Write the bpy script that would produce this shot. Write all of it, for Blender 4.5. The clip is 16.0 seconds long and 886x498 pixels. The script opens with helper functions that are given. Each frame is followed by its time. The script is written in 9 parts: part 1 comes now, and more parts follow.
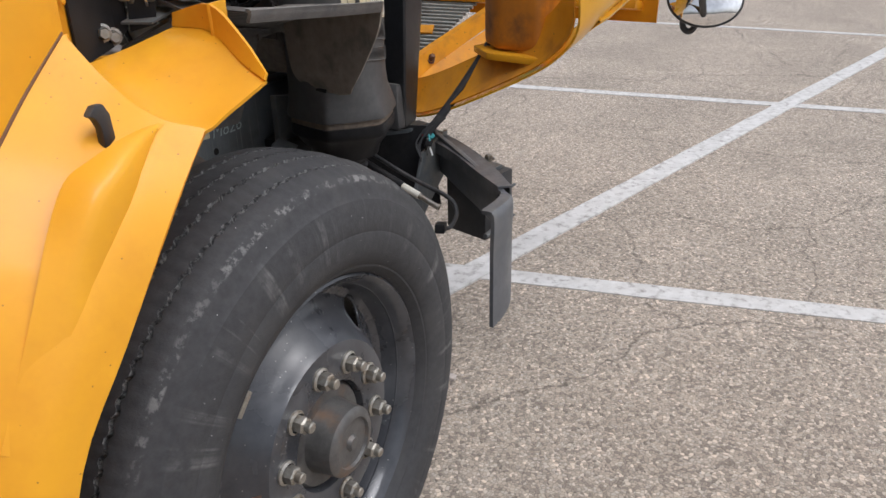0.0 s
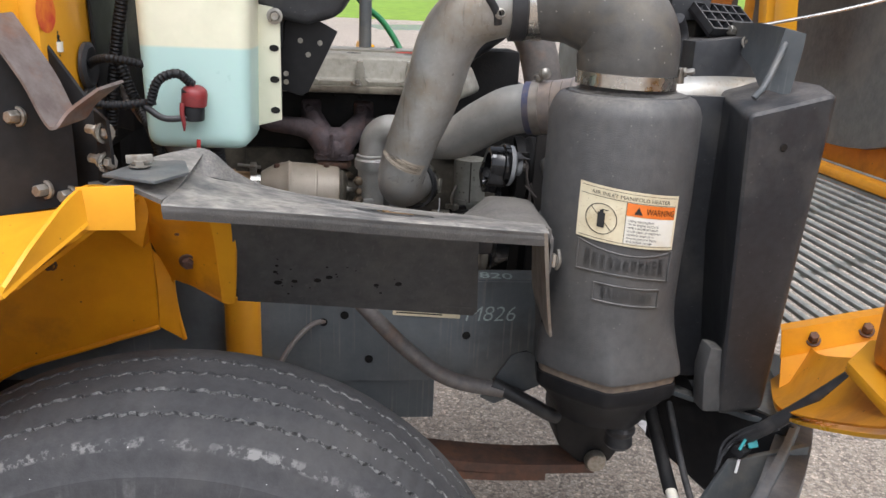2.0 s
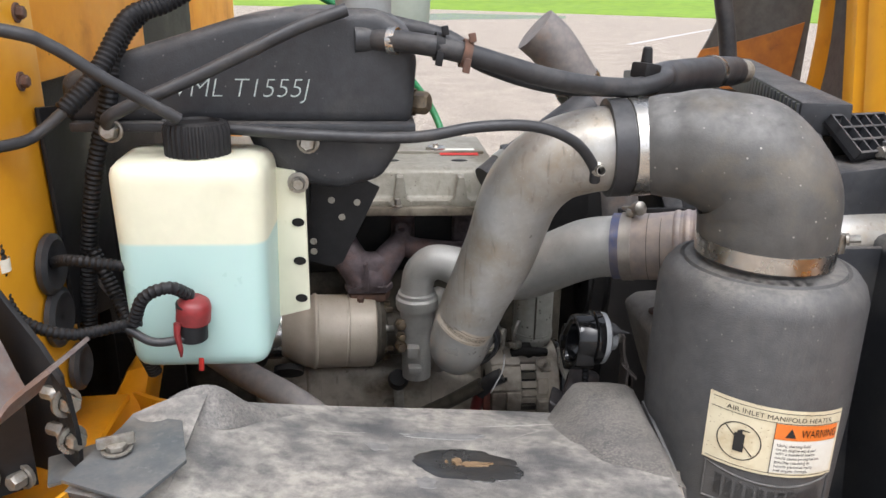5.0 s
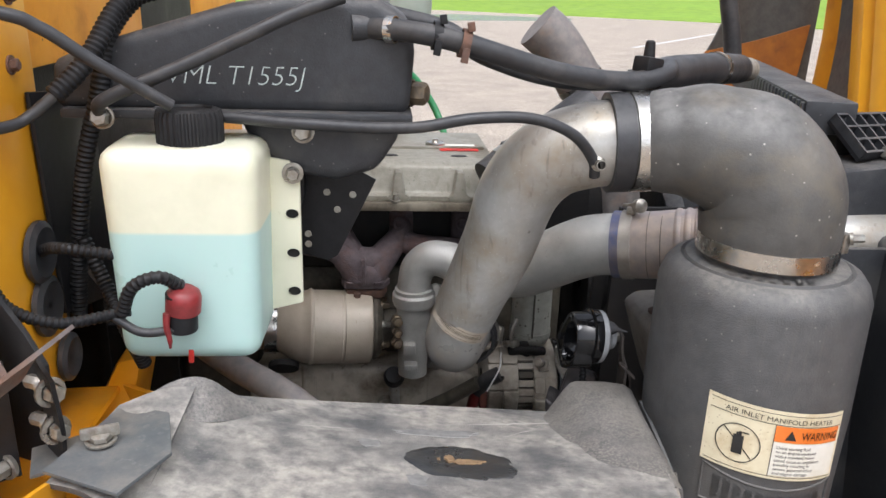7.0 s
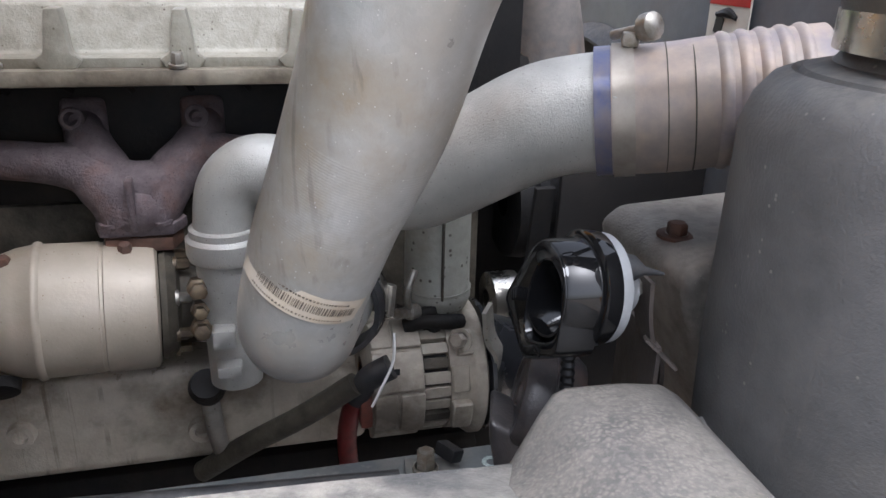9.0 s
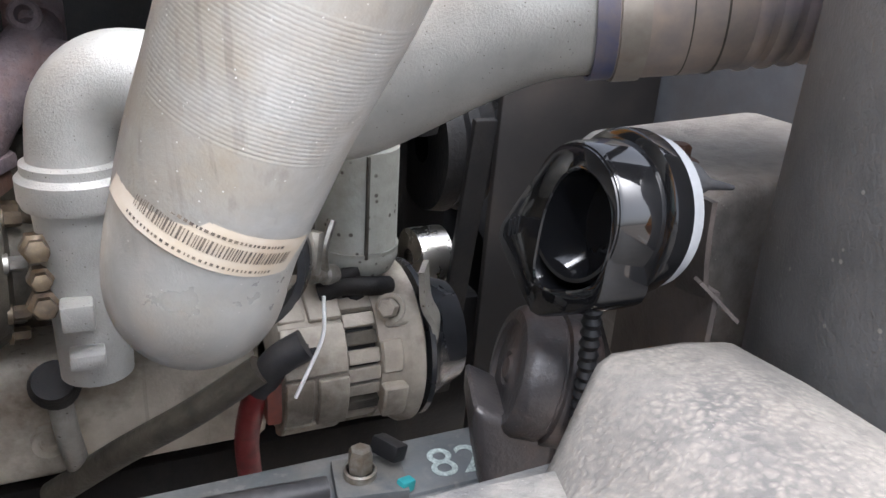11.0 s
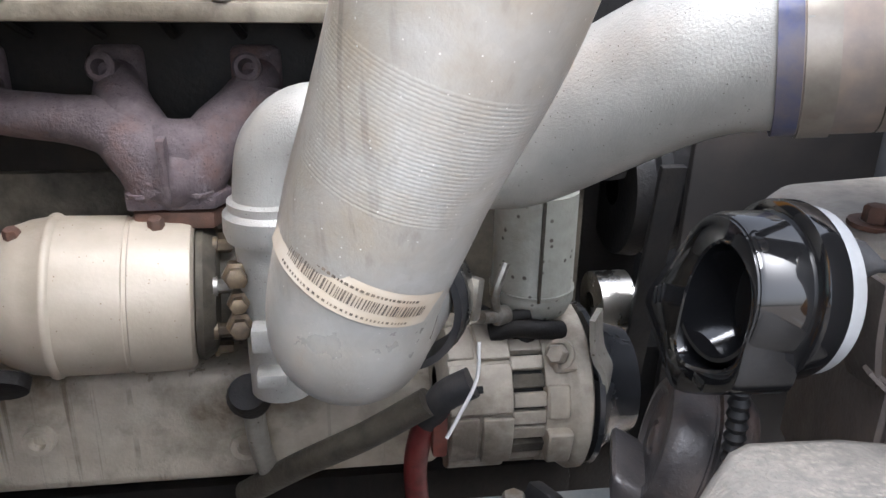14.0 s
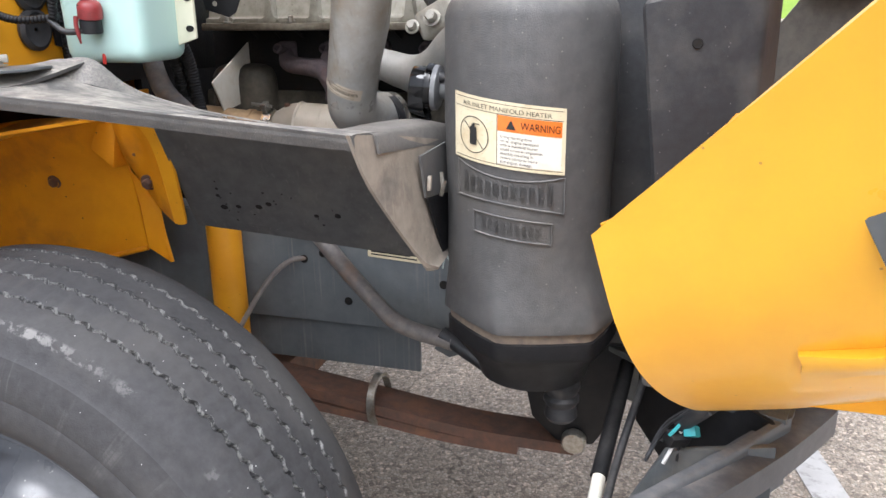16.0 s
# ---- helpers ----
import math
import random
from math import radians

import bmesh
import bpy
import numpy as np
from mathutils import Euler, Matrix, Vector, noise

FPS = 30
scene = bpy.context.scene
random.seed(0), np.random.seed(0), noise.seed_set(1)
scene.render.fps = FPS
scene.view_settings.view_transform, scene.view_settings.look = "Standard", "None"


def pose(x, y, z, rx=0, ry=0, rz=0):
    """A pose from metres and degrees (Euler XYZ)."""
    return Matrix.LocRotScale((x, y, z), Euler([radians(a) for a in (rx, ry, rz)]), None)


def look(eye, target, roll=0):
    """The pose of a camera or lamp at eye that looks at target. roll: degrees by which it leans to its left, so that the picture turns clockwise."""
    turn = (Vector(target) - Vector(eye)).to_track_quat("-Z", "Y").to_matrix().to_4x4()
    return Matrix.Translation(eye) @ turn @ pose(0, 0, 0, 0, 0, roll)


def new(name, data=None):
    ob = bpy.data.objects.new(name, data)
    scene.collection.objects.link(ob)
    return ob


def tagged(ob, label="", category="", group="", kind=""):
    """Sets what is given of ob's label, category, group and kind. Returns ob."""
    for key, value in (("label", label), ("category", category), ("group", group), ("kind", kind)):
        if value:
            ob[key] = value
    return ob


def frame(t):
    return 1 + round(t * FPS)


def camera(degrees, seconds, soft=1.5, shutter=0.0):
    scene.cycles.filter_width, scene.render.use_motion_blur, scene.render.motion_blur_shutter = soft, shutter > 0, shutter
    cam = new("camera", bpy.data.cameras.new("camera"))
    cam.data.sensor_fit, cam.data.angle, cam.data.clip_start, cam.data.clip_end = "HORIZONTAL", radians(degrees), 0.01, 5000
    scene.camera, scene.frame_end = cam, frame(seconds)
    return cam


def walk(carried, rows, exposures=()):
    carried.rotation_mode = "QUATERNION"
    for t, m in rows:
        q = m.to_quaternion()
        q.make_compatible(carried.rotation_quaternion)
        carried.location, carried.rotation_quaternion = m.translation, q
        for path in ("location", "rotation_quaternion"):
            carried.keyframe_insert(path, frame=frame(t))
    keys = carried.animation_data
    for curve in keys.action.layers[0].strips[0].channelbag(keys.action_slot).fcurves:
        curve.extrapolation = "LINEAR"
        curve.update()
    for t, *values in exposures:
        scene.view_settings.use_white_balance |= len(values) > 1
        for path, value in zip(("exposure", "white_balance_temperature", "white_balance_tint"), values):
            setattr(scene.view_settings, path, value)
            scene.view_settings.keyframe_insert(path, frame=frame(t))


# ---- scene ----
cam = camera(59.7, 16.0)
PATH = [
    (0, (-0.01, 0.151, 1.418), (1.594, 0.999, 0.577), -1.3),
    (0.2, (0.037, 0.022, 1.444), (1.48, 1.148, 0.638), -2.4),
    (0.3, (0.094, -0.052, 1.457), (1.452, 1.203, 0.695), -2.8),
    (0.5, (0.211, -0.126, 1.438), (1.485, 1.268, 0.778), -2.7),
    (0.7, (0.326, -0.21, 1.461), (1.512, 1.276, 0.84), -2.5),
    (1, (0.543, -0.262, 1.44), (1.454, 1.408, 0.822), -2.3),
    (1.3, (0.746, -0.271, 1.408), (1.38, 1.533, 0.821), -0.6),
    (1.5, (0.92, -0.183, 1.44), (1.378, 1.655, 0.797), 0.7),
    (2, (1.194, 0.029, 1.513), (1.402, 1.922, 0.901), 2.6),
    (2.5, (1.315, 0.245, 1.61), (1.311, 2.147, 0.992), 1.0),
    (3, (1.262, 0.37, 1.686), (1.235, 2.269, 1.06), -1.0),
    (3.5, (1.179, 0.415, 1.707), (1.247, 2.318, 1.095), -0.9),
    (4, (1.141, 0.417, 1.706), (1.29, 2.308, 1.071), 0.0),
    (4.2, (1.143, 0.421, 1.709), (1.304, 2.306, 1.061), 0.4),
    (6.5, (1.148, 0.428, 1.694), (1.304, 2.314, 1.049), 1.7),
    (7, (1.154, 0.438, 1.692), (1.315, 2.325, 1.047), 1.8),
    (7.5, (1.141, 0.493, 1.663), (1.323, 2.373, 1.006), 1.8),
    (8, (1.167, 0.608, 1.605), (1.401, 2.472, 0.922), 1.5),
    (8.5, (1.22, 0.821, 1.526), (1.554, 2.655, 0.802), 1.3),
    (9, (1.239, 0.981, 1.439), (1.712, 2.783, 0.712), 1.5),
    (9.5, (1.246, 1.072, 1.391), (1.835, 2.821, 0.621), 1.5),
    (9.7, (1.24, 1.079, 1.373), (1.877, 2.819, 0.619), 2.3),
    (11.8, (1.225, 1.159, 1.342), (2.049, 2.812, 0.574), 3.7),
    (12, (1.225, 1.157, 1.341), (2.042, 2.815, 0.577), 3.8),
    (12.5, (1.219, 1.153, 1.345), (2.017, 2.821, 0.583), 3.7),
    (13, (1.221, 1.153, 1.35), (1.95, 2.851, 0.585), 3.3),
    (13.5, (1.224, 1.152, 1.349), (1.8, 2.911, 0.591), 2.7),
    (14, (1.262, 1.128, 1.365), (1.531, 2.974, 0.644), 1.1),
    (14.5, (1.318, 1.028, 1.396), (1.312, 2.917, 0.74), -0.3),
    (15, (1.38, 0.796, 1.42), (1.188, 2.696, 0.827), -0.9),
    (15.2, (1.429, 0.679, 1.415), (1.16, 2.578, 0.847), -0.4),
    (15.5, (1.534, 0.493, 1.415), (1.169, 2.373, 0.836), -0.5),
    (16, (1.845, 0.156, 1.366), (1.299, 1.98, 0.756), -0.8),
]
EXPOSURES = [(0, -0.05, 6150, 12), (0.3, -0.1, 6150, 12), (0.7, -0.1, 6150, 12), (1, -0.05, 6150, 12), (1.5, 0.2, 6100, 12), (2, 0.5, 6100, 12), (2.5, 0.6, 6150, 12), (3.5, 0.62, 6150, 12), (7, 0.62, 6100, 12), (8, 0.62, 6000, 12),
             (8.5, 0.87, 5900, 12), (9, 1.1, 5800, 13), (9.5, 1.5, 5800, 13), (12, 2.0, 6000, 12), (13, 2.05, 6000, 12), (14, 1.9, 5900, 12), (14.5, 1.92, 5950, 12), (15.2, 1.38, 6050, 12), (15.5, 1.15, 6100, 12), (16, 1.05, 6050, 12)]
walk(cam, [(t, look(eye, target, roll)) for t, eye, target, roll in PATH], EXPOSURES)

from mathutils.bvhtree import BVHTree
# ---- world and light ----
world = bpy.data.worlds.new("sky")
scene.world = world
world.use_nodes = True
wn = world.node_tree.nodes
wl = world.node_tree.links
sky = wn.new("ShaderNodeTexSky")
sky.sky_type = 'NISHITA'
sky.sun_disc = False
sky.sun_elevation = radians(58)
sky.sun_rotation = radians(150)
sky.dust_density = 4.0
sky.ozone_density = 0.5
cloud = wn.new("ShaderNodeHueSaturation")      # overcast: nearly colourless sky
cloud.inputs["Saturation"].default_value = 0.27
wl.new(sky.outputs[0], cloud.inputs["Color"])
wl.new(cloud.outputs[0], wn["Background"].inputs[0])
wn["Background"].inputs[1].default_value = 0.17
sun_data = bpy.data.lights.new("sun", 'SUN')
sun_data.energy = 1.3
sun_data.angle = radians(25)
sun_data.color = (1.0, 0.985, 0.965)
sun = new("sun", sun_data)
sun.matrix_world = look((0, 0, 8), (2.2, 4.0, 0))


# ---- materials ----
def mat(name, c1, c2=None, rough=0.5, metal=0.0, scale=40.0, bump=0.0, bump_scale=200.0, stain=None, stain_scale=6.0,
        stain_amount=0.4, rough_var=0.12, dust=0.0, dust_colour=(0.42, 0.38, 0.33), coat=0.0, detail=5.0, specks=None, scratch=None, spangle=0.0, stain_from=(0.52, 0.68)):
    m = bpy.data.materials.new(name)
    m.use_nodes = True
    n, l = m.node_tree.nodes, m.node_tree.links
    p = n["Principled BSDF"]
    tc = n.new("ShaderNodeTexCoord")
    c2 = c2 or tuple(v * 0.8 for v in c1)

    def noise_tex(s, d=detail):
        t = n.new("ShaderNodeTexNoise")
        t.inputs["Scale"].default_value = s
        t.inputs["Detail"].default_value = d
        t.inputs["Roughness"].default_value = 0.62
        l.new(tc.outputs["Object"], t.inputs["Vector"])
        return t

    def mix(fac, a, b):
        x = n.new("ShaderNodeMix")
        x.data_type = 'RGBA'
        for s, v in ((0, fac), (6, a), (7, b)):
            if isinstance(v, (tuple, float, int)):
                x.inputs[s].default_value = (*v, 1) if isinstance(v, tuple) else v
            else:
                l.new(v, x.inputs[s])
        return x.outputs[2]

    def ramp(src, a, b):
        r = n.new("ShaderNodeMapRange")
        r.inputs["From Min"].default_value = a
        r.inputs["From Max"].default_value = b
        l.new(src, r.inputs["Value"])
        return r.outputs[0]

    def times(a, k):
        x = n.new("ShaderNodeMath")
        x.operation = 'MULTIPLY'
        l.new(a, x.inputs[0])
        if isinstance(k, float):
            x.inputs[1].default_value = k
        else:
            l.new(k, x.inputs[1])
        return x.outputs[0]

    g = noise_tex(scale)
    col = mix(ramp(g.outputs[0], 0.35, 0.65), c1, c2)
    big = noise_tex(stain_scale, 7.0)
    if stain:
        col = mix(times(ramp(big.outputs[0], *stain_from), stain_amount), col, stain)
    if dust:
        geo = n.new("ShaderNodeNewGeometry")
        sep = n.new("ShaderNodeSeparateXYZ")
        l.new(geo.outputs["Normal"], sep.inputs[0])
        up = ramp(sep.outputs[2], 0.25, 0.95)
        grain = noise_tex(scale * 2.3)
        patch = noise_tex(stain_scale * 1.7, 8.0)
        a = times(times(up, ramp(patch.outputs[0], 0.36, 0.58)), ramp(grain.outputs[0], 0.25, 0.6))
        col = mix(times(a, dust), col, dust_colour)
    if spangle:                 # zinc-like crystal patches
        v = n.new("ShaderNodeTexVoronoi")
        v.inputs["Scale"].default_value = 150.0
        l.new(tc.outputs["Object"], v.inputs["Vector"])
        sc = n.new("ShaderNodeSeparateColor")
        l.new(v.outputs["Color"], sc.inputs[0])
        col = mix(times(sc.outputs[1], spangle), col, tuple(k * 0.62 for k in c1))
    if scratch:                 # fine drawn-out scratches and runs, mostly up and down
        amount, colour = scratch
        mp = n.new("ShaderNodeMapping")
        mp.inputs["Scale"].default_value = (1.0, 1.0, 0.022)
        l.new(tc.outputs["Object"], mp.inputs["Vector"])
        t = n.new("ShaderNodeTexNoise")
        t.inputs["Scale"].default_value = 130.0
        t.inputs["Detail"].default_value = 4.0
        l.new(mp.outputs[0], t.inputs["Vector"])
        col = mix(times(times(ramp(t.outputs[0], 0.58, 0.66), ramp(noise_tex(9.0).outputs[0], 0.42, 0.6)), amount), col, colour)
    if specks:                  # scattered chips, droplets and flecks
        s_scale, s_size, s_colour = specks
        v = n.new("ShaderNodeTexVoronoi")
        v.inputs["Scale"].default_value = s_scale
        l.new(tc.outputs["Object"], v.inputs["Vector"])
        keep = n.new("ShaderNodeSeparateColor")
        l.new(v.outputs["Color"], keep.inputs[0])
        col = mix(times(ramp(v.outputs["Distance"], s_size, s_size * 0.6), ramp(keep.outputs[0], 0.62, 0.66)), col, s_colour)
    l.new(col, p.inputs["Base Color"])
    p.inputs["Metallic"].default_value = metal
    rr = n.new("ShaderNodeMapRange")
    rr.inputs["To Min"].default_value = max(rough - rough_var, 0.03)
    rr.inputs["To Max"].default_value = min(rough + rough_var, 1.0)
    rr.inputs["From Min"].default_value = 0.3
    rr.inputs["From Max"].default_value = 0.7
    l.new(big.outputs[0], rr.inputs["Value"])
    l.new(rr.outputs[0], p.inputs["Roughness"])
    p.inputs["Coat Weight"].default_value = coat
    p.inputs["Coat Roughness"].default_value = 0.12
    if bump:
        b = n.new("ShaderNodeBump")
        b.inputs["Strength"].default_value = bump
        b.inputs["Distance"].default_value = 0.002
        l.new(noise_tex(bump_scale, 3.0).outputs[0], b.inputs["Height"])
        l.new(b.outputs[0], p.inputs["Normal"])
    return m


YELLOW = mat("bus_yellow_paint", (0.79, 0.372, 0.018), (0.74, 0.34, 0.018), 0.38, 0.0, 9, 0.05, 60, (0.56, 0.20, 0.012), 3.5, 0.4, 0.10, coat=0.15, specks=(70, 0.10, (0.40, 0.17, 0.03)))
YELLOW_IN = mat("bus_yellow_inside", (0.78, 0.325, 0.010), (0.69, 0.27, 0.010), 0.45, 0.0, 12, 0.1, 90, (0.30, 0.11, 0.03), 7, 0.5, 0.12, 0.25, (0.34, 0.22, 0.12), specks=(45, 0.10, (0.12, 0.06, 0.03)))
PRIMER = mat("brown_hood_inside", (0.42, 0.15, 0.02), (0.30, 0.10, 0.02), 0.6, 0.0, 15, 0.2, 90, (0.10, 0.05, 0.03), 6, 0.8)
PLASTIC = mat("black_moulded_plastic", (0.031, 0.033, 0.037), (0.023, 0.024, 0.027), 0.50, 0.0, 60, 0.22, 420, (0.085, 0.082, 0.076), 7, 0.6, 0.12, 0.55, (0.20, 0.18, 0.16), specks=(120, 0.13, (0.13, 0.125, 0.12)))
PLASTIC_DULL = mat("dull_black_plastic", (0.013, 0.0132, 0.0145), (0.009, 0.0092, 0.0105), 0.5, 0.0, 60, 0.15, 300, (0.032, 0.030, 0.029), 9, 0.5, 0.12, 0.2, (0.10, 0.092, 0.085))
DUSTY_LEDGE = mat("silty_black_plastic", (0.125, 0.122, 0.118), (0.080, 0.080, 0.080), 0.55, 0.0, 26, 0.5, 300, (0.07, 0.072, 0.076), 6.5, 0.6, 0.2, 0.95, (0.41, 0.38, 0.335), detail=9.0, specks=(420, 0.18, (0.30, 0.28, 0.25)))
def pebbled():
    """Hammered plastic: small smooth pebbles whose tops carry pale dust, worn wet-looking between."""
    m = mat("pebbled_dusty_plastic", (0.120, 0.114, 0.107), (0.088, 0.085, 0.082), 0.50, 0.0, 70, 0.25, 500, (0.065, 0.062, 0.060), 7.0, 0.5, 0.15, 0.6, (0.27, 0.248, 0.218), detail=7.0, specks=(420, 0.10, (0.36, 0.34, 0.31)))
    n, l = m.node_tree.nodes, m.node_tree.links
    p = n["Principled BSDF"]
    tc = n.new("ShaderNodeTexCoord")
    warp = n.new("ShaderNodeTexNoise")
    warp.inputs["Scale"].default_value = 160.0
    add = n.new("ShaderNodeVectorMath")
    add.operation = 'MULTIPLY_ADD'
    add.inputs[1].default_value = (0.006, 0.006, 0.006)
    v = n.new("ShaderNodeTexVoronoi")
    v.feature = 'SMOOTH_F1'
    v.inputs["Scale"].default_value = 330.0
    v.inputs["Smoothness"].default_value = 0.7
    l.new(tc.outputs["Object"], warp.inputs["Vector"])
    l.new(warp.outputs["Color"], add.inputs[0])
    l.new(tc.outputs["Object"], add.inputs[2])
    l.new(add.outputs[0], v.inputs["Vector"])
    top = n.new("ShaderNodeMapRange")
    top.inputs["From Min"].default_value, top.inputs["From Max"].default_value = 0.60, 0.05
    l.new(v.outputs["Distance"], top.inputs["Value"])
    big = n.new("ShaderNodeTexNoise")
    big.inputs["Scale"].default_value = 22.0
    big.inputs["Detail"].default_value = 6.0
    l.new(tc.outputs["Object"], big.inputs["Vector"])
    area = n.new("ShaderNodeMapRange")
    area.inputs["From Min"].default_value, area.inputs["From Max"].default_value = 0.30, 0.55
    l.new(big.outputs[0], area.inputs["Value"])
    geo = n.new("ShaderNodeNewGeometry")
    sep = n.new("ShaderNodeSeparateXYZ")
    l.new(geo.outputs["Normal"], sep.inputs[0])
    up = n.new("ShaderNodeMapRange")
    up.inputs["From Min"].default_value, up.inputs["From Max"].default_value = 0.55, 0.95
    l.new(sep.outputs[2], up.inputs["Value"])
    k = top.outputs[0]
    for other in (area.outputs[0], up.outputs[0]):
        x = n.new("ShaderNodeMath")
        x.operation = 'MULTIPLY'
        l.new(k, x.inputs[0])
        l.new(other, x.inputs[1])
        k = x.outputs[0]
    mixed = n.new("ShaderNodeMix")
    mixed.data_type = 'RGBA'
    old = p.inputs["Base Color"].links[0].from_socket
    l.new(k, mixed.inputs[0])
    l.new(old, mixed.inputs[6])
    mixed.inputs[7].default_value = (0.27, 0.245, 0.212, 1)
    l.new(mixed.outputs[2], p.inputs["Base Color"])
    b = n.new("ShaderNodeBump")
    b.inputs["Strength"].default_value = 0.25
    b.inputs["Distance"].default_value = 0.0008
    l.new(top.outputs[0], b.inputs["Height"])
    l.new(p.inputs["Normal"].links[0].from_socket, b.inputs["Normal"])
    l.new(b.outputs[0], p.inputs["Normal"])
    return m


DUSTY_END = pebbled()
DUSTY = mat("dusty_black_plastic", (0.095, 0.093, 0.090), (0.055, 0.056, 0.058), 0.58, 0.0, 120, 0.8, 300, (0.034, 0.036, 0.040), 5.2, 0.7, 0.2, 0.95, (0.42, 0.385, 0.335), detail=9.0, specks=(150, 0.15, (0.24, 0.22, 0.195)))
WEATHERED = mat("weathered_grey_plastic", (0.112, 0.112, 0.112), (0.080, 0.081, 0.083), 0.5, 0.0, 35, 0.25, 260, (0.15, 0.142, 0.13), 6, 0.7, 0.14, 0.4, (0.2, 0.19, 0.17), scratch=(0.4, (0.17, 0.165, 0.155)))
CAN_PLASTIC = mat("air_cleaner_plastic", (0.088, 0.087, 0.087), (0.066, 0.066, 0.066), 0.52, 0.0, 45, 0.35, 420, (0.105, 0.098, 0.088), 6, 0.65, 0.14, 0.75, (0.24, 0.22, 0.19), specks=(100, 0.13, (0.18, 0.17, 0.155)), scratch=(0.35, (0.10, 0.095, 0.088)))
RAIL_PAINT = mat("weathered_rail_paint", (0.12, 0.135, 0.145), (0.15, 0.165, 0.172), 0.42, 0.0, 22, 0.2, 150, (0.075, 0.075, 0.072), 6, 0.6, 0.12, 0.4, (0.3, 0.27, 0.23), scratch=(0.6, (0.24, 0.235, 0.22)))
HOOD_YELLOW = mat("hood_yellow_paint", (0.87, 0.462, 0.026), (0.83, 0.425, 0.024), 0.32, 0.0, 6, 0.05, 60, (0.74, 0.34, 0.02), 3.0, 0.4, 0.10, coat=0.35, specks=(60, 0.08, (0.5, 0.25, 0.05)))
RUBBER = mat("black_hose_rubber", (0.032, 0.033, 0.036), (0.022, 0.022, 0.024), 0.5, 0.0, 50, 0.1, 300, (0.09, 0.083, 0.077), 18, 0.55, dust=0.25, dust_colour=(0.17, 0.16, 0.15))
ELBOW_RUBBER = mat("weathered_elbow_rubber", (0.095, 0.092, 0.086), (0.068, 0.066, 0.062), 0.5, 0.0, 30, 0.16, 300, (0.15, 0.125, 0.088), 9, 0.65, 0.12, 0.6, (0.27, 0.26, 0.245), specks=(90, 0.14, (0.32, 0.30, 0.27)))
def tyre_rubber():
    """Grey worn rubber: chalky kerb scuffs round the shoulder and radial smears on the sidewall."""
    m = mat("tyre_rubber", (0.052, 0.052, 0.054), (0.040, 0.040, 0.042), 0.70, 0.0, 70, 0.3, 260, (0.088, 0.085, 0.082), 5, 0.5, 0.1, specks=(60, 0.06, (0.5, 0.5, 0.48)))
    n, l = m.node_tree.nodes, m.node_tree.links
    p = n["Principled BSDF"]
    old = p.inputs["Base Color"].links[0].from_socket
    tc = n.new("ShaderNodeTexCoord")
    off = n.new("ShaderNodeVectorMath")
    off.operation = 'SUBTRACT'
    off.inputs[1].default_value = (0.928, 0.0, 0.490)
    flat = n.new("ShaderNodeVectorMath")
    flat.operation = 'MULTIPLY'
    flat.inputs[1].default_value = (1, 0, 1)
    size = n.new("ShaderNodeVectorMath")
    size.operation = 'LENGTH'
    unit = n.new("ShaderNodeVectorMath")
    unit.operation = 'NORMALIZE'
    l.new(tc.outputs["Object"], off.inputs[0])
    l.new(off.outputs[0], flat.inputs[0])
    l.new(flat.outputs[0], size.inputs[0])
    l.new(flat.outputs[0], unit.inputs[0])

    def rng_map(src, a, b, c=0.0, d=1.0):
        r = n.new("ShaderNodeMapRange")
        for key, v in (("From Min", a), ("From Max", b), ("To Min", c), ("To Max", d)):
            r.inputs[key].default_value = v
        l.new(src, r.inputs["Value"])
        return r.outputs[0]

    def mul(a, b):
        x = n.new("ShaderNodeMath")
        x.operation = 'MULTIPLY'
        l.new(a, x.inputs[0])
        l.new(b, x.inputs[1])
        return x.outputs[0]

    def tex(vec, s, d=6.0):
        t = n.new("ShaderNodeTexNoise")
        t.inputs["Scale"].default_value = s
        t.inputs["Detail"].default_value = d
        t.inputs["Roughness"].default_value = 0.65
        l.new(vec, t.inputs["Vector"])
        return t.outputs[0]

    def blend(f, a, c):
        x = n.new("ShaderNodeMix")
        x.data_type = 'RGBA'
        l.new(f, x.inputs[0])
        l.new(a, x.inputs[6])
        x.inputs[7].default_value = (*c, 1)
        return x.outputs[2]

    r = size.outputs["Value"]
    o = tc.outputs["Object"]
    ring_mask = mul(rng_map(r, 0.4825, 0.4855), rng_map(r, 0.4955, 0.4935))
    scuff = mul(mul(ring_mask, rng_map(tex(o, 60, 9), 0.50, 0.58)), rng_map(tex(unit.outputs[0], 2.3), 0.42, 0.60))
    col = blend(rng_map(scuff, 0, 1, 0, 0.65), old, (0.27, 0.265, 0.255))
    walls = mul(mul(rng_map(r, 0.4955, 0.4965), rng_map(r, 0.5215, 0.5205)), rng_map(tex(o, 120, 5), 0.45, 0.6))
    groove = n.new("ShaderNodeNewGeometry")
    gs = n.new("ShaderNodeSeparateXYZ")
    l.new(groove.outputs["Normal"], gs.inputs[0])
    ab = n.new("ShaderNodeMath")
    ab.operation = 'ABSOLUTE'
    l.new(gs.outputs[1], ab.inputs[0])
    col = blend(rng_map(mul(walls, rng_map(ab.outputs[0], 0.55, 0.8)), 0, 1, 0, 0.8), col, (0.30, 0.30, 0.29))
    side = mul(rng_map(r, 0.355, 0.385), rng_map(r, 0.462, 0.44))
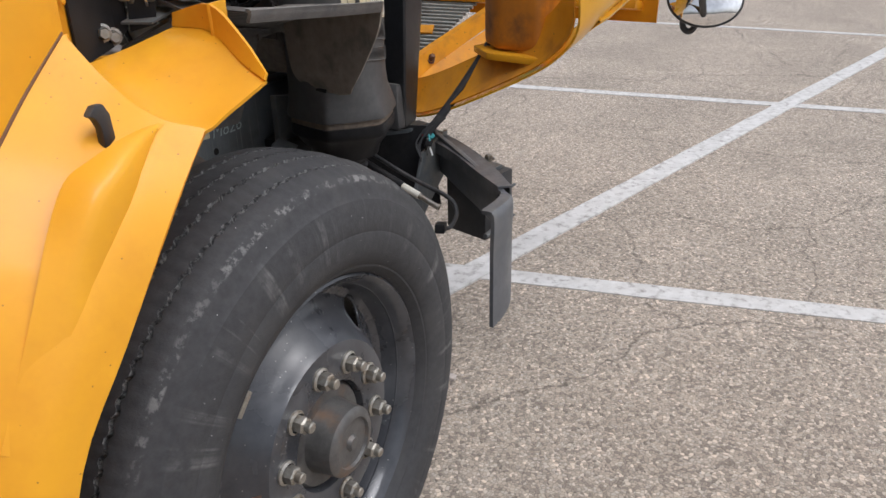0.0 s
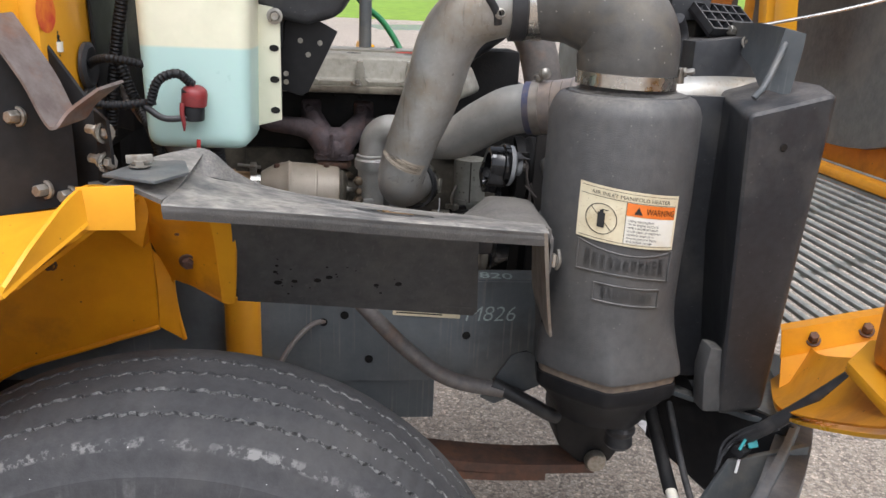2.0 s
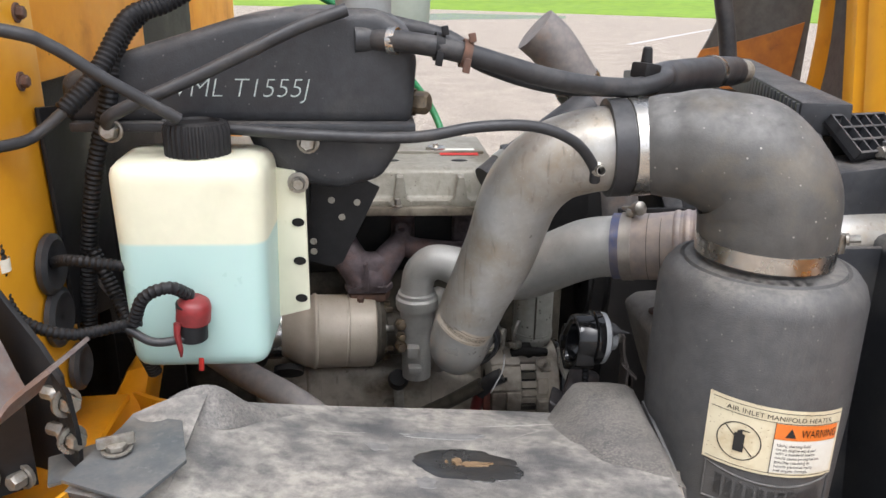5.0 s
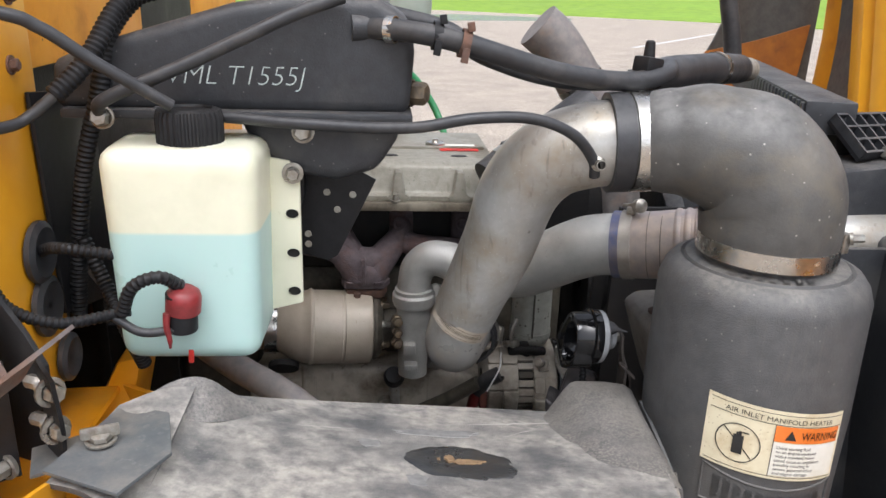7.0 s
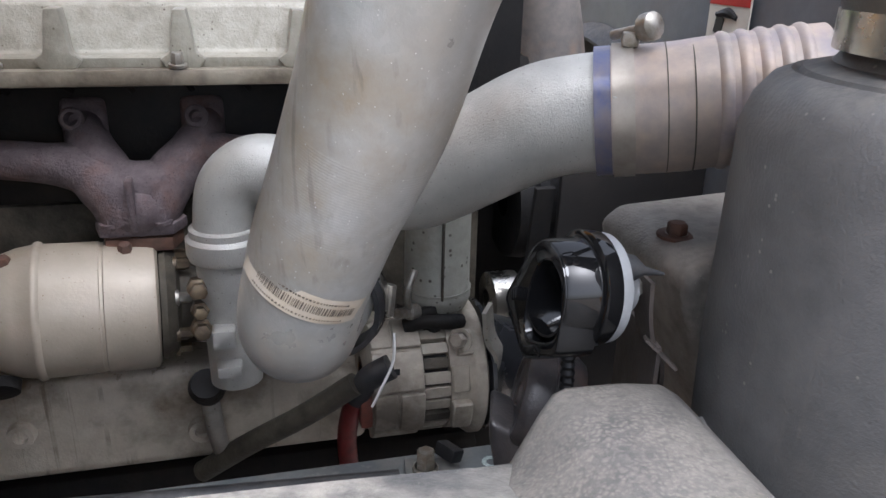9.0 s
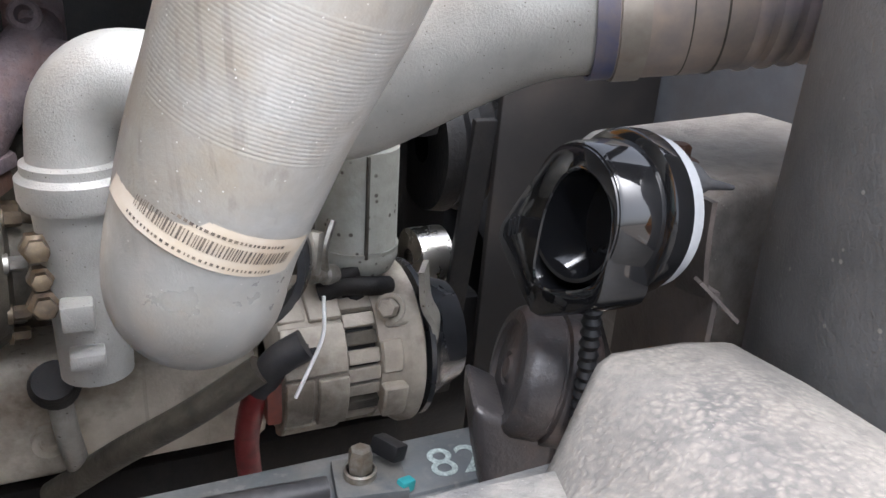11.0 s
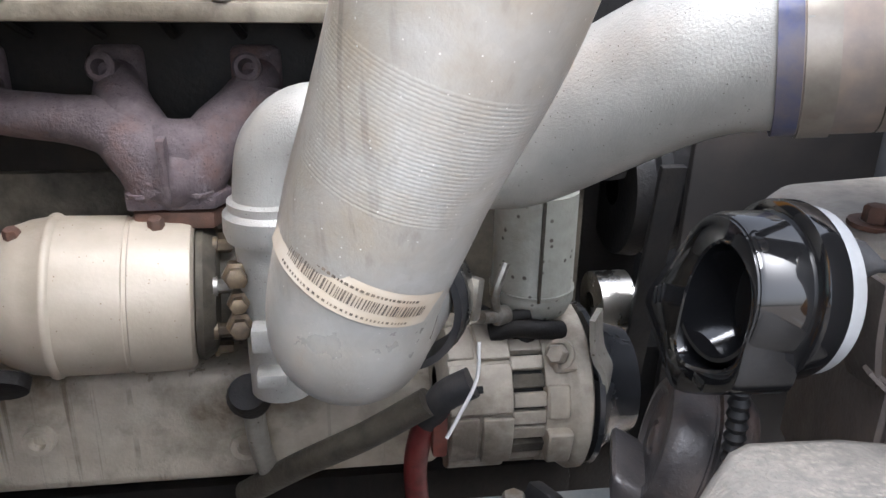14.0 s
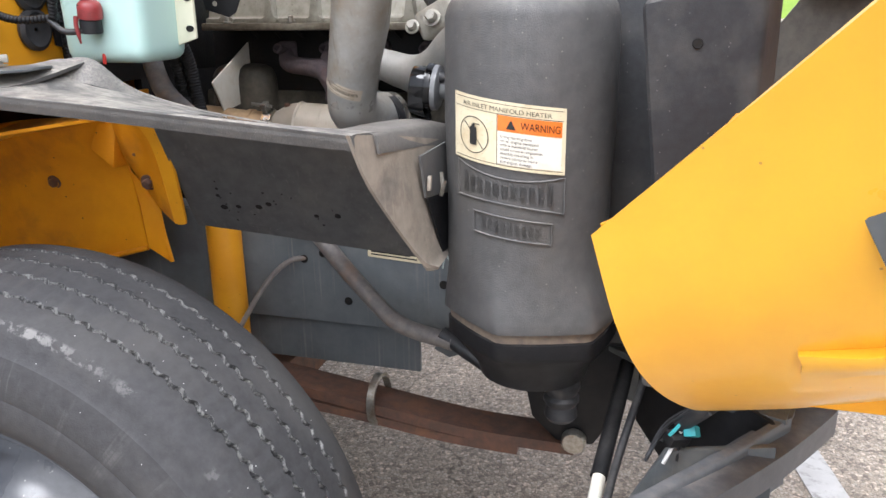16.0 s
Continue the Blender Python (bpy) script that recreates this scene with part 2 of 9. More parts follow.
    smear = mul(mul(side, rng_map(tex(unit.outputs[0], 11, 4), 0.52, 0.66)), rng_map(tex(o, 38, 8), 0.40, 0.62))
    col = blend(rng_map(smear, 0, 1, 0, 0.55), col, (0.25, 0.245, 0.235))
    l.new(col, p.inputs["Base Color"])
    return m


TYRE = tyre_rubber()
WHEEL_STEEL = mat("black_painted_wheel", (0.034, 0.036, 0.042), (0.052, 0.055, 0.062), 0.26, 0.0, 26, 0.1, 120, (0.10, 0.105, 0.115), 6, 0.7, 0.16, coat=0.3, specks=(85, 0.12, (0.35, 0.34, 0.32)))
FRAME_PAINT = mat("dark_chassis_paint", (0.072, 0.082, 0.088), (0.095, 0.105, 0.110), 0.5, 0.0, 25, 0.2, 150, (0.20, 0.185, 0.16), 6, 0.6, 0.12, 0.45, (0.28, 0.25, 0.21), scratch=(0.5, (0.20, 0.20, 0.19)))
RUSTY = mat("rusty_steel", (0.15, 0.075, 0.05), (0.09, 0.055, 0.042), 0.75, 0.1, 40, 0.5, 250, (0.24, 0.11, 0.055), 12, 0.6)
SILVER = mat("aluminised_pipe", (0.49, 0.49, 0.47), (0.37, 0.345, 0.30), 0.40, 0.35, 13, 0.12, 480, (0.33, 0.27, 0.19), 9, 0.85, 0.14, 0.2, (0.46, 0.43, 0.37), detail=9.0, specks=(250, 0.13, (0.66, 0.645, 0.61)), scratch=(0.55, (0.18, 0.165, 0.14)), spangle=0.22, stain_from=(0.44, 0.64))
ALU = mat("cast_aluminium", (0.42, 0.40, 0.35), (0.33, 0.315, 0.27), 0.5, 0.15, 80, 0.4, 320, (0.15, 0.125, 0.085), 8, 0.75, 0.12, 0.2, (0.46, 0.42, 0.34), detail=8.0, specks=(140, 0.18, (0.10, 0.085, 0.06)), scratch=(0.6, (0.15, 0.12, 0.08)))
BEIGE_CAST = mat("beige_cast_cover", (0.56, 0.515, 0.43), (0.44, 0.395, 0.32), 0.45, 0.1, 30, 0.35, 260, (0.10, 0.070, 0.040), 7, 0.85, 0.14, 0.2, (0.44, 0.40, 0.32), detail=9.0, scratch=(0.7, (0.13, 0.095, 0.06)))
GREY_PAINT = mat("grey_engine_paint", (0.31, 0.31, 0.275), (0.25, 0.25, 0.22), 0.5, 0.1, 60, 0.25, 260, (0.13, 0.11, 0.08), 8, 0.6, specks=(130, 0.30, (0.07, 0.06, 0.05)))
IRON = mat("heat_stained_iron", (0.132, 0.105, 0.110), (0.088, 0.069, 0.075), 0.8, 0.0, 90, 0.8, 330, (0.16, 0.082, 0.062), 14, 0.55, specks=(260, 0.2, (0.05, 0.04, 0.042)))
OILY = mat("oily_engine_casting", (0.115, 0.102, 0.078), (0.060, 0.053, 0.043), 0.5, 0.0, 40, 0.5, 220, (0.020, 0.017, 0.014), 9, 0.85, detail=8.0)
CREAM = mat("cream_heat_shell", (0.46, 0.405, 0.325), (0.40, 0.35, 0.275), 0.42, 0.1, 24, 0.12, 260, (0.30, 0.225, 0.14), 9, 0.45, 0.12, detail=8.0, specks=(170, 0.12, (0.20, 0.145, 0.09)))
CAST_SILVER = mat("silver_painted_casting", (0.45, 0.447, 0.415), (0.37, 0.367, 0.34), 0.45, 0.25, 30, 0.3, 600, (0.29, 0.26, 0.21), 7, 0.55, 0.12, detail=8.0, specks=(300, 0.16, (0.15, 0.14, 0.12)))
COVER_CAST = mat("weathered_cover_casting", (0.29, 0.275, 0.228), (0.22, 0.208, 0.168), 0.5, 0.12, 70, 0.4, 320, (0.095, 0.075, 0.045), 7, 0.8, 0.12, 0.25, (0.36, 0.34, 0.29), detail=8.0, specks=(140, 0.16, (0.08, 0.065, 0.045)), scratch=(0.5, (0.12, 0.095, 0.06)))
ALT_CAST = mat("dirty_alternator_casting", (0.45, 0.405, 0.335), (0.34, 0.305, 0.25), 0.55, 0.1, 60, 0.35, 300, (0.12, 0.095, 0.072), 11, 0.8, 0.12, 0.2, (0.50, 0.45, 0.37), detail=8.0)
SATIN_BAND = mat("satin_clamp_band", (0.44, 0.40, 0.345), (0.36, 0.325, 0.28), 0.48, 0.6, 50, 0.1, 300, (0.24, 0.19, 0.14), 14, 0.5)
MILKY = mat("milky_flange_plastic", (0.70, 0.69, 0.535), (0.66, 0.65, 0.50), 0.35, 0.0, 14, stain=(0.56, 0.56, 0.42), stain_scale=9, stain_amount=0.4)
# Grimy black, with the engine bay's deep shade put into its base colour.
DARK = mat("grimy_shaded_black", (0.008, 0.008, 0.009), (0.014, 0.013, 0.012), 0.55, 0.0, 50, 0.4, 200, (0.028, 0.024, 0.020), 9, 0.5)
ZINC = mat("zinc_plated_steel", (0.42, 0.40, 0.36), (0.30, 0.28, 0.24), 0.38, 0.75, 120, 0.15, 400, (0.20, 0.14, 0.085), 40, 0.7)
STAINLESS = mat("stainless_band", (0.62, 0.60, 0.56), (0.54, 0.52, 0.48), 0.26, 1.0, 90, 0.05, 400, (0.4, 0.36, 0.3), 25, 0.4)
BRASS = mat("brass_plug", (0.22, 0.165, 0.10), (0.10, 0.08, 0.06), 0.45, 0.5, 90, 0.2, 300, (0.07, 0.05, 0.035), 40, 0.6)
BROWN_PIPE = mat("heat_browned_pipe", (0.50, 0.355, 0.205), (0.42, 0.285, 0.155), 0.5, 0.25, 40, 0.2, 200, (0.24, 0.125, 0.06), 12, 0.6)
SLEEVE = mat("heat_tinted_sleeve", (0.44, 0.355, 0.292), (0.32, 0.28, 0.255), 0.45, 0.2, 40, 0.1, 300, (0.16, 0.165, 0.245), 9, 0.6)
BUCKET = mat("grimy_orange_moulding", (0.60, 0.21, 0.012), (0.42, 0.15, 0.015), 0.5, 0.0, 10, 0.15, 90, (0.10, 0.055, 0.03), 6, 0.8, 0.12, 0.5, (0.22, 0.13, 0.07))
HEATED = mat("ribbed_grey_sleeve", (0.235, 0.21, 0.19), (0.165, 0.15, 0.145), 0.55, 0.1, 60, 0.1, 300, (0.27, 0.18, 0.125), 12, 0.7)
BLUE_BAND = mat("heat_blued_band", (0.085, 0.105, 0.215), (0.185, 0.165, 0.185), 0.42, 0.2, 45, 0.1, 300)
CHROME_WHITE = mat("white_horn_ring", (0.25, 0.255, 0.26), (0.19, 0.195, 0.20), 0.4, 0.0, 60, stain=(0.25, 0.25, 0.25), stain_scale=30)
GLOSS_BLACK = mat("gloss_black_plastic", (0.006, 0.006, 0.0065), None, 0.07, 0.0, 40, rough_var=0.03)
HORN_STEEL = mat("browned_strap_steel", (0.075, 0.062, 0.055), (0.052, 0.044, 0.040), 0.5, 0.2, 50, 0.2, 300, (0.13, 0.10, 0.08), 20, 0.6)
MOUTH_GLOSS = mat("smooth_horn_throat", (0.005, 0.0052, 0.006), None, 0.16, 0.0, 40, 0.05, 500, rough_var=0.06, specks=(900, 0.10, (0.12, 0.12, 0.12)))
MOUTH_BLACK = mat("dull_horn_throat", (0.005, 0.005, 0.006), None, 0.35, 0.0, 40)
LABEL = mat("cream_label", (0.72, 0.65, 0.46), (0.66, 0.58, 0.40), 0.4, 0.0, 30, stain=(0.52, 0.40, 0.22), stain_scale=22, stain_amount=0.6, specks=(260, 0.2, (0.35, 0.26, 0.15)))
LABEL_WHITE = mat("white_label", (0.76, 0.74, 0.66), (0.70, 0.67, 0.58), 0.4, 0.0, 30, stain=(0.60, 0.52, 0.38), stain_scale=25, stain_amount=0.5)
LABEL_ORANGE = mat("orange_label", (0.80, 0.20, 0.03), None, 0.4, 0.0, 30)
LABEL_TAN = mat("scuffed_tan_label", (0.50, 0.42, 0.315), (0.54, 0.475, 0.39), 0.5, 0.0, 70, stain=(0.42, 0.22, 0.10), stain_scale=20)
INK = mat("label_ink", (0.02, 0.02, 0.02), None, 0.5)
WORN_INK = mat("worn_label_ink", (0.06, 0.05, 0.045), (0.20, 0.16, 0.12), 0.6, 0.0, 160)
CHALK = mat("chalk_marking", (0.58, 0.66, 0.63), (0.30, 0.36, 0.35), 0.9, 0.0, 420)
RED = mat("red_plastic", (0.25, 0.024, 0.026), (0.17, 0.020, 0.020), 0.45, 0.0, 60, stain=(0.10, 0.02, 0.02), stain_scale=40, stain_amount=0.6)
RED_PAINT = mat("red_spray_paint", (0.55, 0.03, 0.02), None, 0.6)
FOIL = mat("dark_insulation_mat", (0.085, 0.082, 0.076), (0.12, 0.115, 0.105), 0.42, 0.1, 30, 1.0, 60, (0.17, 0.155, 0.13), 6, 0.5)
RETAINER = mat("grille_grey_green", (0.34, 0.355, 0.335), (0.26, 0.27, 0.25), 0.45, 0.1, 50, 0.1, 200, (0.14, 0.135, 0.12), 8, 0.6)
AMBER = mat("amber_lens", (0.75, 0.16, 0.01), None, 0.15, 0.0, 30, coat=0.5)
MIRROR = mat("mirror_glass", (0.9, 0.9, 0.9), None, 0.03, 1.0, 30, rough_var=0.01)
TEAL = mat("teal_wire", (0.04, 0.33, 0.35), None, 0.4)
GREEN_WIRE = mat("green_wire", (0.03, 0.22, 0.08), None, 0.4)
WHITE_WIRE = mat("white_wire", (0.7, 0.7, 0.68), None, 0.4)
GREY_GREEN = mat("pale_green_reservoir", (0.42, 0.47, 0.40), (0.36, 0.41, 0.34), 0.5)
LINE = mat("worn_white_road_paint", (0.62, 0.61, 0.59), (0.50, 0.49, 0.47), 0.8, 0.0, 12, 0.5, 220, (0.27, 0.25, 0.235), 26, 0.85, detail=9.0)


def asphalt():
    m = bpy.data.materials.new("aged_asphalt")
    m.use_nodes = True
    n, l = m.node_tree.nodes, m.node_tree.links
    p = n["Principled BSDF"]
    tc = n.new("ShaderNodeTexCoord")
    stones = n.new("ShaderNodeTexVoronoi")
    stones.inputs["Scale"].default_value = 95
    hue = n.new("ShaderNodeValToRGB")
    e = hue.color_ramp.elements
    e[0].position, e[0].color = 0.0, (0.225, 0.190, 0.158, 1)
    e[1].position, e[1].color = 1.0, (0.69, 0.58, 0.47, 1)
    for pos, c in ((0.35, (0.385, 0.325, 0.262, 1)), (0.6, (0.465, 0.385, 0.307, 1)), (0.8, (0.44, 0.385, 0.325, 1))):
        x = e.new(pos)
        x.color = c
    sep = n.new("ShaderNodeSeparateColor")
    big = n.new("ShaderNodeTexNoise")
    big.inputs["Scale"].default_value = 1.3
    big.inputs["Detail"].default_value = 8
    tone = n.new("ShaderNodeMapRange")
    tone.inputs["From Min"].default_value, tone.inputs["From Max"].default_value = 0.3, 0.7
    tone.inputs["To Min"].default_value, tone.inputs["To Max"].default_value = 0.90, 1.20
    edge = n.new("ShaderNodeTexVoronoi")
    edge.feature = 'DISTANCE_TO_EDGE'
    edge.inputs["Scale"].default_value = 95
    gap = n.new("ShaderNodeMapRange")
    gap.inputs["From Max"].default_value = 0.12
    gap.inputs["To Min"].default_value = 0.52
    warp = n.new("ShaderNodeTexNoise")
    warp.inputs["Scale"].default_value = 3.0
    warp.inputs["Detail"].default_value = 6
    add = n.new("ShaderNodeVectorMath")
    add.operation = 'MULTIPLY_ADD'
    add.inputs[1].default_value = (0.35, 0.35, 0.0)
    crack = n.new("ShaderNodeTexVoronoi")
    crack.feature = 'DISTANCE_TO_EDGE'
    crack.inputs["Scale"].default_value = 0.66
    cr = n.new("ShaderNodeMapRange")
    cr.inputs["From Min"].default_value, cr.inputs["From Max"].default_value = 0.0005, 0.005
    cr.inputs["To Min"].default_value = 0.58
    l.new(tc.outputs["Object"], stones.inputs["Vector"])
    l.new(tc.outputs["Object"], edge.inputs["Vector"])
    l.new(tc.outputs["Object"], big.inputs["Vector"])
    l.new(tc.outputs["Object"], warp.inputs["Vector"])
    l.new(warp.outputs["Color"], add.inputs[0])
    l.new(tc.outputs["Object"], add.inputs[2])
    l.new(add.outputs[0], crack.inputs["Vector"])
    l.new(crack.outputs["Distance"], cr.inputs["Value"])
    l.new(stones.outputs["Color"], sep.inputs[0])
    l.new(sep.outputs[0], hue.inputs[0])
    l.new(big.outputs[0], tone.inputs["Value"])
    l.new(edge.outputs["Distance"], gap.inputs["Value"])
    k = tone.outputs[0]
    for other in (gap.outputs[0], cr.outputs[0]):
        x = n.new("ShaderNodeMath")
        x.operation = 'MULTIPLY'
        l.new(k, x.inputs[0])
        l.new(other, x.inputs[1])
        k = x.outputs[0]
    vm = n.new("ShaderNodeVectorMath")
    vm.operation = 'SCALE'
    l.new(hue.outputs[0], vm.inputs[0])
    l.new(k, vm.inputs["Scale"])
    l.new(vm.outputs[0], p.inputs["Base Color"])
    p.inputs["Roughness"].default_value = 0.88
    b = n.new("ShaderNodeBump")
    b.inputs["Strength"].default_value = 0.8
    b.inputs["Distance"].default_value = 0.004
    l.new(k, b.inputs["Height"])
    l.new(b.outputs[0], p.inputs["Normal"])
    return m


for m in (DARK, OILY, TYRE, YELLOW, YELLOW_IN, PLASTIC_DULL, MOUTH_BLACK):       # greasy or chalky, with little sheen
    m.node_tree.nodes["Principled BSDF"].inputs["Specular IOR Level"].default_value = 0.28


def tank_plastic():
    """Milky plastic; the lower part shows the blue washer fluid through the wall."""
    m = mat("milky_tank_plastic", (0.70, 0.69, 0.535), (0.66, 0.65, 0.50), 0.35, 0.0, 14, stain=(0.56, 0.56, 0.42), stain_scale=9, stain_amount=0.4)
    n, l = m.node_tree.nodes, m.node_tree.links
    p = n["Principled BSDF"]
    old = p.inputs["Base Color"].links[0].from_socket
    tc = n.new("ShaderNodeTexCoord")
    sep = n.new("ShaderNodeSeparateXYZ")
    l.new(tc.outputs["Object"], sep.inputs[0])
    lev = n.new("ShaderNodeMapRange")
    lev.inputs["From Min"].default_value, lev.inputs["From Max"].default_value = 1.432, 1.428
    l.new(sep.outputs[2], lev.inputs["Value"])
    x = n.new("ShaderNodeMix")
    x.data_type = 'RGBA'
    l.new(lev.outputs[0], x.inputs[0])
    l.new(old, x.inputs[6])
    x.inputs[7].default_value = (0.43, 0.60, 0.56, 1)
    l.new(x.outputs[2], p.inputs["Base Color"])
    p.inputs["Subsurface Weight"].default_value = 0.35
    p.inputs["Subsurface Radius"].default_value = (0.03, 0.035, 0.03)
    p.inputs["Subsurface Scale"].default_value = 0.4
    return m


ASPHALT = asphalt()
TANK = tank_plastic()
GRASS = mat("mown_grass", (0.22, 0.34, 0.022), (0.16, 0.27, 0.02), 0.8, 0.0, 1.2, 0.6, 30, (0.24, 0.40, 0.05), 0.1, 0.6)


# ---- mesh helpers ----
def part(name, bm, material, parent=None, label="", smooth=38):
    me = bpy.data.meshes.new(name)
    bmesh.ops.recalc_face_normals(bm, faces=bm.faces)
    bm.to_mesh(me)
    bm.free()
    me.materials.append(material)
    me.polygons.foreach_set("use_smooth", [True] * len(me.polygons))
    me.set_sharp_from_angle(angle=radians(smooth))
    ob = new(name, me)
    if parent is not None:
        ob.parent = parent
        if parent.type == 'EMPTY':
            ob.matrix_parent_inverse = parent.matrix_basis.inverted()
    return tagged(ob, label)


def solo(name, bm, material, label, category, group="", kind="", smooth=38):
    return tagged(part(name, bm, material, None, "", smooth), label, category, group, kind)


def thing(name, at, label, category, group="", kind=""):
    ob = new(name)
    ob.empty_display_size = 0.05
    ob.matrix_basis = Matrix.Translation(at)
    return tagged(ob, label, category, group, kind)


def B():
    return bmesh.new()


def spline(pts, n=6):
    p = [Vector(v) for v in pts]
    if len(p) < 3:
        return p
    q = [2 * p[0] - p[1], *p, 2 * p[-1] - p[-2]]
    out = []
    for i in range(1, len(q) - 2):
        a, b, c, d = q[i - 1:i + 3]
        for k in range(n):
            t = k / n
            out.append(0.5 * ((2 * b) + (c - a) * t + (2 * a - 5 * b + 4 * c - d) * t * t + (3 * b - a - 3 * c + d) * t ** 3))
    out.append(p[-1])
    return out


def tube(bm, pts, r, seg=14, n=6, caps=True, ribs=0.0, rib_len=0.006):
    """A pipe along a smooth path; r: one radius or one for each point. ribs: depth of corrugation."""
    path = spline(pts, n)
    if ribs:
        fine, d = [path[0]], 0.0
        total = sum((b - a).length for a, b in zip(path, path[1:]))
        steps = max(int(total / rib_len * 2), 8)
        acc = [0.0]
        for a, b in zip(path, path[1:]):
            acc.append(acc[-1] + (b - a).length)
        new_path = []
        j = 0
        for i in range(steps + 1):
            s = total * i / steps
            while j < len(acc) - 2 and acc[j + 1] < s:
                j += 1
            f = (s - acc[j]) / max(acc[j + 1] - acc[j], 1e-6)
            new_path.append(path[j].lerp(path[j + 1], f))
        path = new_path
    m = len(path)
    if isinstance(r, (int, float)):
        rad = [r] * m
    else:
        rad = []
        for i in range(m):
            s = i / (m - 1) * (len(r) - 1)
            k = min(int(s), len(r) - 2)
            f = s - k
            f = f * f * (3 - 2 * f)
            rad.append(r[k] * (1 - f) + r[k + 1] * f)
    if ribs:
        rad = [a - (ribs if i % 2 else 0) for i, a in enumerate(rad)]
    t0 = (path[1] - path[0]).normalized()
    u = t0.orthogonal().normalized()
    rings = []
    for i in range(m):
        t = (path[min(i + 1, m - 1)] - path[max(i - 1, 0)]).normalized()
        u = (u - t * u.dot(t)).normalized()
        v = t.cross(u)
        rings.append([bm.verts.new(path[i] + (u * math.cos(a) + v * math.sin(a)) * rad[i]) for a in (2 * math.pi * k / seg for k in range(seg))])
    for a, b in zip(rings, rings[1:]):
        for k in range(seg):
            bm.faces.new((a[k], a[(k + 1) % seg], b[(k + 1) % seg], b[k]))
    if caps:
        bm.faces.new(rings[0][::-1])
        bm.faces.new(rings[-1])
    return bm


def lathe(bm, prof, m=None, seg=32, sx=1.0, sy=1.0):
    """Turn a profile of (radius, height) about the local z axis of m."""
    m = m or Matrix()
    rings = []
    for r, h in prof:
        if r < 1e-6:
            rings.append([bm.verts.new(m @ Vector((0, 0, h)))])
        else:
            rings.append([bm.verts.new(m @ Vector((sx * r * math.cos(a), sy * r * math.sin(a), h))) for a in (2 * math.pi * k / seg for k in range(seg))])
    for a, b in zip(rings, rings[1:]):
        for k in range(seg):
            j = (k + 1) % seg
            if len(a) == 1 and len(b) > 1:
                bm.faces.new((a[0], b[j], b[k]))
            elif len(b) == 1 and len(a) > 1:
                bm.faces.new((a[k], a[j], b[0]))
            elif len(a) > 1:
                bm.faces.new((a[k], a[j], b[j], b[k]))
    return bm


def along(p, d, spin=0.0):
    """A pose whose local z points along d."""
    q = Vector(d).to_track_quat('Z', 'Y').to_matrix().to_4x4()
    return Matrix.Translation(p) @ q @ Matrix.Rotation(spin, 4, 'Z')


def soften(bm, width, seg=2, angle=30):
    if width <= 0:
        return bm
    es = [e for e in bm.edges if len(e.link_faces) == 2 and e.calc_face_angle(0) > radians(angle)]
    bmesh.ops.bevel(bm, geom=es, offset=width, segments=seg, affect='EDGES', profile=0.6, clamp_overlap=True)
    return bm


def box(bm, c, s, rot=(0, 0, 0), bevel=0.0, seg=2):
    t = bmesh.new()
    bmesh.ops.create_cube(t, size=1.0, matrix=pose(*c, *rot) @ Matrix.Diagonal((*s, 1)))
    soften(t, bevel, seg)
    return join(bm, t)


def join(bm, t):
    vs = [bm.verts.new(v.co) for v in t.verts]
    t.verts.index_update()
    for f in t.faces:
        bm.faces.new([vs[v.index] for v in f.verts])
    t.free()
    return bm


def prism(bm, poly, depth, m, bevel=0.0, seg=2):
    """A polygon in m's local xy plane, thick along its local z."""
    t = bmesh.new()
    a = [t.verts.new(m @ Vector((x, y, 0))) for x, y in poly]
    b = [t.verts.new(m @ Vector((x, y, depth))) for x, y in poly]
    n = len(poly)
    t.faces.new(a[::-1])
    t.faces.new(b)
    for k in range(n):
        t.faces.new((a[k], a[(k + 1) % n], b[(k + 1) % n], b[k]))
    bmesh.ops.recalc_face_normals(t, faces=t.faces)
    soften(t, bevel, seg)
    return join(bm, t)


XZ = Matrix(((1, 0, 0, 0), (0, 0, 1, 0), (0, 1, 0, 0), (0, 0, 0, 1)))      # local x, y, z -> world x, z, y


def xz(poly, y, depth, bm=None, bevel=0.0, seg=2):
    return prism(bm or B(), poly, depth, Matrix.Translation((0, y, 0)) @ XZ, bevel, seg)


def yz(poly, x, depth, bm=None, bevel=0.0):
    m = Matrix(((0, 0, 1, x), (1, 0, 0, 0), (0, 1, 0, 0), (0, 0, 0, 1)))
    return prism(bm or B(), poly, depth, m, bevel)


def xy(poly, z, depth, bm=None, bevel=0.0):
    return prism(bm or B(), poly, depth, Matrix.Translation((0, 0, z)), bevel)


def sheet(bm, rows, thick=0.004, n=4, smooth_rows=True):
    """A skin lofted through rows of points, with thickness."""
    rows = [spline(r, n) for r in rows]
    if smooth_rows and len(rows) > 2:
        cols = [spline([r[i] for r in rows], n) for i in range(len(rows[0]))]
        rows = [[c[j] for c in cols] for j in range(len(cols[0]))]
    t = bmesh.new()
    g = [[t.verts.new(p) for p in r] for r in rows]
    for a, b in zip(g, g[1:]):
        for k in range(len(a) - 1):
            t.faces.new((a[k], a[k + 1], b[k + 1], b[k]))
    bmesh.ops.recalc_face_normals(t, faces=t.faces)
    bmesh.ops.solidify(t, geom=t.faces[:], thickness=thick)
    return join(bm, t)


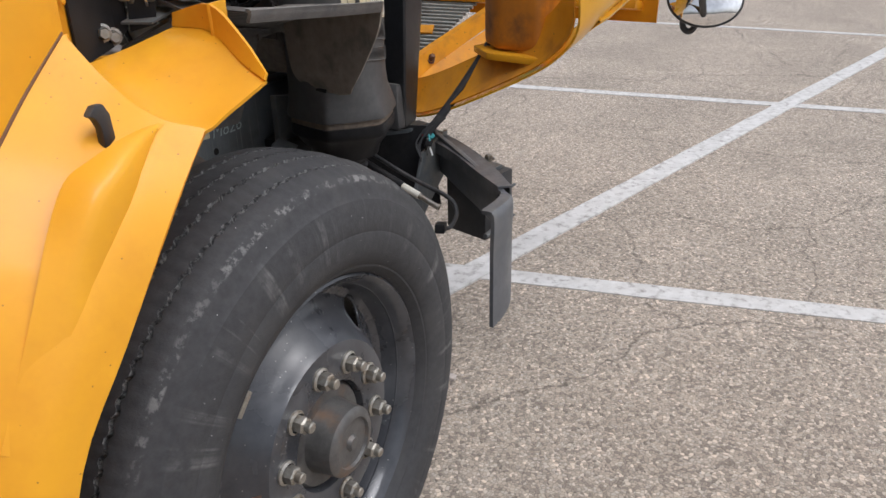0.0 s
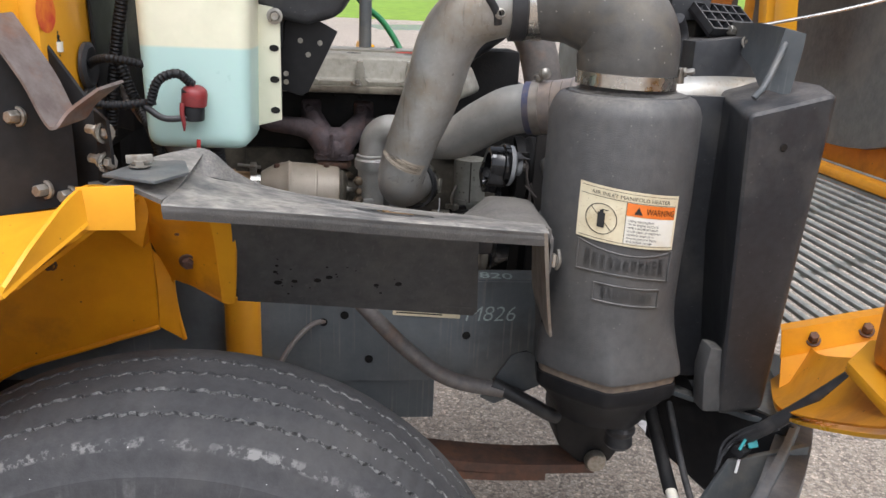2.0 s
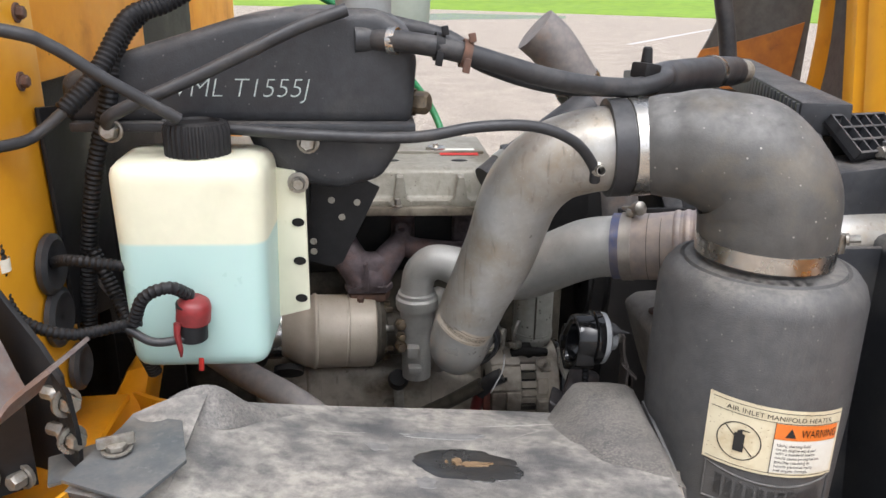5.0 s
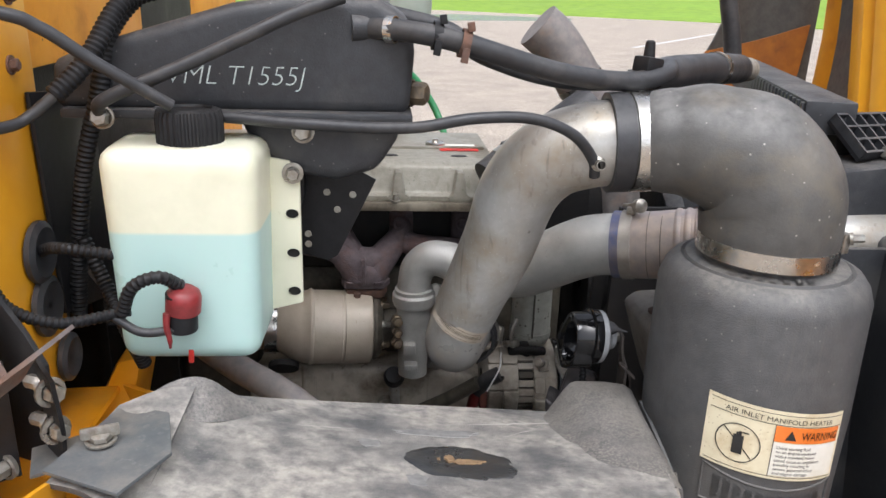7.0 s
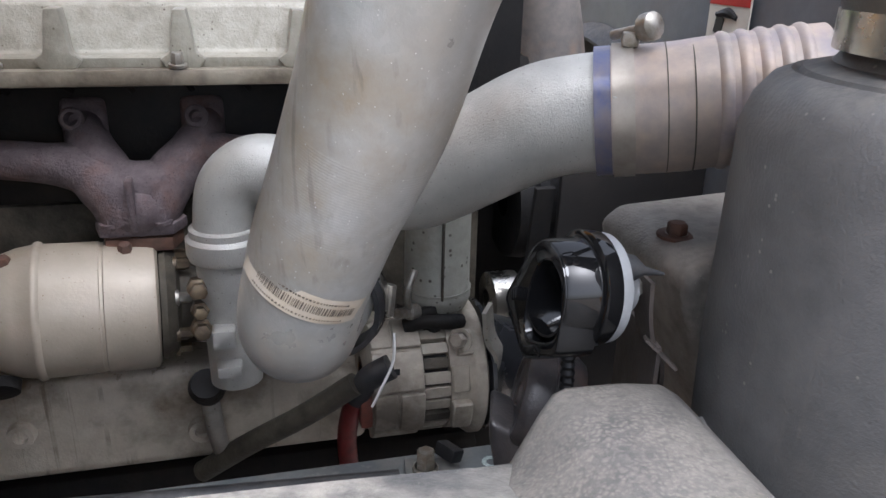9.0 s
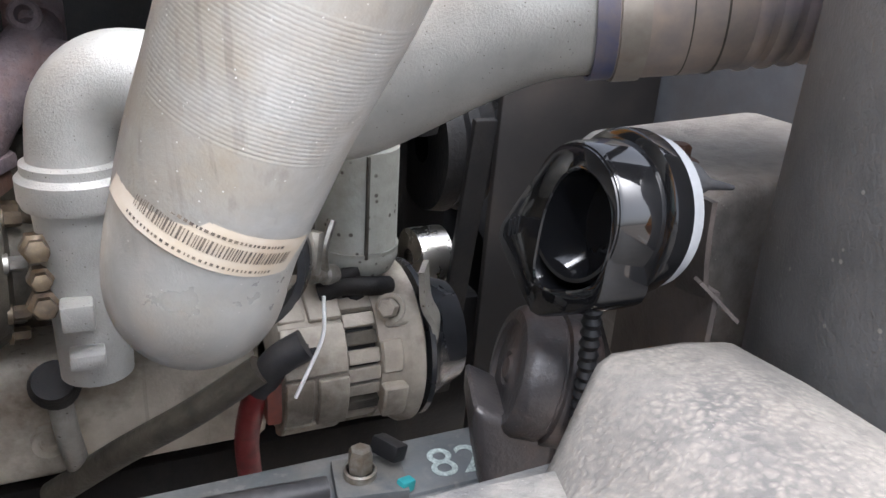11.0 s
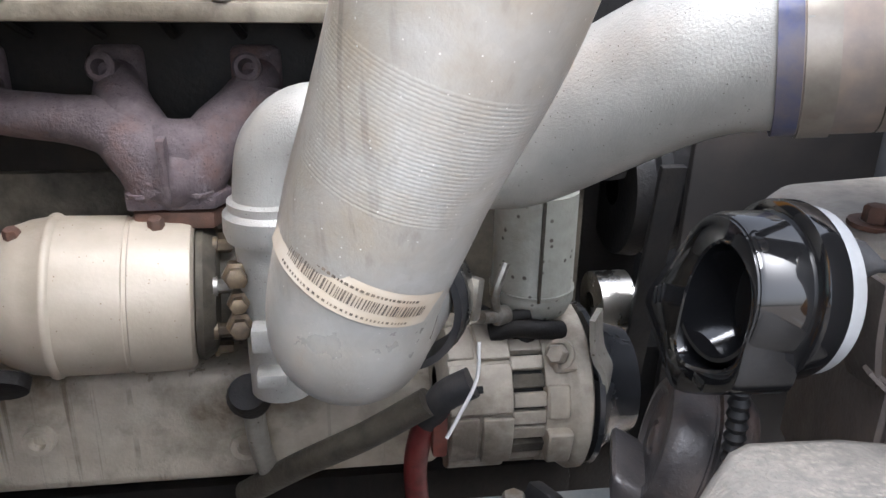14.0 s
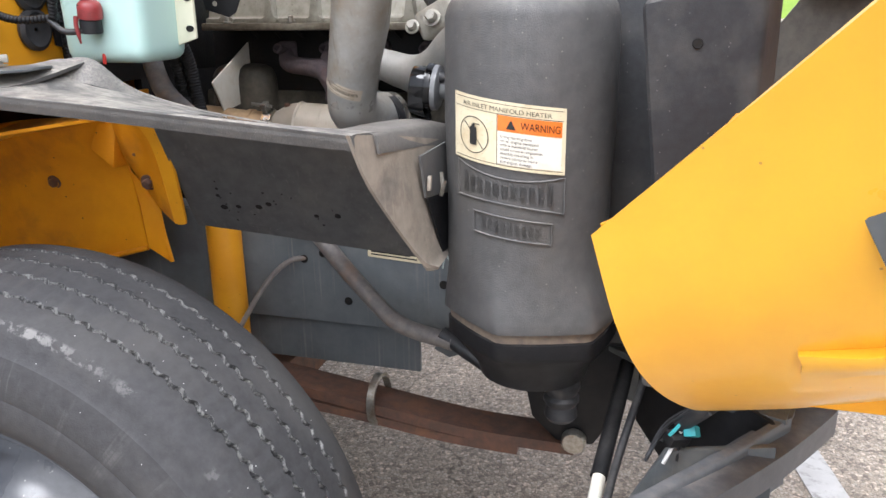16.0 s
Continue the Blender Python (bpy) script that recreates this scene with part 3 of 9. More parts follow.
def bolt(bm, p, d, r=0.008, h=0.006, washer=1.5, spin=0.3):
    """A hexagon head on a washer, standing along d."""
    m = along(p, d, spin)
    lathe(bm, [(0, 0), (r * washer, 0), (r * washer, h * 0.3), (r * 1.1, h * 0.35)], m, 14)
    lathe(bm, [(r, h * 0.3), (r, h * 1.15), (r * 0.8, h * 1.35), (0, h * 1.35)], m, 6)
    return bm


def ring(bm, p, d, r, width, thick=0.003, seg=36):
    m = along(p, d)
    return lathe(bm, [(r, -width / 2), (r + thick, -width / 2), (r + thick, width / 2), (r, width / 2), (r, -width / 2)], m, seg)


def text(name, body, m, size, material, parent, align='LEFT', extrude=0.0003, label="", shear=0.0, thin=0.0):
    cu = bpy.data.curves.new(name, 'FONT')
    cu.body, cu.size, cu.extrude, cu.align_x, cu.shear = body, size, extrude, align, shear
    cu.offset = -thin
    tmp = bpy.data.objects.new(name, cu)
    scene.collection.objects.link(tmp)
    dg = bpy.context.evaluated_depsgraph_get()
    me = bpy.data.meshes.new_from_object(tmp.evaluated_get(dg))
    bpy.data.objects.remove(tmp)
    me.transform(m)
    me.materials.clear()
    me.materials.append(material)
    ob = new(name, me)
    if parent is not None:
        ob.parent = parent
        if parent.type == 'EMPTY':
            ob.matrix_parent_inverse = parent.matrix_basis.inverted()
    return tagged(ob, label)


def bars(bm, m, rows):
    """Unreadable print: thin bars, rows of (x, y, w, h) in m's local plane."""
    for x, y, w, h in rows:
        prism(bm, [(x, y), (x + w, y), (x + w, y + h), (x, y + h)], 0.0004, m)
    return bm

# ---- setting: ground, markings, grass ----
bm = B()
s = 260
for a, b in (((-s, -s), (s, s)),):
    vs = [bm.verts.new((x, y, 0)) for x, y in ((a[0], a[1]), (b[0], a[1]), (b[0], b[1]), (a[0], b[1]))]
    bm.faces.new(vs)
solo("ground", bm, ASPHALT, "aged cracked asphalt with pinkish aggregate", "ground", kind="structure")


def painted_line(a, b, w=0.105, h=0.004):
    a, b = Vector((*a, 0)), Vector((*b, 0))
    d = (b - a).normalized()
    side = Vector((-d.y, d.x, 0)) * w / 2
    bm = B()
    n = max(int((b - a).length / 0.25), 2)
    lo, hi = [], []
    for i in range(n + 1):
        p = a.lerp(b, i / n)
        j = 0.006 * noise.noise(p * 7)
        k = 0.006 * noise.noise(p * 7 + Vector((9, 3, 1)))
        lo.append(p - side * (1 + j / w * 2))
        hi.append(p + side * (1 + k / w * 2))
    t = [[bm.verts.new(v + Vector((0, 0, z))) for v in row] for z, row in ((0.0, lo), (h, lo), (h, hi), (0.0, hi))]
    for r, q in zip(t, t[1:]):
        for i in range(n):
            bm.faces.new((r[i], r[i + 1], q[i + 1], q[i]))
    return solo("road_marking", bm, LINE, "worn white parking line on asphalt", "road marking", "parking lines", "structure")


painted_line((0.2, 1.99), (15, -1.95), 0.125, 0.008)
painted_line((2.03, 3.9), (3.42, -3.0))
painted_line((5.40, 5.2), (6.20, -3.2))
painted_line((9.25, 5.5), (9.05, -3.5))
painted_line((9.2, 25.4), (22, 44.0), 0.2)
bm = B()
near = [(-160, 90), (-90, 74), (5.8, 60), (23, 49), (60, -12), (90, -160)]
prev = None
for f, z in ((0.0, 0.0), (0.0008, 0.05), (0.5, 1.6), (1.6, 4.5), (3.2, 9.0)):
    row = [bm.verts.new((x + f * (x if abs(x) > 30 else 30), y + f * max(y, 30), z)) for x, y in near]
    if prev:
        for k in range(len(row) - 1):
            bm.faces.new((prev[k], prev[k + 1], row[k + 1], row[k]))
    prev = row
solo("grass_verge", bm, GRASS, "bright green mown grass beyond the parking lot", "grass", kind="stuff")
bm = B()
xy([(2, 40), (6, 43), (12, 46), (13, 50), (6, 52), (1, 47)], 0.0, 0.006, bm)
PUDDLE = mat("wet_asphalt", (0.13, 0.15, 0.18), (0.10, 0.11, 0.13), 0.12, 0.0, 1.0)
solo("puddle", bm, PUDDLE, "shallow puddle on the far asphalt", "puddle", kind="structure")


# ---- bus body: cowl, pillar, fender ----
body = thing("bus_body", (0.0, 1.6, 0.0), "yellow school bus cowl and cab side", "bus")
# side skin behind the pillar
seam = [(0.646, 1.033, 1.268), (0.528, 0.998, 1.192), (0.398, 0.958, 1.082), (0.287, 0.938, 0.936), (0.196, 0.933, 0.70), (0.156, 0.943, 0.45), (-2.6, 0.985, 0.45)]
eave = [(0.640, 1.030, 2.30), (0.50, 1.015, 2.30), (0.36, 1.005, 2.30), (0.24, 1.0, 2.30), (0.10, 0.995, 2.30), (-0.10, 0.99, 2.30), (-2.6, 0.99, 2.30)]
seam = [(x, y + (0.004 if k > 1 else 0.0), z) for k, (x, y, z) in enumerate(seam)]
belt = [Vector(a).lerp(Vector(b), 0.55) + Vector((0, -0.006, 0)) for a, b in zip(eave, seam)]
part("side_panel", sheet(B(), [eave, belt, seam], 0.006, 5, False), YELLOW, body)
# pillar strip with rivets
part("cowl_pillar", prism(B(), [(0, 0), (0.070, 0.020), (0.070, 1.0), (0, 1.0)], 0.02,
     Matrix.Translation((0.640, 1.036, 1.215)) @ Matrix.Rotation(radians(36), 4, 'Z') @ XZ, 0.004), YELLOW, body)
for i in range(12):
    z = 1.255 + 0.045 * i
    part("rivet", lathe(B(), [(0.0055, 0), (0.005, 0.002), (0.003, 0.0032), (0, 0.0035)], along((0.676 + 0.006 * (i % 2), 1.061, z), (0.59, -0.81, 0)), 10), YELLOW, body)
# fender: skin between the seam and the wheel arch
part("fender_skin", sheet(B(), [
    [(0.648, 1.030, 1.262), (0.53, 0.995, 1.185), (0.40, 0.955, 1.075), (0.29, 0.935, 0.93), (0.20, 0.93, 0.70), (0.16, 0.94, 0.45)],
    [(0.655, 0.975, 1.205), (0.56, 0.925, 1.135), (0.44, 0.895, 1.030), (0.34, 0.885, 0.90), (0.26, 0.885, 0.70), (0.22, 0.89, 0.45)],
    [(0.665, 0.915, 1.165), (0.575, 0.875, 1.098), (0.465, 0.855, 0.995), (0.37, 0.845, 0.87), (0.30, 0.845, 0.68), (0.27, 0.845, 0.45)],
    [(0.709, 0.877, 1.142), (0.600, 0.846, 1.066), (0.495, 0.838, 0.948), (0.402, 0.836, 0.835), (0.345, 0.836, 0.66), (0.33, 0.836, 0.45)]], 0.006), YELLOW, body)
step_back = [(0.345, 0.870, 0.890), (0.425, 0.882, 1.015), (0.474, 0.897, 1.082), (0.518, 0.908, 1.128), (0.551, 0.904, 1.143), (0.586, 0.901, 1.154), (0.620, 0.904, 1.158), (0.655, 0.906, 1.158)]
step_low = [(0.372, 0.8455, 0.868), (0.448, 0.854, 0.977), (0.490, 0.860, 1.021), (0.533, 0.866, 1.060), (0.572, 0.873, 1.096), (0.605, 0.885, 1.121), (0.635, 0.897, 1.143), (0.662, 0.908, 1.160)]


def step_row(f, g):
    """A line along the flare's fold: f of the way out to its face, g of the way down; the fold dies out towards the rear."""
    row = []
    for b, l, w in zip(step_back, step_low, (0.0, 0.15, 0.55, 0.95, 1.0, 1.0, 1.0, 1.0)):
        b, l = Vector(b), Vector(l) + Vector((0, -0.002, 0))
        out, down = f * w + (f + g) / 2 * (1 - w), g * w + (f + g) / 2 * (1 - w)
        row.append(Vector((b.x + (l.x - b.x) * (f + g) / 2, b.y + (l.y - b.y) * out, b.z + (l.z - b.z) * down)))
    return row


part("fender_step", sheet(B(), [step_back, step_row(0.45, 0.06), step_row(0.80, 0.14), step_row(0.93, 0.22), step_row(0.98, 0.34), step_row(1.0, 0.65), step_low], 0.004, 5, False), YELLOW, body, "", 60)
part("fender_shelf", sheet(B(), [
    [(0.640, 1.035, 1.222), (0.70, 1.070, 1.214), (0.78, 1.068, 1.225), (0.865, 1.062, 1.242)],
    [(0.643, 0.985, 1.212), (0.71, 1.010, 1.200), (0.78, 0.995, 1.212), (0.862, 0.985, 1.240)],
    [(0.648, 0.935, 1.172), (0.70, 0.930, 1.160), (0.755, 0.915, 1.172), (0.825, 0.900, 1.208)],
    [(0.660, 0.900, 1.150), (0.709, 0.877, 1.142), (0.745, 0.865, 1.160), (0.807, 0.848, 1.190)]], 0.005), YELLOW, body)
part("fender_lip", sheet(B(), [
    [(0.865, 1.062, 1.242), (0.862, 0.985, 1.240), (0.825, 0.900, 1.208), (0.807, 0.848, 1.190)],
    [(0.868, 1.060, 1.262), (0.856, 0.975, 1.279), (0.832, 0.900, 1.240), (0.812, 0.848, 1.198)]], 0.005, smooth_rows=False), YELLOW, body)
part("fender_tab", xz([(0, 0), (0.066, -0.002), (0.064, -0.060), (0.004, -0.054)], 0, 0.005, None, 0.001), YELLOW, body).matrix_basis = \
    Matrix.Translation((0.850, 0.972, 1.280)) @ Matrix.Rotation(radians(22), 4, 'Z')
lip = [(0.345, 0.842, 0.655), (0.405, 0.842, 0.828), (0.498, 0.845, 0.940), (0.603, 0.853, 1.058), (0.709, 0.883, 1.135), (0.800, 0.900, 1.182)]
roof = [(0.26, 1.40, 1.08), (0.36, 1.40, 1.10), (0.48, 1.40, 1.115), (0.60, 1.40, 1.150), (0.71, 1.40, 1.16), (0.80, 1.40, 1.165)]
part("well_roof", sheet(B(), [lip, roof], 0.006, 4, False), YELLOW_IN, body)
part("wheel_well_liner", sheet(B(), [
    [(0.20, 1.40, 1.07), (0.36, 1.40, 1.10), (0.55, 1.40, 1.145), (0.70, 1.40, 1.16), (0.80, 1.40, 1.165)],
    [(0.22, 1.41, 0.86), (0.37, 1.42, 0.95), (0.53, 1.435, 1.01), (0.68, 1.445, 1.03), (0.802, 1.45, 1.05)],
    [(0.33, 1.42, 0.55), (0.375, 1.42, 0.665), (0.51, 1.44, 0.79), (0.66, 1.46, 0.84), (0.798, 1.48, 0.878)]], 0.006, 5), YELLOW_IN, body)
part("liner_lip", tube(B(), [(0.33, 1.415, 0.55), (0.375, 1.415, 0.665), (0.51, 1.435, 0.79), (0.66, 1.455, 0.84), (0.798, 1.475, 0.878)], 0.006, 8), YELLOW_IN, body)
part("liner_leg", sheet(B(), [[(0.800, 1.45, 1.05), (0.800, 1.465, 0.97), (0.798, 1.48, 0.878)], [(0.824, 1.478, 1.00), (0.826, 1.490, 0.965), (0.840, 1.492, 0.845)]], 0.006, 4, False), YELLOW_IN, body)
part("liner_front", sheet(B(), [
    [(0.800, 1.410, 1.168), (0.845, 1.382, 1.168), (0.89, 1.365, 1.168), (0.93, 1.345, 1.168)],
    [(0.803, 1.435, 1.09), (0.849, 1.397, 1.09), (0.89, 1.390, 1.09), (0.937, 1.365, 1.09)],
    [(0.824, 1.488, 0.982), (0.856, 1.460, 0.980), (0.888, 1.420, 0.985), (0.942, 1.388, 0.968)]], 0.006), YELLOW_IN, body)
part("opening_edge", tube(B(), [(0.842, 1.489, 0.845), (0.830, 1.489, 0.91), (0.826, 1.488, 0.966), (0.836, 1.476, 0.980), (0.856, 1.458, 0.981), (0.888, 1.418, 0.986), (0.940, 1.386, 0.970)], 0.005, 10), YELLOW_IN, body)
part("liner_bolt", bolt(B(), (0.878, 1.402, 1.04), (0, -0.9, -0.3), 0.011, 0.010, 1.5), RUSTY, body)
part("liner_slot", box(B(), (0.849, 1.394, 1.098), (0.045, 0.004, 0.006), (0, 4, -30), 0.002), RUSTY, body)
part("liner_bolt", bolt(B(), (0.62, 1.436, 1.02), (0, -0.9, -0.3), 0.010, 0.008, 1.5), RUSTY, body)
# Added dark sheet: stands in for the shadow inside the wheel well.
part("well_shade_sheet", box(B(), (0.52, 1.66, 0.78), (0.58, 0.012, 0.72), (0, 0, 0), 0.003), DARK, body)
part("liner_flange", sheet(B(), [
    [(0.980, 1.325, 1.165), (0.976, 1.345, 1.12), (0.970, 1.370, 1.04), (0.962, 1.390, 0.972), (0.955, 1.392, 0.964)],
    [(0.928, 1.333, 1.165), (0.933, 1.358, 1.12), (0.938, 1.376, 1.04), (0.938, 1.388, 0.972), (0.944, 1.389, 0.964)]], 0.006, 4, False), YELLOW, body)
part("hood_latch_hook", prism(B(), [(-0.028, 0.018), (-0.013, 0.031), (0.005, 0.030), (0.015, 0.012), (0.019, -0.055), (-0.008, -0.058), (-0.008, -0.004), (-0.016, 0.012)], 0.014,
     Matrix.Translation((0.594, 0.917, 1.176)) @ Matrix.Rotation(radians(10), 4, 'Z') @ Matrix.Scale(0.82, 4) @ XZ, 0.004, 2), RUBBER, body, "dark rubber hood latch")

# firewall behind the engine; its DARK sheets have the bay's shade as their colour
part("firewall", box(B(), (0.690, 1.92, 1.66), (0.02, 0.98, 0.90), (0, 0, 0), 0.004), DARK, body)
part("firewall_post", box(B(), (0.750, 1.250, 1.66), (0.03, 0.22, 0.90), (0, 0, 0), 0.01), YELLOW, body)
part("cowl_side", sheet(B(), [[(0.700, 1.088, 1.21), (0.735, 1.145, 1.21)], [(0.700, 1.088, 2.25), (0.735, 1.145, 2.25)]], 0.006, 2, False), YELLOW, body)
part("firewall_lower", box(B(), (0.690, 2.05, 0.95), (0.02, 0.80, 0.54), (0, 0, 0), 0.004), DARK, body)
part("cowl_far", box(B(), (0.690, 2.70, 1.45), (0.02, 0.60, 1.70), (0, 0, 0), 0.004), YELLOW_IN, body)
part("far_side_panel", box(B(), (-0.95, 3.0, 1.40), (3.30, 0.02, 1.90), (0, 0, 0), 0.004), YELLOW, body)
part("cab_roof", box(B(), (-0.97, 2.0, 2.31), (3.36, 2.04, 0.03), (0, 0, 0), 0.01), YELLOW, body)
part("cab_back", box(B(), (-2.61, 2.0, 1.37), (0.02, 2.0, 1.85), (0, 0, 0), 0.004), YELLOW, body)
part("cab_front", box(B(), (0.672, 2.0, 2.20), (0.02, 1.94, 0.20), (0, 0, 0), 0.004), YELLOW, body)
part("cab_floor", box(B(), (-0.97, 2.05, 0.70), (3.26, 1.86, 0.03), (0, 0, 0), 0.004), DARK, body)
# Unseen wall added beyond the engine; it blocks light from the far side.
part("far_light_block", box(B(), (1.25, 2.66, 0.97), (1.15, 0.012, 0.36), (0, 0, 0), 0.003), DARK, body)
part("seam_gap", tube(B(), [(0.645, 1.028, 1.268), (0.53, 0.992, 1.190), (0.40, 0.953, 1.080), (0.29, 0.933, 0.935), (0.20, 0.928, 0.70)], 0.0026, 8), mat("seam_sealer", (0.16, 0.07, 0.03), None, 0.7), body)
part("firewall_top", box(B(), (0.715, 1.62, 1.86), (0.02, 0.60, 0.56), (0, 0, 0), 0.004), YELLOW_IN, body)
part("black_panel", yz([(1.335, 1.30), (1.315, 1.57), (1.50, 1.55), (1.50, 1.26)], 0.768, 0.006, None, 0.002), PLASTIC_DULL, body)
part("firewall_foot", xz([(0.75, 1.10), (0.80, 1.20), (0.835, 1.21), (0.80, 1.06)], 1.40, 0.10, None, 0.008), YELLOW_IN, body)
for y, z, r in ((1.293, 1.394, 0.036), (1.292, 1.329, 0.036), (1.33, 1.245, 0.03)):
    part("grommet", lathe(B(), [(0.004, 0.0), (r, 0), (r, 0.006), (r * 0.8, 0.010), (r * 0.5, 0.006), (0.004, 0.006)], along((0.768, y, z), (1, 0, 0)), 28), RUBBER, body)

# ---- front wheel ----
HUB = Vector((0.928, 0.0, 0.490))
wheel = thing("front_roadwheel", (HUB.x, 0.95, 0.0), "front wheel with worn tyre on a black steel rim", "wheel")
TY = 0.855          # outer sidewall
ax = Matrix.Translation((HUB.x, 0, HUB.z)) @ Matrix.Rotation(radians(-90), 4, 'X')      # local z -> world +y
prof = [(0.298, TY + 0.066), (0.310, TY + 0.046), (0.318, TY + 0.030), (0.330, TY + 0.016), (0.334, TY + 0.0155), (0.338, TY + 0.011), (0.362, TY + 0.001), (0.392, TY), (0.398, TY + 0.002), (0.404, TY + 0.0005), (0.430, TY + 0.004), (0.455, TY + 0.013),
        (0.459, TY + 0.018), (0.474, TY + 0.024), (0.486, TY + 0.030), (0.4935, TY + 0.036)]


def crown(g):
    return 0.4935 + 0.0290 * math.sin(min((g - 0.036) / 0.125, 1.0) * math.pi / 2)


for g in (0.075, 0.118, 0.160, 0.202):          # ribs with grooves between
    r = crown(g)
    prof += [(r - 0.001, TY + g - 0.010), (r, TY + g - 0.0045), (r - 0.011, TY + g - 0.0035), (r - 0.011, TY + g + 0.0035), (r, TY + g + 0.0045)]
prof += [(0.5205, TY + 0.236), (0.512, TY + 0.256), (0.49, TY + 0.272), (0.43, TY + 0.282), (0.345, TY + 0.274), (0.292, TY + 0.23)]
SEG = 480
bm = lathe(B(), prof, ax, SEG)
bm.verts.ensure_lookup_table()
for i in range(16, 36):             # the tread grooves run in a zigzag
    for k in range(SEG):
        bm.verts[i * SEG + k].co.y += 0.0026 * (1 if k % 4 < 2 else -1)
for v in bm.verts:                  # flattened where it stands
    if v.co.z < 0.002:
        v.co.z = 0.002
part("tyre", bm, TYRE, wheel, "worn black rubber tyre with zigzag grooves", 30)
rim = [(0.290, TY + 0.20), (0.288, TY + 0.065), (0.302, TY + 0.056), (0.3135, TY + 0.042), (0.3145, TY + 0.034), (0.310, TY + 0.031), (0.302, TY + 0.037), (0.293, TY + 0.050),
       (0.285, TY + 0.080), (0.276, TY + 0.099), (0.260, TY + 0.106), (0.236, TY + 0.092), (0.212, TY + 0.068), (0.196, TY + 0.048), (0.190, TY + 0.042), (0.186, TY + 0.036), (0.178, TY + 0.035), (0.112, TY + 0.035), (0.108, TY + 0.037), (0.104, TY + 0.050), (0.104, TY + 0.10)]


def disc_wheel():
    """Rim and disc with two oval hand holes cut through."""
    fine = []
    for a, b in zip(rim, rim[1:]):
        k = max(1, int(abs(b[0] - a[0]) / 0.0045)) if 0.19 < b[0] < 0.28 else 1
        fine += [(a[0] + (b[0] - a[0]) * t / k, a[1] + (b[1] - a[1]) * t / k) for t in range(k)]
    bm = lathe(B(), fine + [rim[-1]], ax, 240)
    gone = []

    def place(v):
        d = v.co - HUB
        r, a = math.hypot(d.x, d.z), math.atan2(d.x, d.z)
        k = round((a - radians(46)) / radians(180))
        da = a - radians(46) - k * radians(180)
        u, w = da * 0.238 / 0.034, (r - 0.238) / 0.030
        return r, u, w, v.co.y < TY + 0.12, radians(46) + k * radians(180)

    for v in bm.verts:
        r, u, w, front, mid = place(v)
        if front and math.hypot(u, w) < 1 and r < 0.275:
            gone.append(v)
    bmesh.ops.delete(bm, geom=gone, context='VERTS')
    for v in bm.verts:
        if v.is_boundary:
            r, u, w, front, mid = place(v)
            q = math.hypot(u, w)
            if front and q < 1.5 and 0.19 < r < 0.28:
                r2, a2 = 0.238 + w / q * 0.030, mid + u / q * 0.034 / 0.238
                y = TY + 0.092 + (r2 - 0.236) * (0.6 if r2 > 0.236 else 1.0)
                v.co = Vector((HUB.x + r2 * math.sin(a2), y, HUB.z + r2 * math.cos(a2)))
    return bm


part("rim", disc_wheel(), WHEEL_STEEL, wheel, "black painted steel disc rim with hand holes", 30)
HOLE = mat("hand_hole_edge", (0.05, 0.03, 0.026), (0.03, 0.02, 0.018), 0.7)
for k in range(2):
    a0 = radians(46 + 180 * k)
    pts = []
    for j in range(25):
        c, e = math.cos(2 * math.pi * j / 24), math.sin(2 * math.pi * j / 24)
        r2, a2 = 0.238 + e * 0.030, a0 + c * 0.034 / 0.238
        pts.append((HUB.x + r2 * math.sin(a2), TY + 0.094 + (r2 - 0.236) * (0.6 if r2 > 0.236 else 1.0), HUB.z + r2 * math.cos(a2)))
    part("hand_hole_edge", tube(B(), pts, 0.0032, 8, 1, False), HOLE if k % 2 else WHEEL_STEEL, wheel)
part("brake_drum", lathe(B(), [(0, TY + 0.15), (0.20, TY + 0.15), (0.215, TY + 0.17), (0.215, TY + 0.25)], ax, 48), DARK, wheel)
part("hub", lathe(B(), [(0.104, TY + 0.10), (0.103, TY + 0.052), (0.098, TY + 0.046), (0.074, TY + 0.046), (0.070, TY + 0.030), (0.068, TY - 0.004), (0.062, TY - 0.010), (0.050, TY - 0.012), (0.048, TY - 0.006), (0.016, TY - 0.006), (0.012, TY - 0.014), (0, TY - 0.014)], ax, 48), mat("greasy_hub", (0.13, 0.125, 0.12), (0.08, 0.078, 0.075), 0.4, 0.3, 40, 0.2, 200, (0.22, 0.12, 0.06), 14, 0.6), wheel, "greasy dark hub with round cap")
part("rust_run", sheet(B(), [[(HUB.x - 0.205, TY + 0.0585, HUB.z + 0.010), (HUB.x - 0.208, TY + 0.0615, HUB.z - 0.03), (HUB.x - 0.205, TY + 0.0640, HUB.z - 0.06)], [(HUB.x - 0.194, TY + 0.0455, HUB.z + 0.012), (HUB.x - 0.197, TY + 0.0530, HUB.z - 0.03), (HUB.x - 0.198, TY + 0.0590, HUB.z - 0.06)]], 0.0006, 3), RUSTY, wheel)
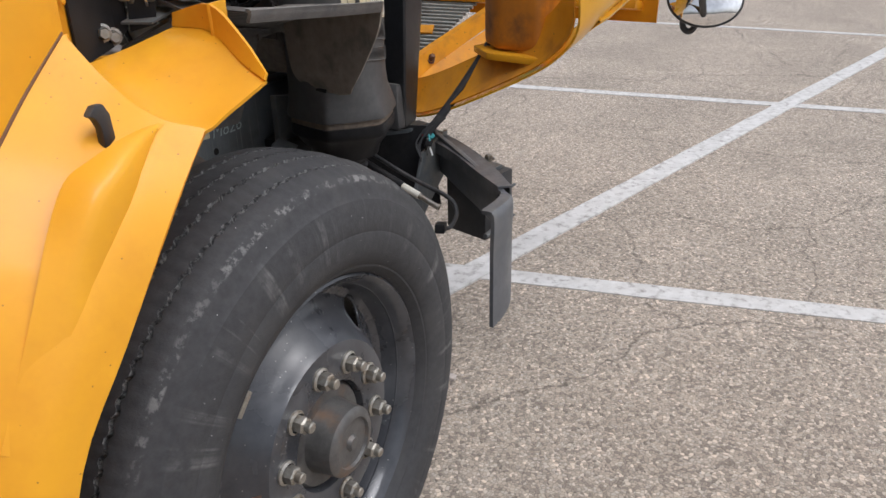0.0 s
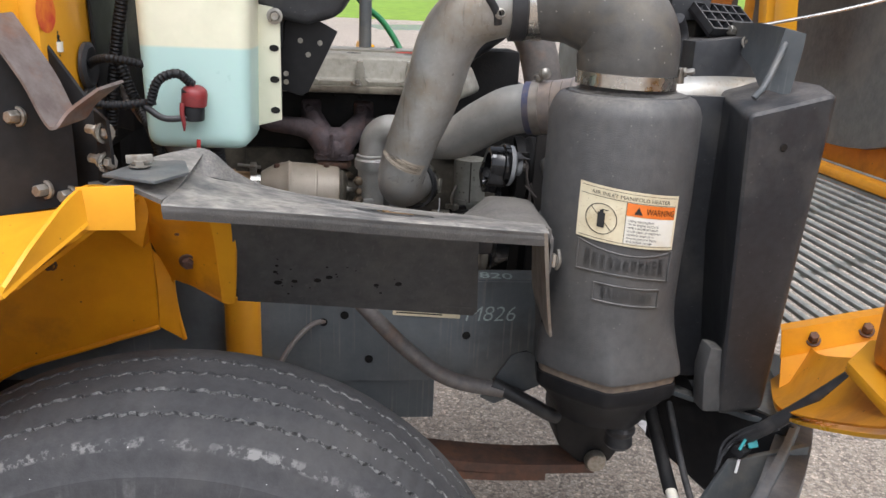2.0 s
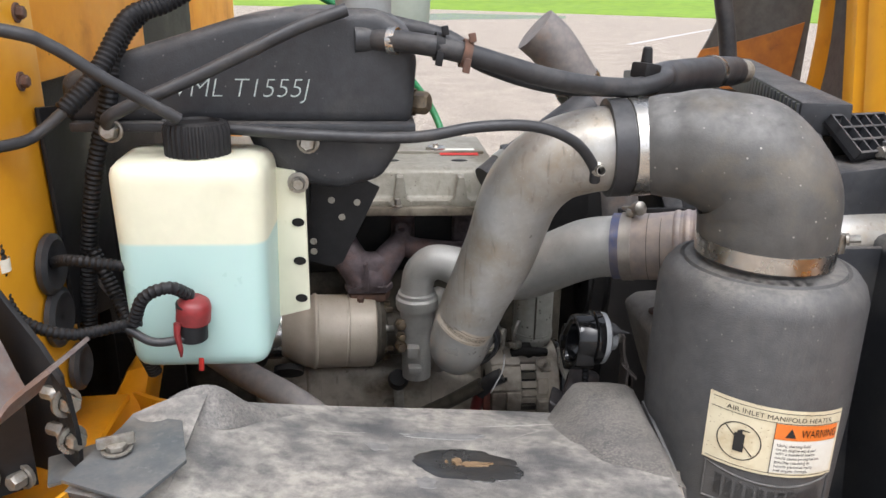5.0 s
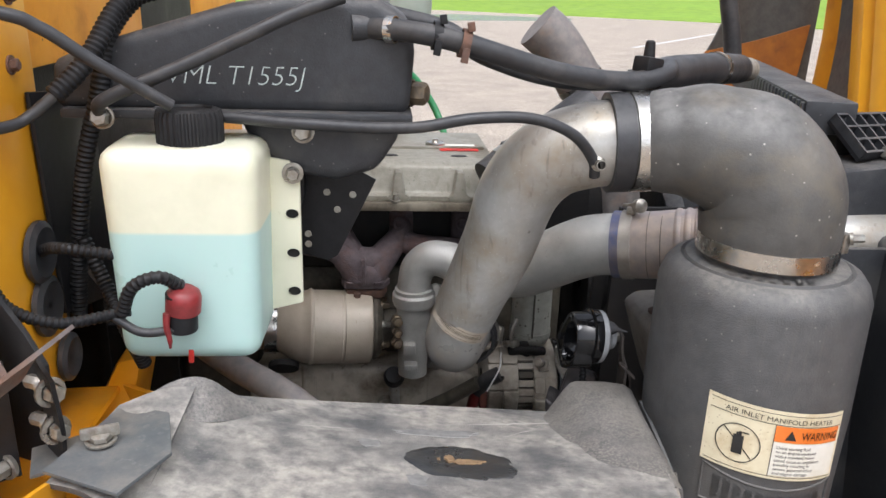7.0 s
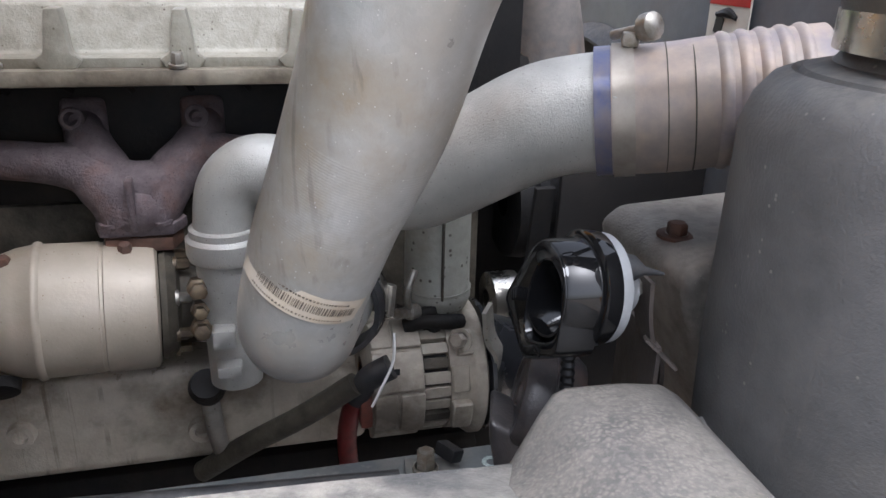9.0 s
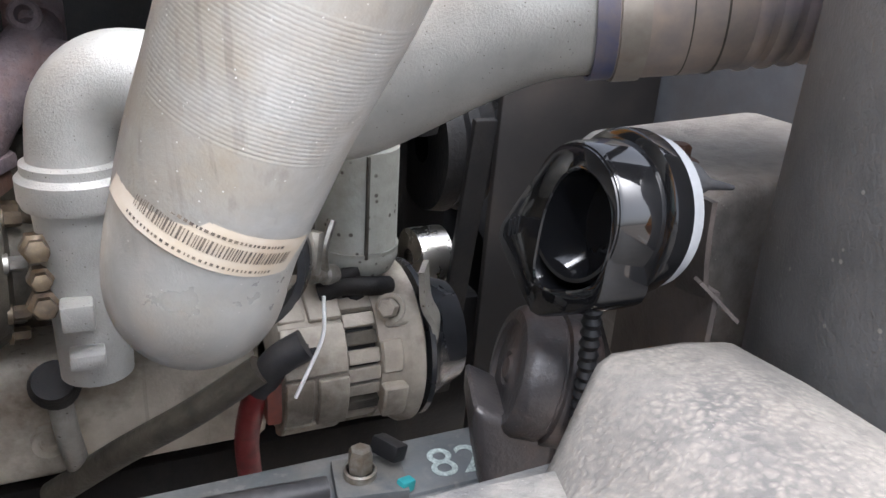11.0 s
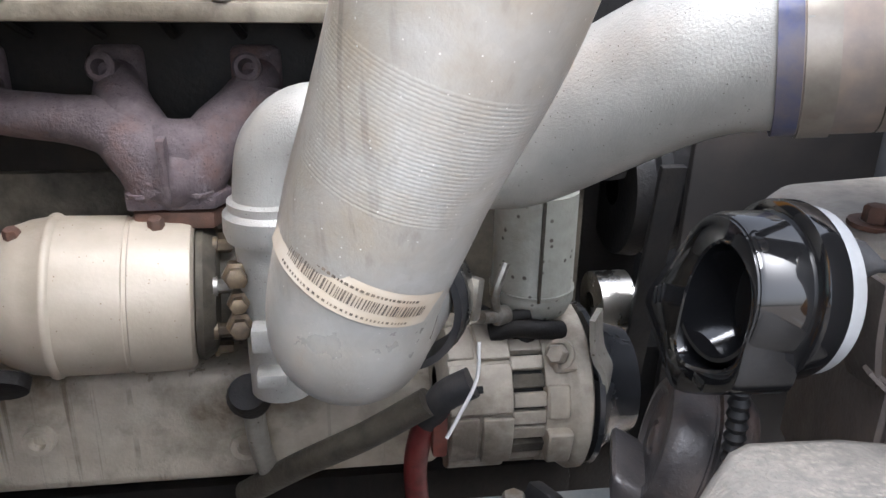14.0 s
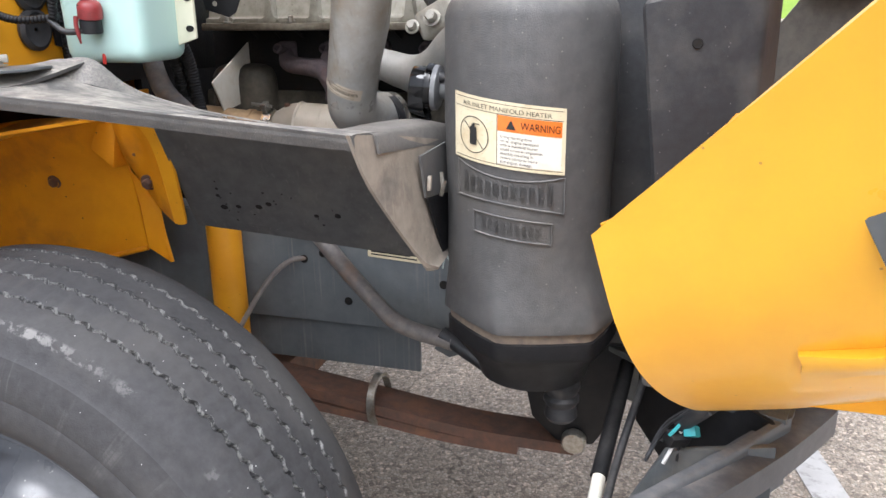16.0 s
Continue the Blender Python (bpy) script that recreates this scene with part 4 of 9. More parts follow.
for k in range(10):
    a = radians(27 + 36 * k - 36)
    p = (HUB.x + 0.1425 * math.sin(a), TY + 0.035, HUB.z + 0.143 * math.cos(a))
    m = along(p, (0, -1, 0), a)
    bm = lathe(B(), [(0.0225, 0), (0.0225, 0.004), (0.018, 0.007)], m, 20)
    lathe(bm, [(0.0165, 0.005), (0.0165, 0.022), (0.0135, 0.025), (0.010, 0.025)], m, 6)
    lathe(bm, [(0.010, 0.02), (0.010, 0.036), (0.008, 0.038), (0, 0.038)], m, 12)
    part("wheel_nut", bm, ZINC, wheel, "greasy zinc-plated wheel nut")
bm = B()
box(bm, (HUB.x - 0.214, TY + 0.036, HUB.z + 0.214), (0.012, 0.012, 0.045), (0, 45, 0), 0.003)
part("balance_weight", bm, ZINC, wheel)

# ---- splash shield ledge ----
shield = thing("splash_shield", (1.2, 1.2, 0.98), "dusty black plastic splash shield ledge with an oval puddle dip", "splash shield")
front = [(0.946, 0.983, 1.260), (1.10, 1.012, 1.243), (1.28, 1.034, 1.224), (1.458, 1.060, 1.206)]
mid = [(0.940, 1.09, 1.262), (1.09, 1.145, 1.227), (1.27, 1.180, 1.197), (1.465, 1.20, 1.188)]
back = [(0.952, 1.20, 1.266), (1.06, 1.285, 1.206), (1.24, 1.327, 1.170), (1.400, 1.345, 1.148)]
ledge_bm = sheet(B(), [
    [Vector(p) + Vector((0, 0.004, -0.022)) for p in front], [Vector(p) + Vector((0, -0.002, -0.006)) for p in front],
    [Vector(p) + Vector((0, 0.010, 0)) for p in front], mid, back], 0.006, 5)
ledge_top = BVHTree.FromBMesh(ledge_bm)
part("ledge", ledge_bm, DUSTY_LEDGE, shield)


def on_ledge(x, y, lift):
    hit = ledge_top.ray_cast(Vector((x, y, 2.0)), Vector((0, 0, -1)))[0]
    return Vector((x, y, hit.z + lift))


part("raised_end", sheet(B(), [
    [(1.352, 1.15, 1.1905), (1.36, 1.255, 1.174), (1.366, 1.31, 1.161), (1.379, 1.341, 1.1496), (1.379, 1.3455, 1.148), (1.3794, 1.348, 1.143), (1.381, 1.35, 1.118)],
    [(1.384, 1.15, 1.1945), (1.387, 1.255, 1.182), (1.393, 1.31, 1.173), (1.4035, 1.356, 1.1746), (1.4035, 1.3605, 1.173), (1.4039, 1.363, 1.168), (1.4035, 1.363, 1.118)],
    [(1.394, 1.15, 1.197), (1.399, 1.255, 1.189), (1.409, 1.312, 1.184), (1.414, 1.3635, 1.1811), (1.414, 1.368, 1.1795), (1.4144, 1.3705, 1.1745), (1.414, 1.371, 1.118)],
    [(1.405, 1.15, 1.1985), (1.412, 1.255, 1.193), (1.423, 1.315, 1.189), (1.424, 1.3675, 1.1821), (1.424, 1.372, 1.1805), (1.4244, 1.3745, 1.1755), (1.424, 1.376, 1.118)],
    [(1.44, 1.13, 1.201), (1.446, 1.255, 1.195), (1.456, 1.32, 1.19), (1.464, 1.368, 1.1806), (1.464, 1.3725, 1.179), (1.4644, 1.375, 1.174), (1.465, 1.377, 1.12)],
    [(1.462, 1.105, 1.202), (1.474, 1.255, 1.191), (1.484, 1.32, 1.184), (1.491, 1.368, 1.1761), (1.491, 1.3725, 1.1745), (1.4914, 1.375, 1.1695), (1.492, 1.377, 1.12)],
    [(1.472, 1.103, 1.198), (1.485, 1.255, 1.185), (1.494, 1.32, 1.177), (1.501, 1.365, 1.1701), (1.501, 1.3695, 1.1685), (1.5014, 1.372, 1.1635), (1.502, 1.374, 1.12)],
    [(1.476, 1.103, 1.175), (1.492, 1.255, 1.16), (1.501, 1.32, 1.15), (1.508, 1.362, 1.1406), (1.508, 1.3665, 1.139), (1.5084, 1.369, 1.134), (1.508, 1.37, 1.11)]], 0.004, 1, False), DUSTY_END, shield, "", 60)
part("end_flange", sheet(B(), [
    [(1.454, 1.053, 1.207), (1.476, 1.15, 1.192), (1.504, 1.365, 1.150)],
    [(1.470, 1.085, 1.13), (1.488, 1.17, 1.115), (1.512, 1.370, 1.09)],
    [(1.505, 1.175, 1.01), (1.508, 1.21, 1.00), (1.515, 1.36, 1.02)],
    [(1.519, 1.216, 0.982), (1.519, 1.24, 0.98), (1.519, 1.33, 0.99)]], 0.005, 4), mat("tan_dusted_plastic", (0.31, 0.268, 0.22), (0.22, 0.195, 0.165), 0.65, 0.0, 30, 0.3, 300, (0.085, 0.080, 0.075), 12, 0.6, 0.12, detail=8.0, scratch=(0.5, (0.33, 0.29, 0.24))), shield, "tan dusty end flange")
part("curled_fin", sheet(B(), [
    [(0.861, 1.038, 1.268), (0.900, 1.02, 1.270), (0.945, 0.990, 1.262)],
    [(0.880, 1.10, 1.278), (0.915, 1.08, 1.274), (0.950, 1.06, 1.262)],
    [(0.892, 1.145, 1.283), (0.930, 1.165, 1.290), (0.960, 1.18, 1.284), (1.04, 1.235, 1.222)][0:3]], 0.006), DUSTY_LEDGE, shield)
part("fin_wall", sheet(B(), [
    [(0.895, 1.150, 1.274), (0.935, 1.178, 1.290), (0.967, 1.195, 1.286), (1.000, 1.215, 1.250), (1.045, 1.242, 1.218)],
    [(0.925, 1.125, 1.262), (0.955, 1.150, 1.258), (0.985, 1.165, 1.250), (1.010, 1.195, 1.236), (1.045, 1.235, 1.216)]], 0.005, smooth_rows=False), DUSTY, shield)
TURN_DIP = radians(5)


def dip_point(u, v, lift):
    c, d = math.cos(TURN_DIP), math.sin(TURN_DIP)
    return on_ledge(1.234 + u * c - v * d, 1.141 + u * d + v * c, lift)


def pool(bm, cu, cv, ru, rv, lift, seed, rough=0.12, n=48):
    """A thin irregular patch lying on the ledge, with a rounded lip."""
    rims = []
    for k in range(n):
        a = 2 * math.pi * k / n
        w = 1 + rough * noise.noise(Vector((math.cos(a) * 1.7, math.sin(a) * 1.7, seed))) + rough * 0.6 * noise.noise(Vector((math.cos(a) * 5, math.sin(a) * 5, seed)))
        rims.append([bm.verts.new(dip_point(cu + ru * w * f * math.cos(a), cv + rv * w * f * math.sin(a), h)) for f, h in ((1.0, 0.0), (0.96, lift), (0.7, lift), (0.35, lift))])
    for k in range(n):
        a, b = rims[k], rims[(k + 1) % n]
        for q0 in range(3):
            bm.faces.new((a[q0], b[q0], b[q0 + 1], a[q0 + 1]))
    bm.faces.new([v[3] for v in rims])
    return bm


bm = pool(B(), 0.002, 0.008, 0.057, 0.042, 0.0008, 4.0, 0.18)
pool(bm, 0.026, -0.016, 0.034, 0.026, 0.0010, 9.0, 0.3)
dip = part("oval_dip", bm, mat("wet_plastic", (0.020, 0.021, 0.023), (0.045, 0.044, 0.042), 0.32, 0.0, 30, 0.2, 100, (0.09, 0.07, 0.05), 18, 0.5, 0.15), shield, "dark wet oval recess with rusty silt")
SILT = mat("wet_silt", (0.30, 0.205, 0.115), (0.20, 0.125, 0.065), 0.5, 0.0, 160, 0.3, 300)
bm = pool(B(), 0.016, 0.004, 0.018, 0.0060, 0.0022, 2.0, 0.4, 28)
pool(bm, -0.004, 0.010, 0.006, 0.0075, 0.0035, 6.0, 0.4, 16)
pool(bm, -0.016, 0.010, 0.0018, 0.003, 0.0025, 7.0, 0.3, 10)
part("silt", bm, SILT, dip, "tan silt streak left in the dip")
DAMP = mat("damp_dust", (0.15, 0.148, 0.145), (0.25, 0.242, 0.23), 0.6, 0.0, 70, 0.2, 200)
for cu, cv, ru, rv, sd in ((-0.046, -0.040, 0.011, 0.012, 3.0), (0.056, 0.002, 0.006, 0.011, 5.0), (-0.088, 0.045, 0.014, 0.009, 8.0), (0.0, 0.086, 0.050, 0.010, 1.0)):
    part("damp_patch", pool(B(), cu, cv, ru, rv, 0.0005, sd, 0.6, 28), DAMP, shield)
SCORE = mat("pale_scored_plastic", (0.46, 0.44, 0.40), (0.36, 0.34, 0.31), 0.7, 0.0, 90)
for a, b, w in (((1.262, 1.262), (1.372, 1.282), 0.0030), ((1.300, 1.225), (1.352, 1.262), 0.0018), ((1.06, 1.20), (1.13, 1.214), 0.0014)):
    bm = B()
    n = 24
    pts = [on_ledge(a[0] + (b[0] - a[0]) * i / n, a[1] + (b[1] - a[1]) * i / n + 0.0025 * noise.noise(Vector((i * 0.35, w * 900, 0))), 0.0009) for i in range(n + 1)]
    rows = [[bm.verts.new(q + Vector((0, k * w * (0.3 + 0.7 * math.sin(math.pi * (i + 0.5) / (n + 1))) * (0.6 + 0.8 * abs(noise.noise(Vector((i * 0.9, 3, w * 700))))), 0))) for i, q in enumerate(pts)] for k in (-0.5, 0.5)]
    for i in range(n):
        bm.faces.new((rows[0][i], rows[0][i + 1], rows[1][i + 1], rows[1][i]))
    part("scratch", bm, SCORE, shield, "pale scratch scored in the plastic")
# vertical skirt under the ledge
part("skirt", sheet(B(), [
    [(0.972, 1.310, 1.178), (1.10, 1.328, 1.166), (1.28, 1.350, 1.146), (1.405, 1.370, 1.130)],
    [(0.960, 1.425, 0.966), (1.10, 1.440, 0.952), (1.28, 1.460, 0.932), (1.428, 1.477, 0.916)],
    [(0.959, 1.432, 0.956), (1.10, 1.446, 0.942), (1.28, 1.466, 0.921), (1.420, 1.483, 0.905)]], 0.006, 4, False), WEATHERED, shield)
part("skirt_top", sheet(B(), [[(0.950, 1.16, 1.238), (1.08, 1.20, 1.200), (1.26, 1.27, 1.170), (1.40, 1.33, 1.142)], [(0.972, 1.310, 1.178), (1.10, 1.328, 1.166), (1.28, 1.350, 1.146), (1.405, 1.370, 1.130)]], 0.005, 4, False), WEATHERED, shield)
part("skirt_ridge", tube(B(), [(0.960, 1.420, 0.972), (1.10, 1.434, 0.958), (1.28, 1.454, 0.939), (1.415, 1.469, 0.923)], 0.004, 8), WEATHERED, shield)
# ---- chassis rail, spring, shock ----
rail = thing("chassis_rail", (0.8, 1.6, 0.70), "dark painted steel chassis rail with bolt holes", "chassis rail")
part("web", box(B(), (0.75, 1.573, 0.825), (2.6, 0.010, 0.235), (0, 0, 0), 0.003), RAIL_PAINT, rail)
part("top_flange", box(B(), (0.75, 1.605, 0.941), (2.6, 0.066, 0.010), (0, 0, 0), 0.003), RAIL_PAINT, rail)
part("bottom_flange", box(B(), (0.75, 1.612, 0.712), (2.6, 0.085, 0.010), (0, 0, 0), 0.003), RAIL_PAINT, rail)
part("lower_plate", box(B(), (1.10, 1.600, 0.655), (0.52, 0.012, 0.11), (0, 0, 0), 0.003), RAIL_PAINT, rail)
# not cut through: dark discs paint the shade inside each hole
for x, z in ((1.423, 0.817), (1.211, 0.761), (1.113, 0.848), (1.158, 0.864), (1.30, 0.90)):
    part("bolt_hole", lathe(B(), [(0, 0.0014), (0.0085, 0.0014), (0.0092, 0.0)], along((x, 1.5672, z), (0, -1, 0)), 20), DARK, rail)
part("rail_sticker", box(B(), (1.334, 1.566, 0.875), (0.146, 0.0012, 0.026), (0, 3.5, 0)), LABEL, rail, "small cream sticker with fine print")
bm = bars(B(), Matrix.Translation((1.268, 1.5651, 0.871)) @ Matrix.Rotation(radians(3.5), 4, 'Y') @ XZ, [(0, 0, 0.10, 0.003), (0, 0.006, 0.085, 0.003), (0.03, 0.012, 0.07, 0.003)])
part("fine_print", bm, INK, rail)
text("chalk_writing", "M826", Matrix.Translation((1.415, 1.5665, 0.852)) @ pose(0, 0, 0, 90, 0, 0), 0.050, CHALK, rail, label="chalk writing", shear=0.2, thin=0.0006)
spring = thing("leaf_spring", (1.3, 1.5, 0.5), "rusty brown front leaf spring", "leaf spring")
part("main_leaf", sheet(B(), [
    [(1.709, 1.46, 0.556), (1.50, 1.46, 0.560), (1.25, 1.46, 0.590), (0.93, 1.46, 0.62), (0.30, 1.46, 0.60)],
    [(1.709, 1.54, 0.556), (1.50, 1.54, 0.560), (1.25, 1.54, 0.590), (0.93, 1.54, 0.62), (0.30, 1.54, 0.60)]], 0.022, smooth_rows=False), RUSTY, spring)
part("second_leaf", sheet(B(), [
    [(1.60, 1.46, 0.535), (1.45, 1.46, 0.540), (1.25, 1.46, 0.563), (0.93, 1.46, 0.59)],
    [(1.60, 1.54, 0.535), (1.45, 1.54, 0.540), (1.25, 1.54, 0.563), (0.93, 1.54, 0.59)]], 0.018, smooth_rows=False), RUSTY, spring)
part("eye_pin", lathe(B(), [(0, -0.10), (0.02, -0.10), (0.02, 0.0), (0.024, 0.002), (0.024, 0.014), (0.020, 0.020), (0, 0.022)], along((1.709, 1.47, 0.564), (0, -1, 0)), 24), ZINC, spring, "greasy spring pin")
part("spring_clip", ring(B(), (1.30, 1.50, 0.575), (1, 0, 0.05), 0.050, 0.016, 0.006, 20), ZINC, spring)
hanger = solo("spring_hanger", xz([(1.612, 0.80), (1.79, 0.80), (1.785, 0.625), (1.745, 0.555), (1.68, 0.548), (1.625, 0.60), (1.612, 0.66)], 1.470, 0.10, None, 0.008), PLASTIC_DULL, "black steel spring hanger plate", "bracket")
shock = thing("shock_absorber", (0.95, 1.52, 0.6), "yellow front shock absorber", "shock absorber")
part("tube", lathe(B(), [(0, 0.58), (0.034, 0.58), (0.036, 0.60), (0.036, 0.922), (0.033, 0.932), (0, 0.934)], Matrix.Translation((0.952, 1.525, 0)), 32), YELLOW, shock)
part("rod_cap", lathe(B(), [(0.026, 0.93), (0.026, 0.95), (0.02, 0.96), (0, 0.96)], Matrix.Translation((0.952, 1.525, 0)), 24), DARK, shock)
axle = solo("front_axle", box(B(), (0.93, 1.9, 0.48), (0.12, 1.7, 0.10), (0, 0, 0), 0.02), RUSTY, "rusty forged front axle beam", "axle")

# ---- air cleaner ----
CX, CY = 1.637, 1.320
can = thing("air_cleaner", (CX, CY, 0.70), "black plastic air cleaner canister with a warning label", "air cleaner")
cm = Matrix.Translation((CX, CY, 0))


def six_sided(rings, seg=72, turn=0.0):
    """A turned body whose rings pass from round to six-sided; rings of (radius, height, share of the six-sided form)."""
    bm = B()
    loops = []
    for r, h, f in rings:
        row = []
        for k in range(seg):
            a = 2 * math.pi * k / seg
            d = (a - turn) % (math.pi / 3) - math.pi / 6
            flat = math.cos(math.pi / 6) / math.cos(d)
            q = r * (1 - f + f * (0.75 * flat + 0.25 * flat ** 3))
            row.append(bm.verts.new((CX + 0.014 * min(max((1.0 - h) / 0.09, 0.0), 1.0) + q * math.sin(a), CY - q * math.cos(a), h)))
        loops.append(row)
    for a, b in zip(loops, loops[1:]):
        for k in range(seg):
            bm.faces.new((a[k], a[(k + 1) % seg], b[(k + 1) % seg], b[k]))
    return bm


TURN = radians(-13)
part("housing", six_sided([(0.076, 1.392, 0), (0.082, 1.384, 0), (0.097, 1.380, 0), (0.099, 1.376, 0), (0.103, 1.3785, 0), (0.113, 1.374, 0), (0.122, 1.362, 0), (0.1275, 1.345, 0), (0.129, 1.20, 0), (0.126, 1.10, 0), (0.1255, 1.03, 0),
                           (0.1265, 1.000, 0.0), (0.130, 0.970, 0.15), (0.139, 0.940, 0.40), (0.146, 0.915, 0.55), (0.148, 0.900, 0.55), (0.147, 0.8965, 0.55), (0.139, 0.896, 0.55)], 96, TURN), CAN_PLASTIC, can)
part("seal_ring", six_sided([(0.138, 0.897, 0.55), (0.139, 0.892, 0.55), (0.139, 0.880, 0.55), (0.136, 0.879, 0.55)], 72, TURN), mat("brown_gasket", (0.20, 0.155, 0.115), (0.13, 0.105, 0.085), 0.8, 0.0, 60), can, "brown dusty seal")
part("base_ring", six_sided([(0.136, 0.880, 0.55), (0.142, 0.878, 0.55), (0.142, 0.856, 0.55), (0.138, 0.848, 0.5), (0.128, 0.843, 0.4), (0.115, 0.826, 0.2), (0.095, 0.806, 0), (0.088, 0.782, 0), (0.05, 0.777, 0), (0.01, 0.776, 0)], 72, TURN), PLASTIC_DULL, can)
for k in range(7):
    a = radians(-48 + 9 * k)
    bm = B()
    vs = [bm.verts.new((CX + r * math.sin(a + d), CY - r * math.cos(a + d), 1.3812 - (r - 0.104) * 0.3)) for r, d in ((0.089, -0.045), (0.089, 0.045), (0.097, 0.045), (0.097, -0.045))]
    bm.faces.new(vs)
    bmesh.ops.solidify(bm, geom=bm.faces[:], thickness=-0.0015)
    part("embossed_bar", bm, CAN_PLASTIC, can)
part("neck", lathe(B(), [(0.070, 1.375), (0.072, 1.400), (0.072, 1.425)], cm, 48), PLASTIC_DULL, can)
part("drain_valve", lathe(B(), [(0.030, 0.80), (0.027, 0.765), (0.031, 0.760), (0.031, 0.752), (0.025, 0.740), (0.030, 0.734), (0.030, 0.728), (0.025, 0.720), (0.028, 0.700), (0.022, 0.692), (0, 0.690)], Matrix.Translation((1.70, 1.32, 0)), 24), RUBBER, can, "rubber dust drain valve")


def on_can(a_mid, z_mid, r, lift=0.0008, lean=0.0):
    """Maps local (x to the right, y up) in metres onto the canister's wall."""
    def f(x, y):
        y2 = y + lean * x
        a = a_mid + x / r
        return Vector((CX + (r + lift) * math.sin(a), CY - (r + lift) * math.cos(a), z_mid + y2))
    return f


def wrapped(bm, f, x0, y0, x1, y1, n=10, t=0.0005):
    a = [[bm.verts.new(f(x0 + (x1 - x0) * i / n, y)) for i in range(n + 1)] for y in (y0, y1)]
    for i in range(n):
        bm.faces.new((a[0][i], a[0][i + 1], a[1][i + 1], a[1][i]))
    return bm


A0, Z0, RL = radians(-6.0), 1.1905, 0.1290
LW, LH = 0.174, 0.092
f0 = on_can(A0, Z0, RL, 0.0008, -0.12)
lab = part("warning_label", wrapped(B(), f0, -LW / 2, -LH / 2, LW / 2, LH / 2), LABEL, can, "cream warning label with orange band")
f1 = on_can(A0, Z0, RL, 0.0014, -0.12)
part("orange_band", wrapped(B(), f1, -0.008, 0.006, LW / 2 - 0.006, 0.027), LABEL_ORANGE, lab)
part("white_panel", wrapped(B(), f1, -0.008, -LH / 2 + 0.006, LW / 2 - 0.006, 0.005), LABEL_WHITE, lab)
f2 = on_can(A0, Z0, RL, 0.002, -0.12)
bm = B()
for x0, y0, x1, y1 in ((-LW / 2 + 0.004, LH / 2 - 0.0048, LW / 2 - 0.004, LH / 2 - 0.004), (-LW / 2 + 0.004, -LH / 2 + 0.004, LW / 2 - 0.004, -LH / 2 + 0.0048),
                       (-LW / 2 + 0.004, 0.0278, LW / 2 - 0.004, 0.0286), (-0.009, -LH / 2 + 0.004, -0.0082, 0.0282)):
    wrapped(bm, f2, x0, y0, x1, y1)
part("border", bm, INK, lab)


def bent_text(body, x, y, size, f, material, name="print", width=None):
    ob = text(name, body, Matrix(), size, material, None)
    me = ob.data
    xs = [v.co.x for v in me.vertices]
    k = width / max(max(xs), 1e-6) if width else 1.0
    for v in me.vertices:
        v.co = f(x + v.co.x * k, y + v.co.y)
    ob.parent = lab
    return ob


bent_text("AIR INLET MANIFOLD HEATER", -0.066, 0.0312, 0.0088, f2, INK, width=0.132)
bent_text("WARNING", 0.024, 0.0110, 0.0150, f2, INK, width=0.054)
for i, row in enumerate(("Using starting fluid", "on an engine equipped", "with a manifold heater", "could cause an explosion,", "possibly resulting in", "severe personal injury", "and engine damage.")):
    bent_text(row, -0.004, -0.0032 - 0.0058 * i, 0.0058, f2, INK)
bm = B()
n = 40
for r0, r1 in ((0.0245, 0.0258),):
    ra = [bm.verts.new(f2(-0.047 + r0 * math.cos(2 * math.pi * k / n), -0.008 + r0 * math.sin(2 * math.pi * k / n))) for k in range(n)]
    rb = [bm.verts.new(f2(-0.047 + r1 * math.cos(2 * math.pi * k / n), -0.008 + r1 * math.sin(2 * math.pi * k / n))) for k in range(n)]
    for k in range(n):
        bm.faces.new((ra[k], ra[(k + 1) % n], rb[(k + 1) % n], rb[k]))
d = 0.0245 * 0.7071
vs = [bm.verts.new(f2(-0.047 + x, -0.008 + y)) for x, y in ((-d, d - 0.001), (-d + 0.001, d), (d, -d + 0.001), (d - 0.001, -d))]
bm.faces.new(vs)
wrapped(bm, f2, -0.053, -0.022, -0.041, 0.003, 3)
wrapped(bm, f2, -0.050, 0.003, -0.044, 0.007, 2)
wrapped(bm, f2, -0.047, 0.007, -0.036, 0.0085, 2)
part("no_spray_can_sign", bm, INK, lab)
bm = B()
vs = [bm.verts.new(f2(x, y)) for x, y in ((0.004, 0.0095), (0.018, 0.0095), (0.011, 0.0225))]
bm.faces.new(vs)
part("warning_triangle", bm, INK, lab)
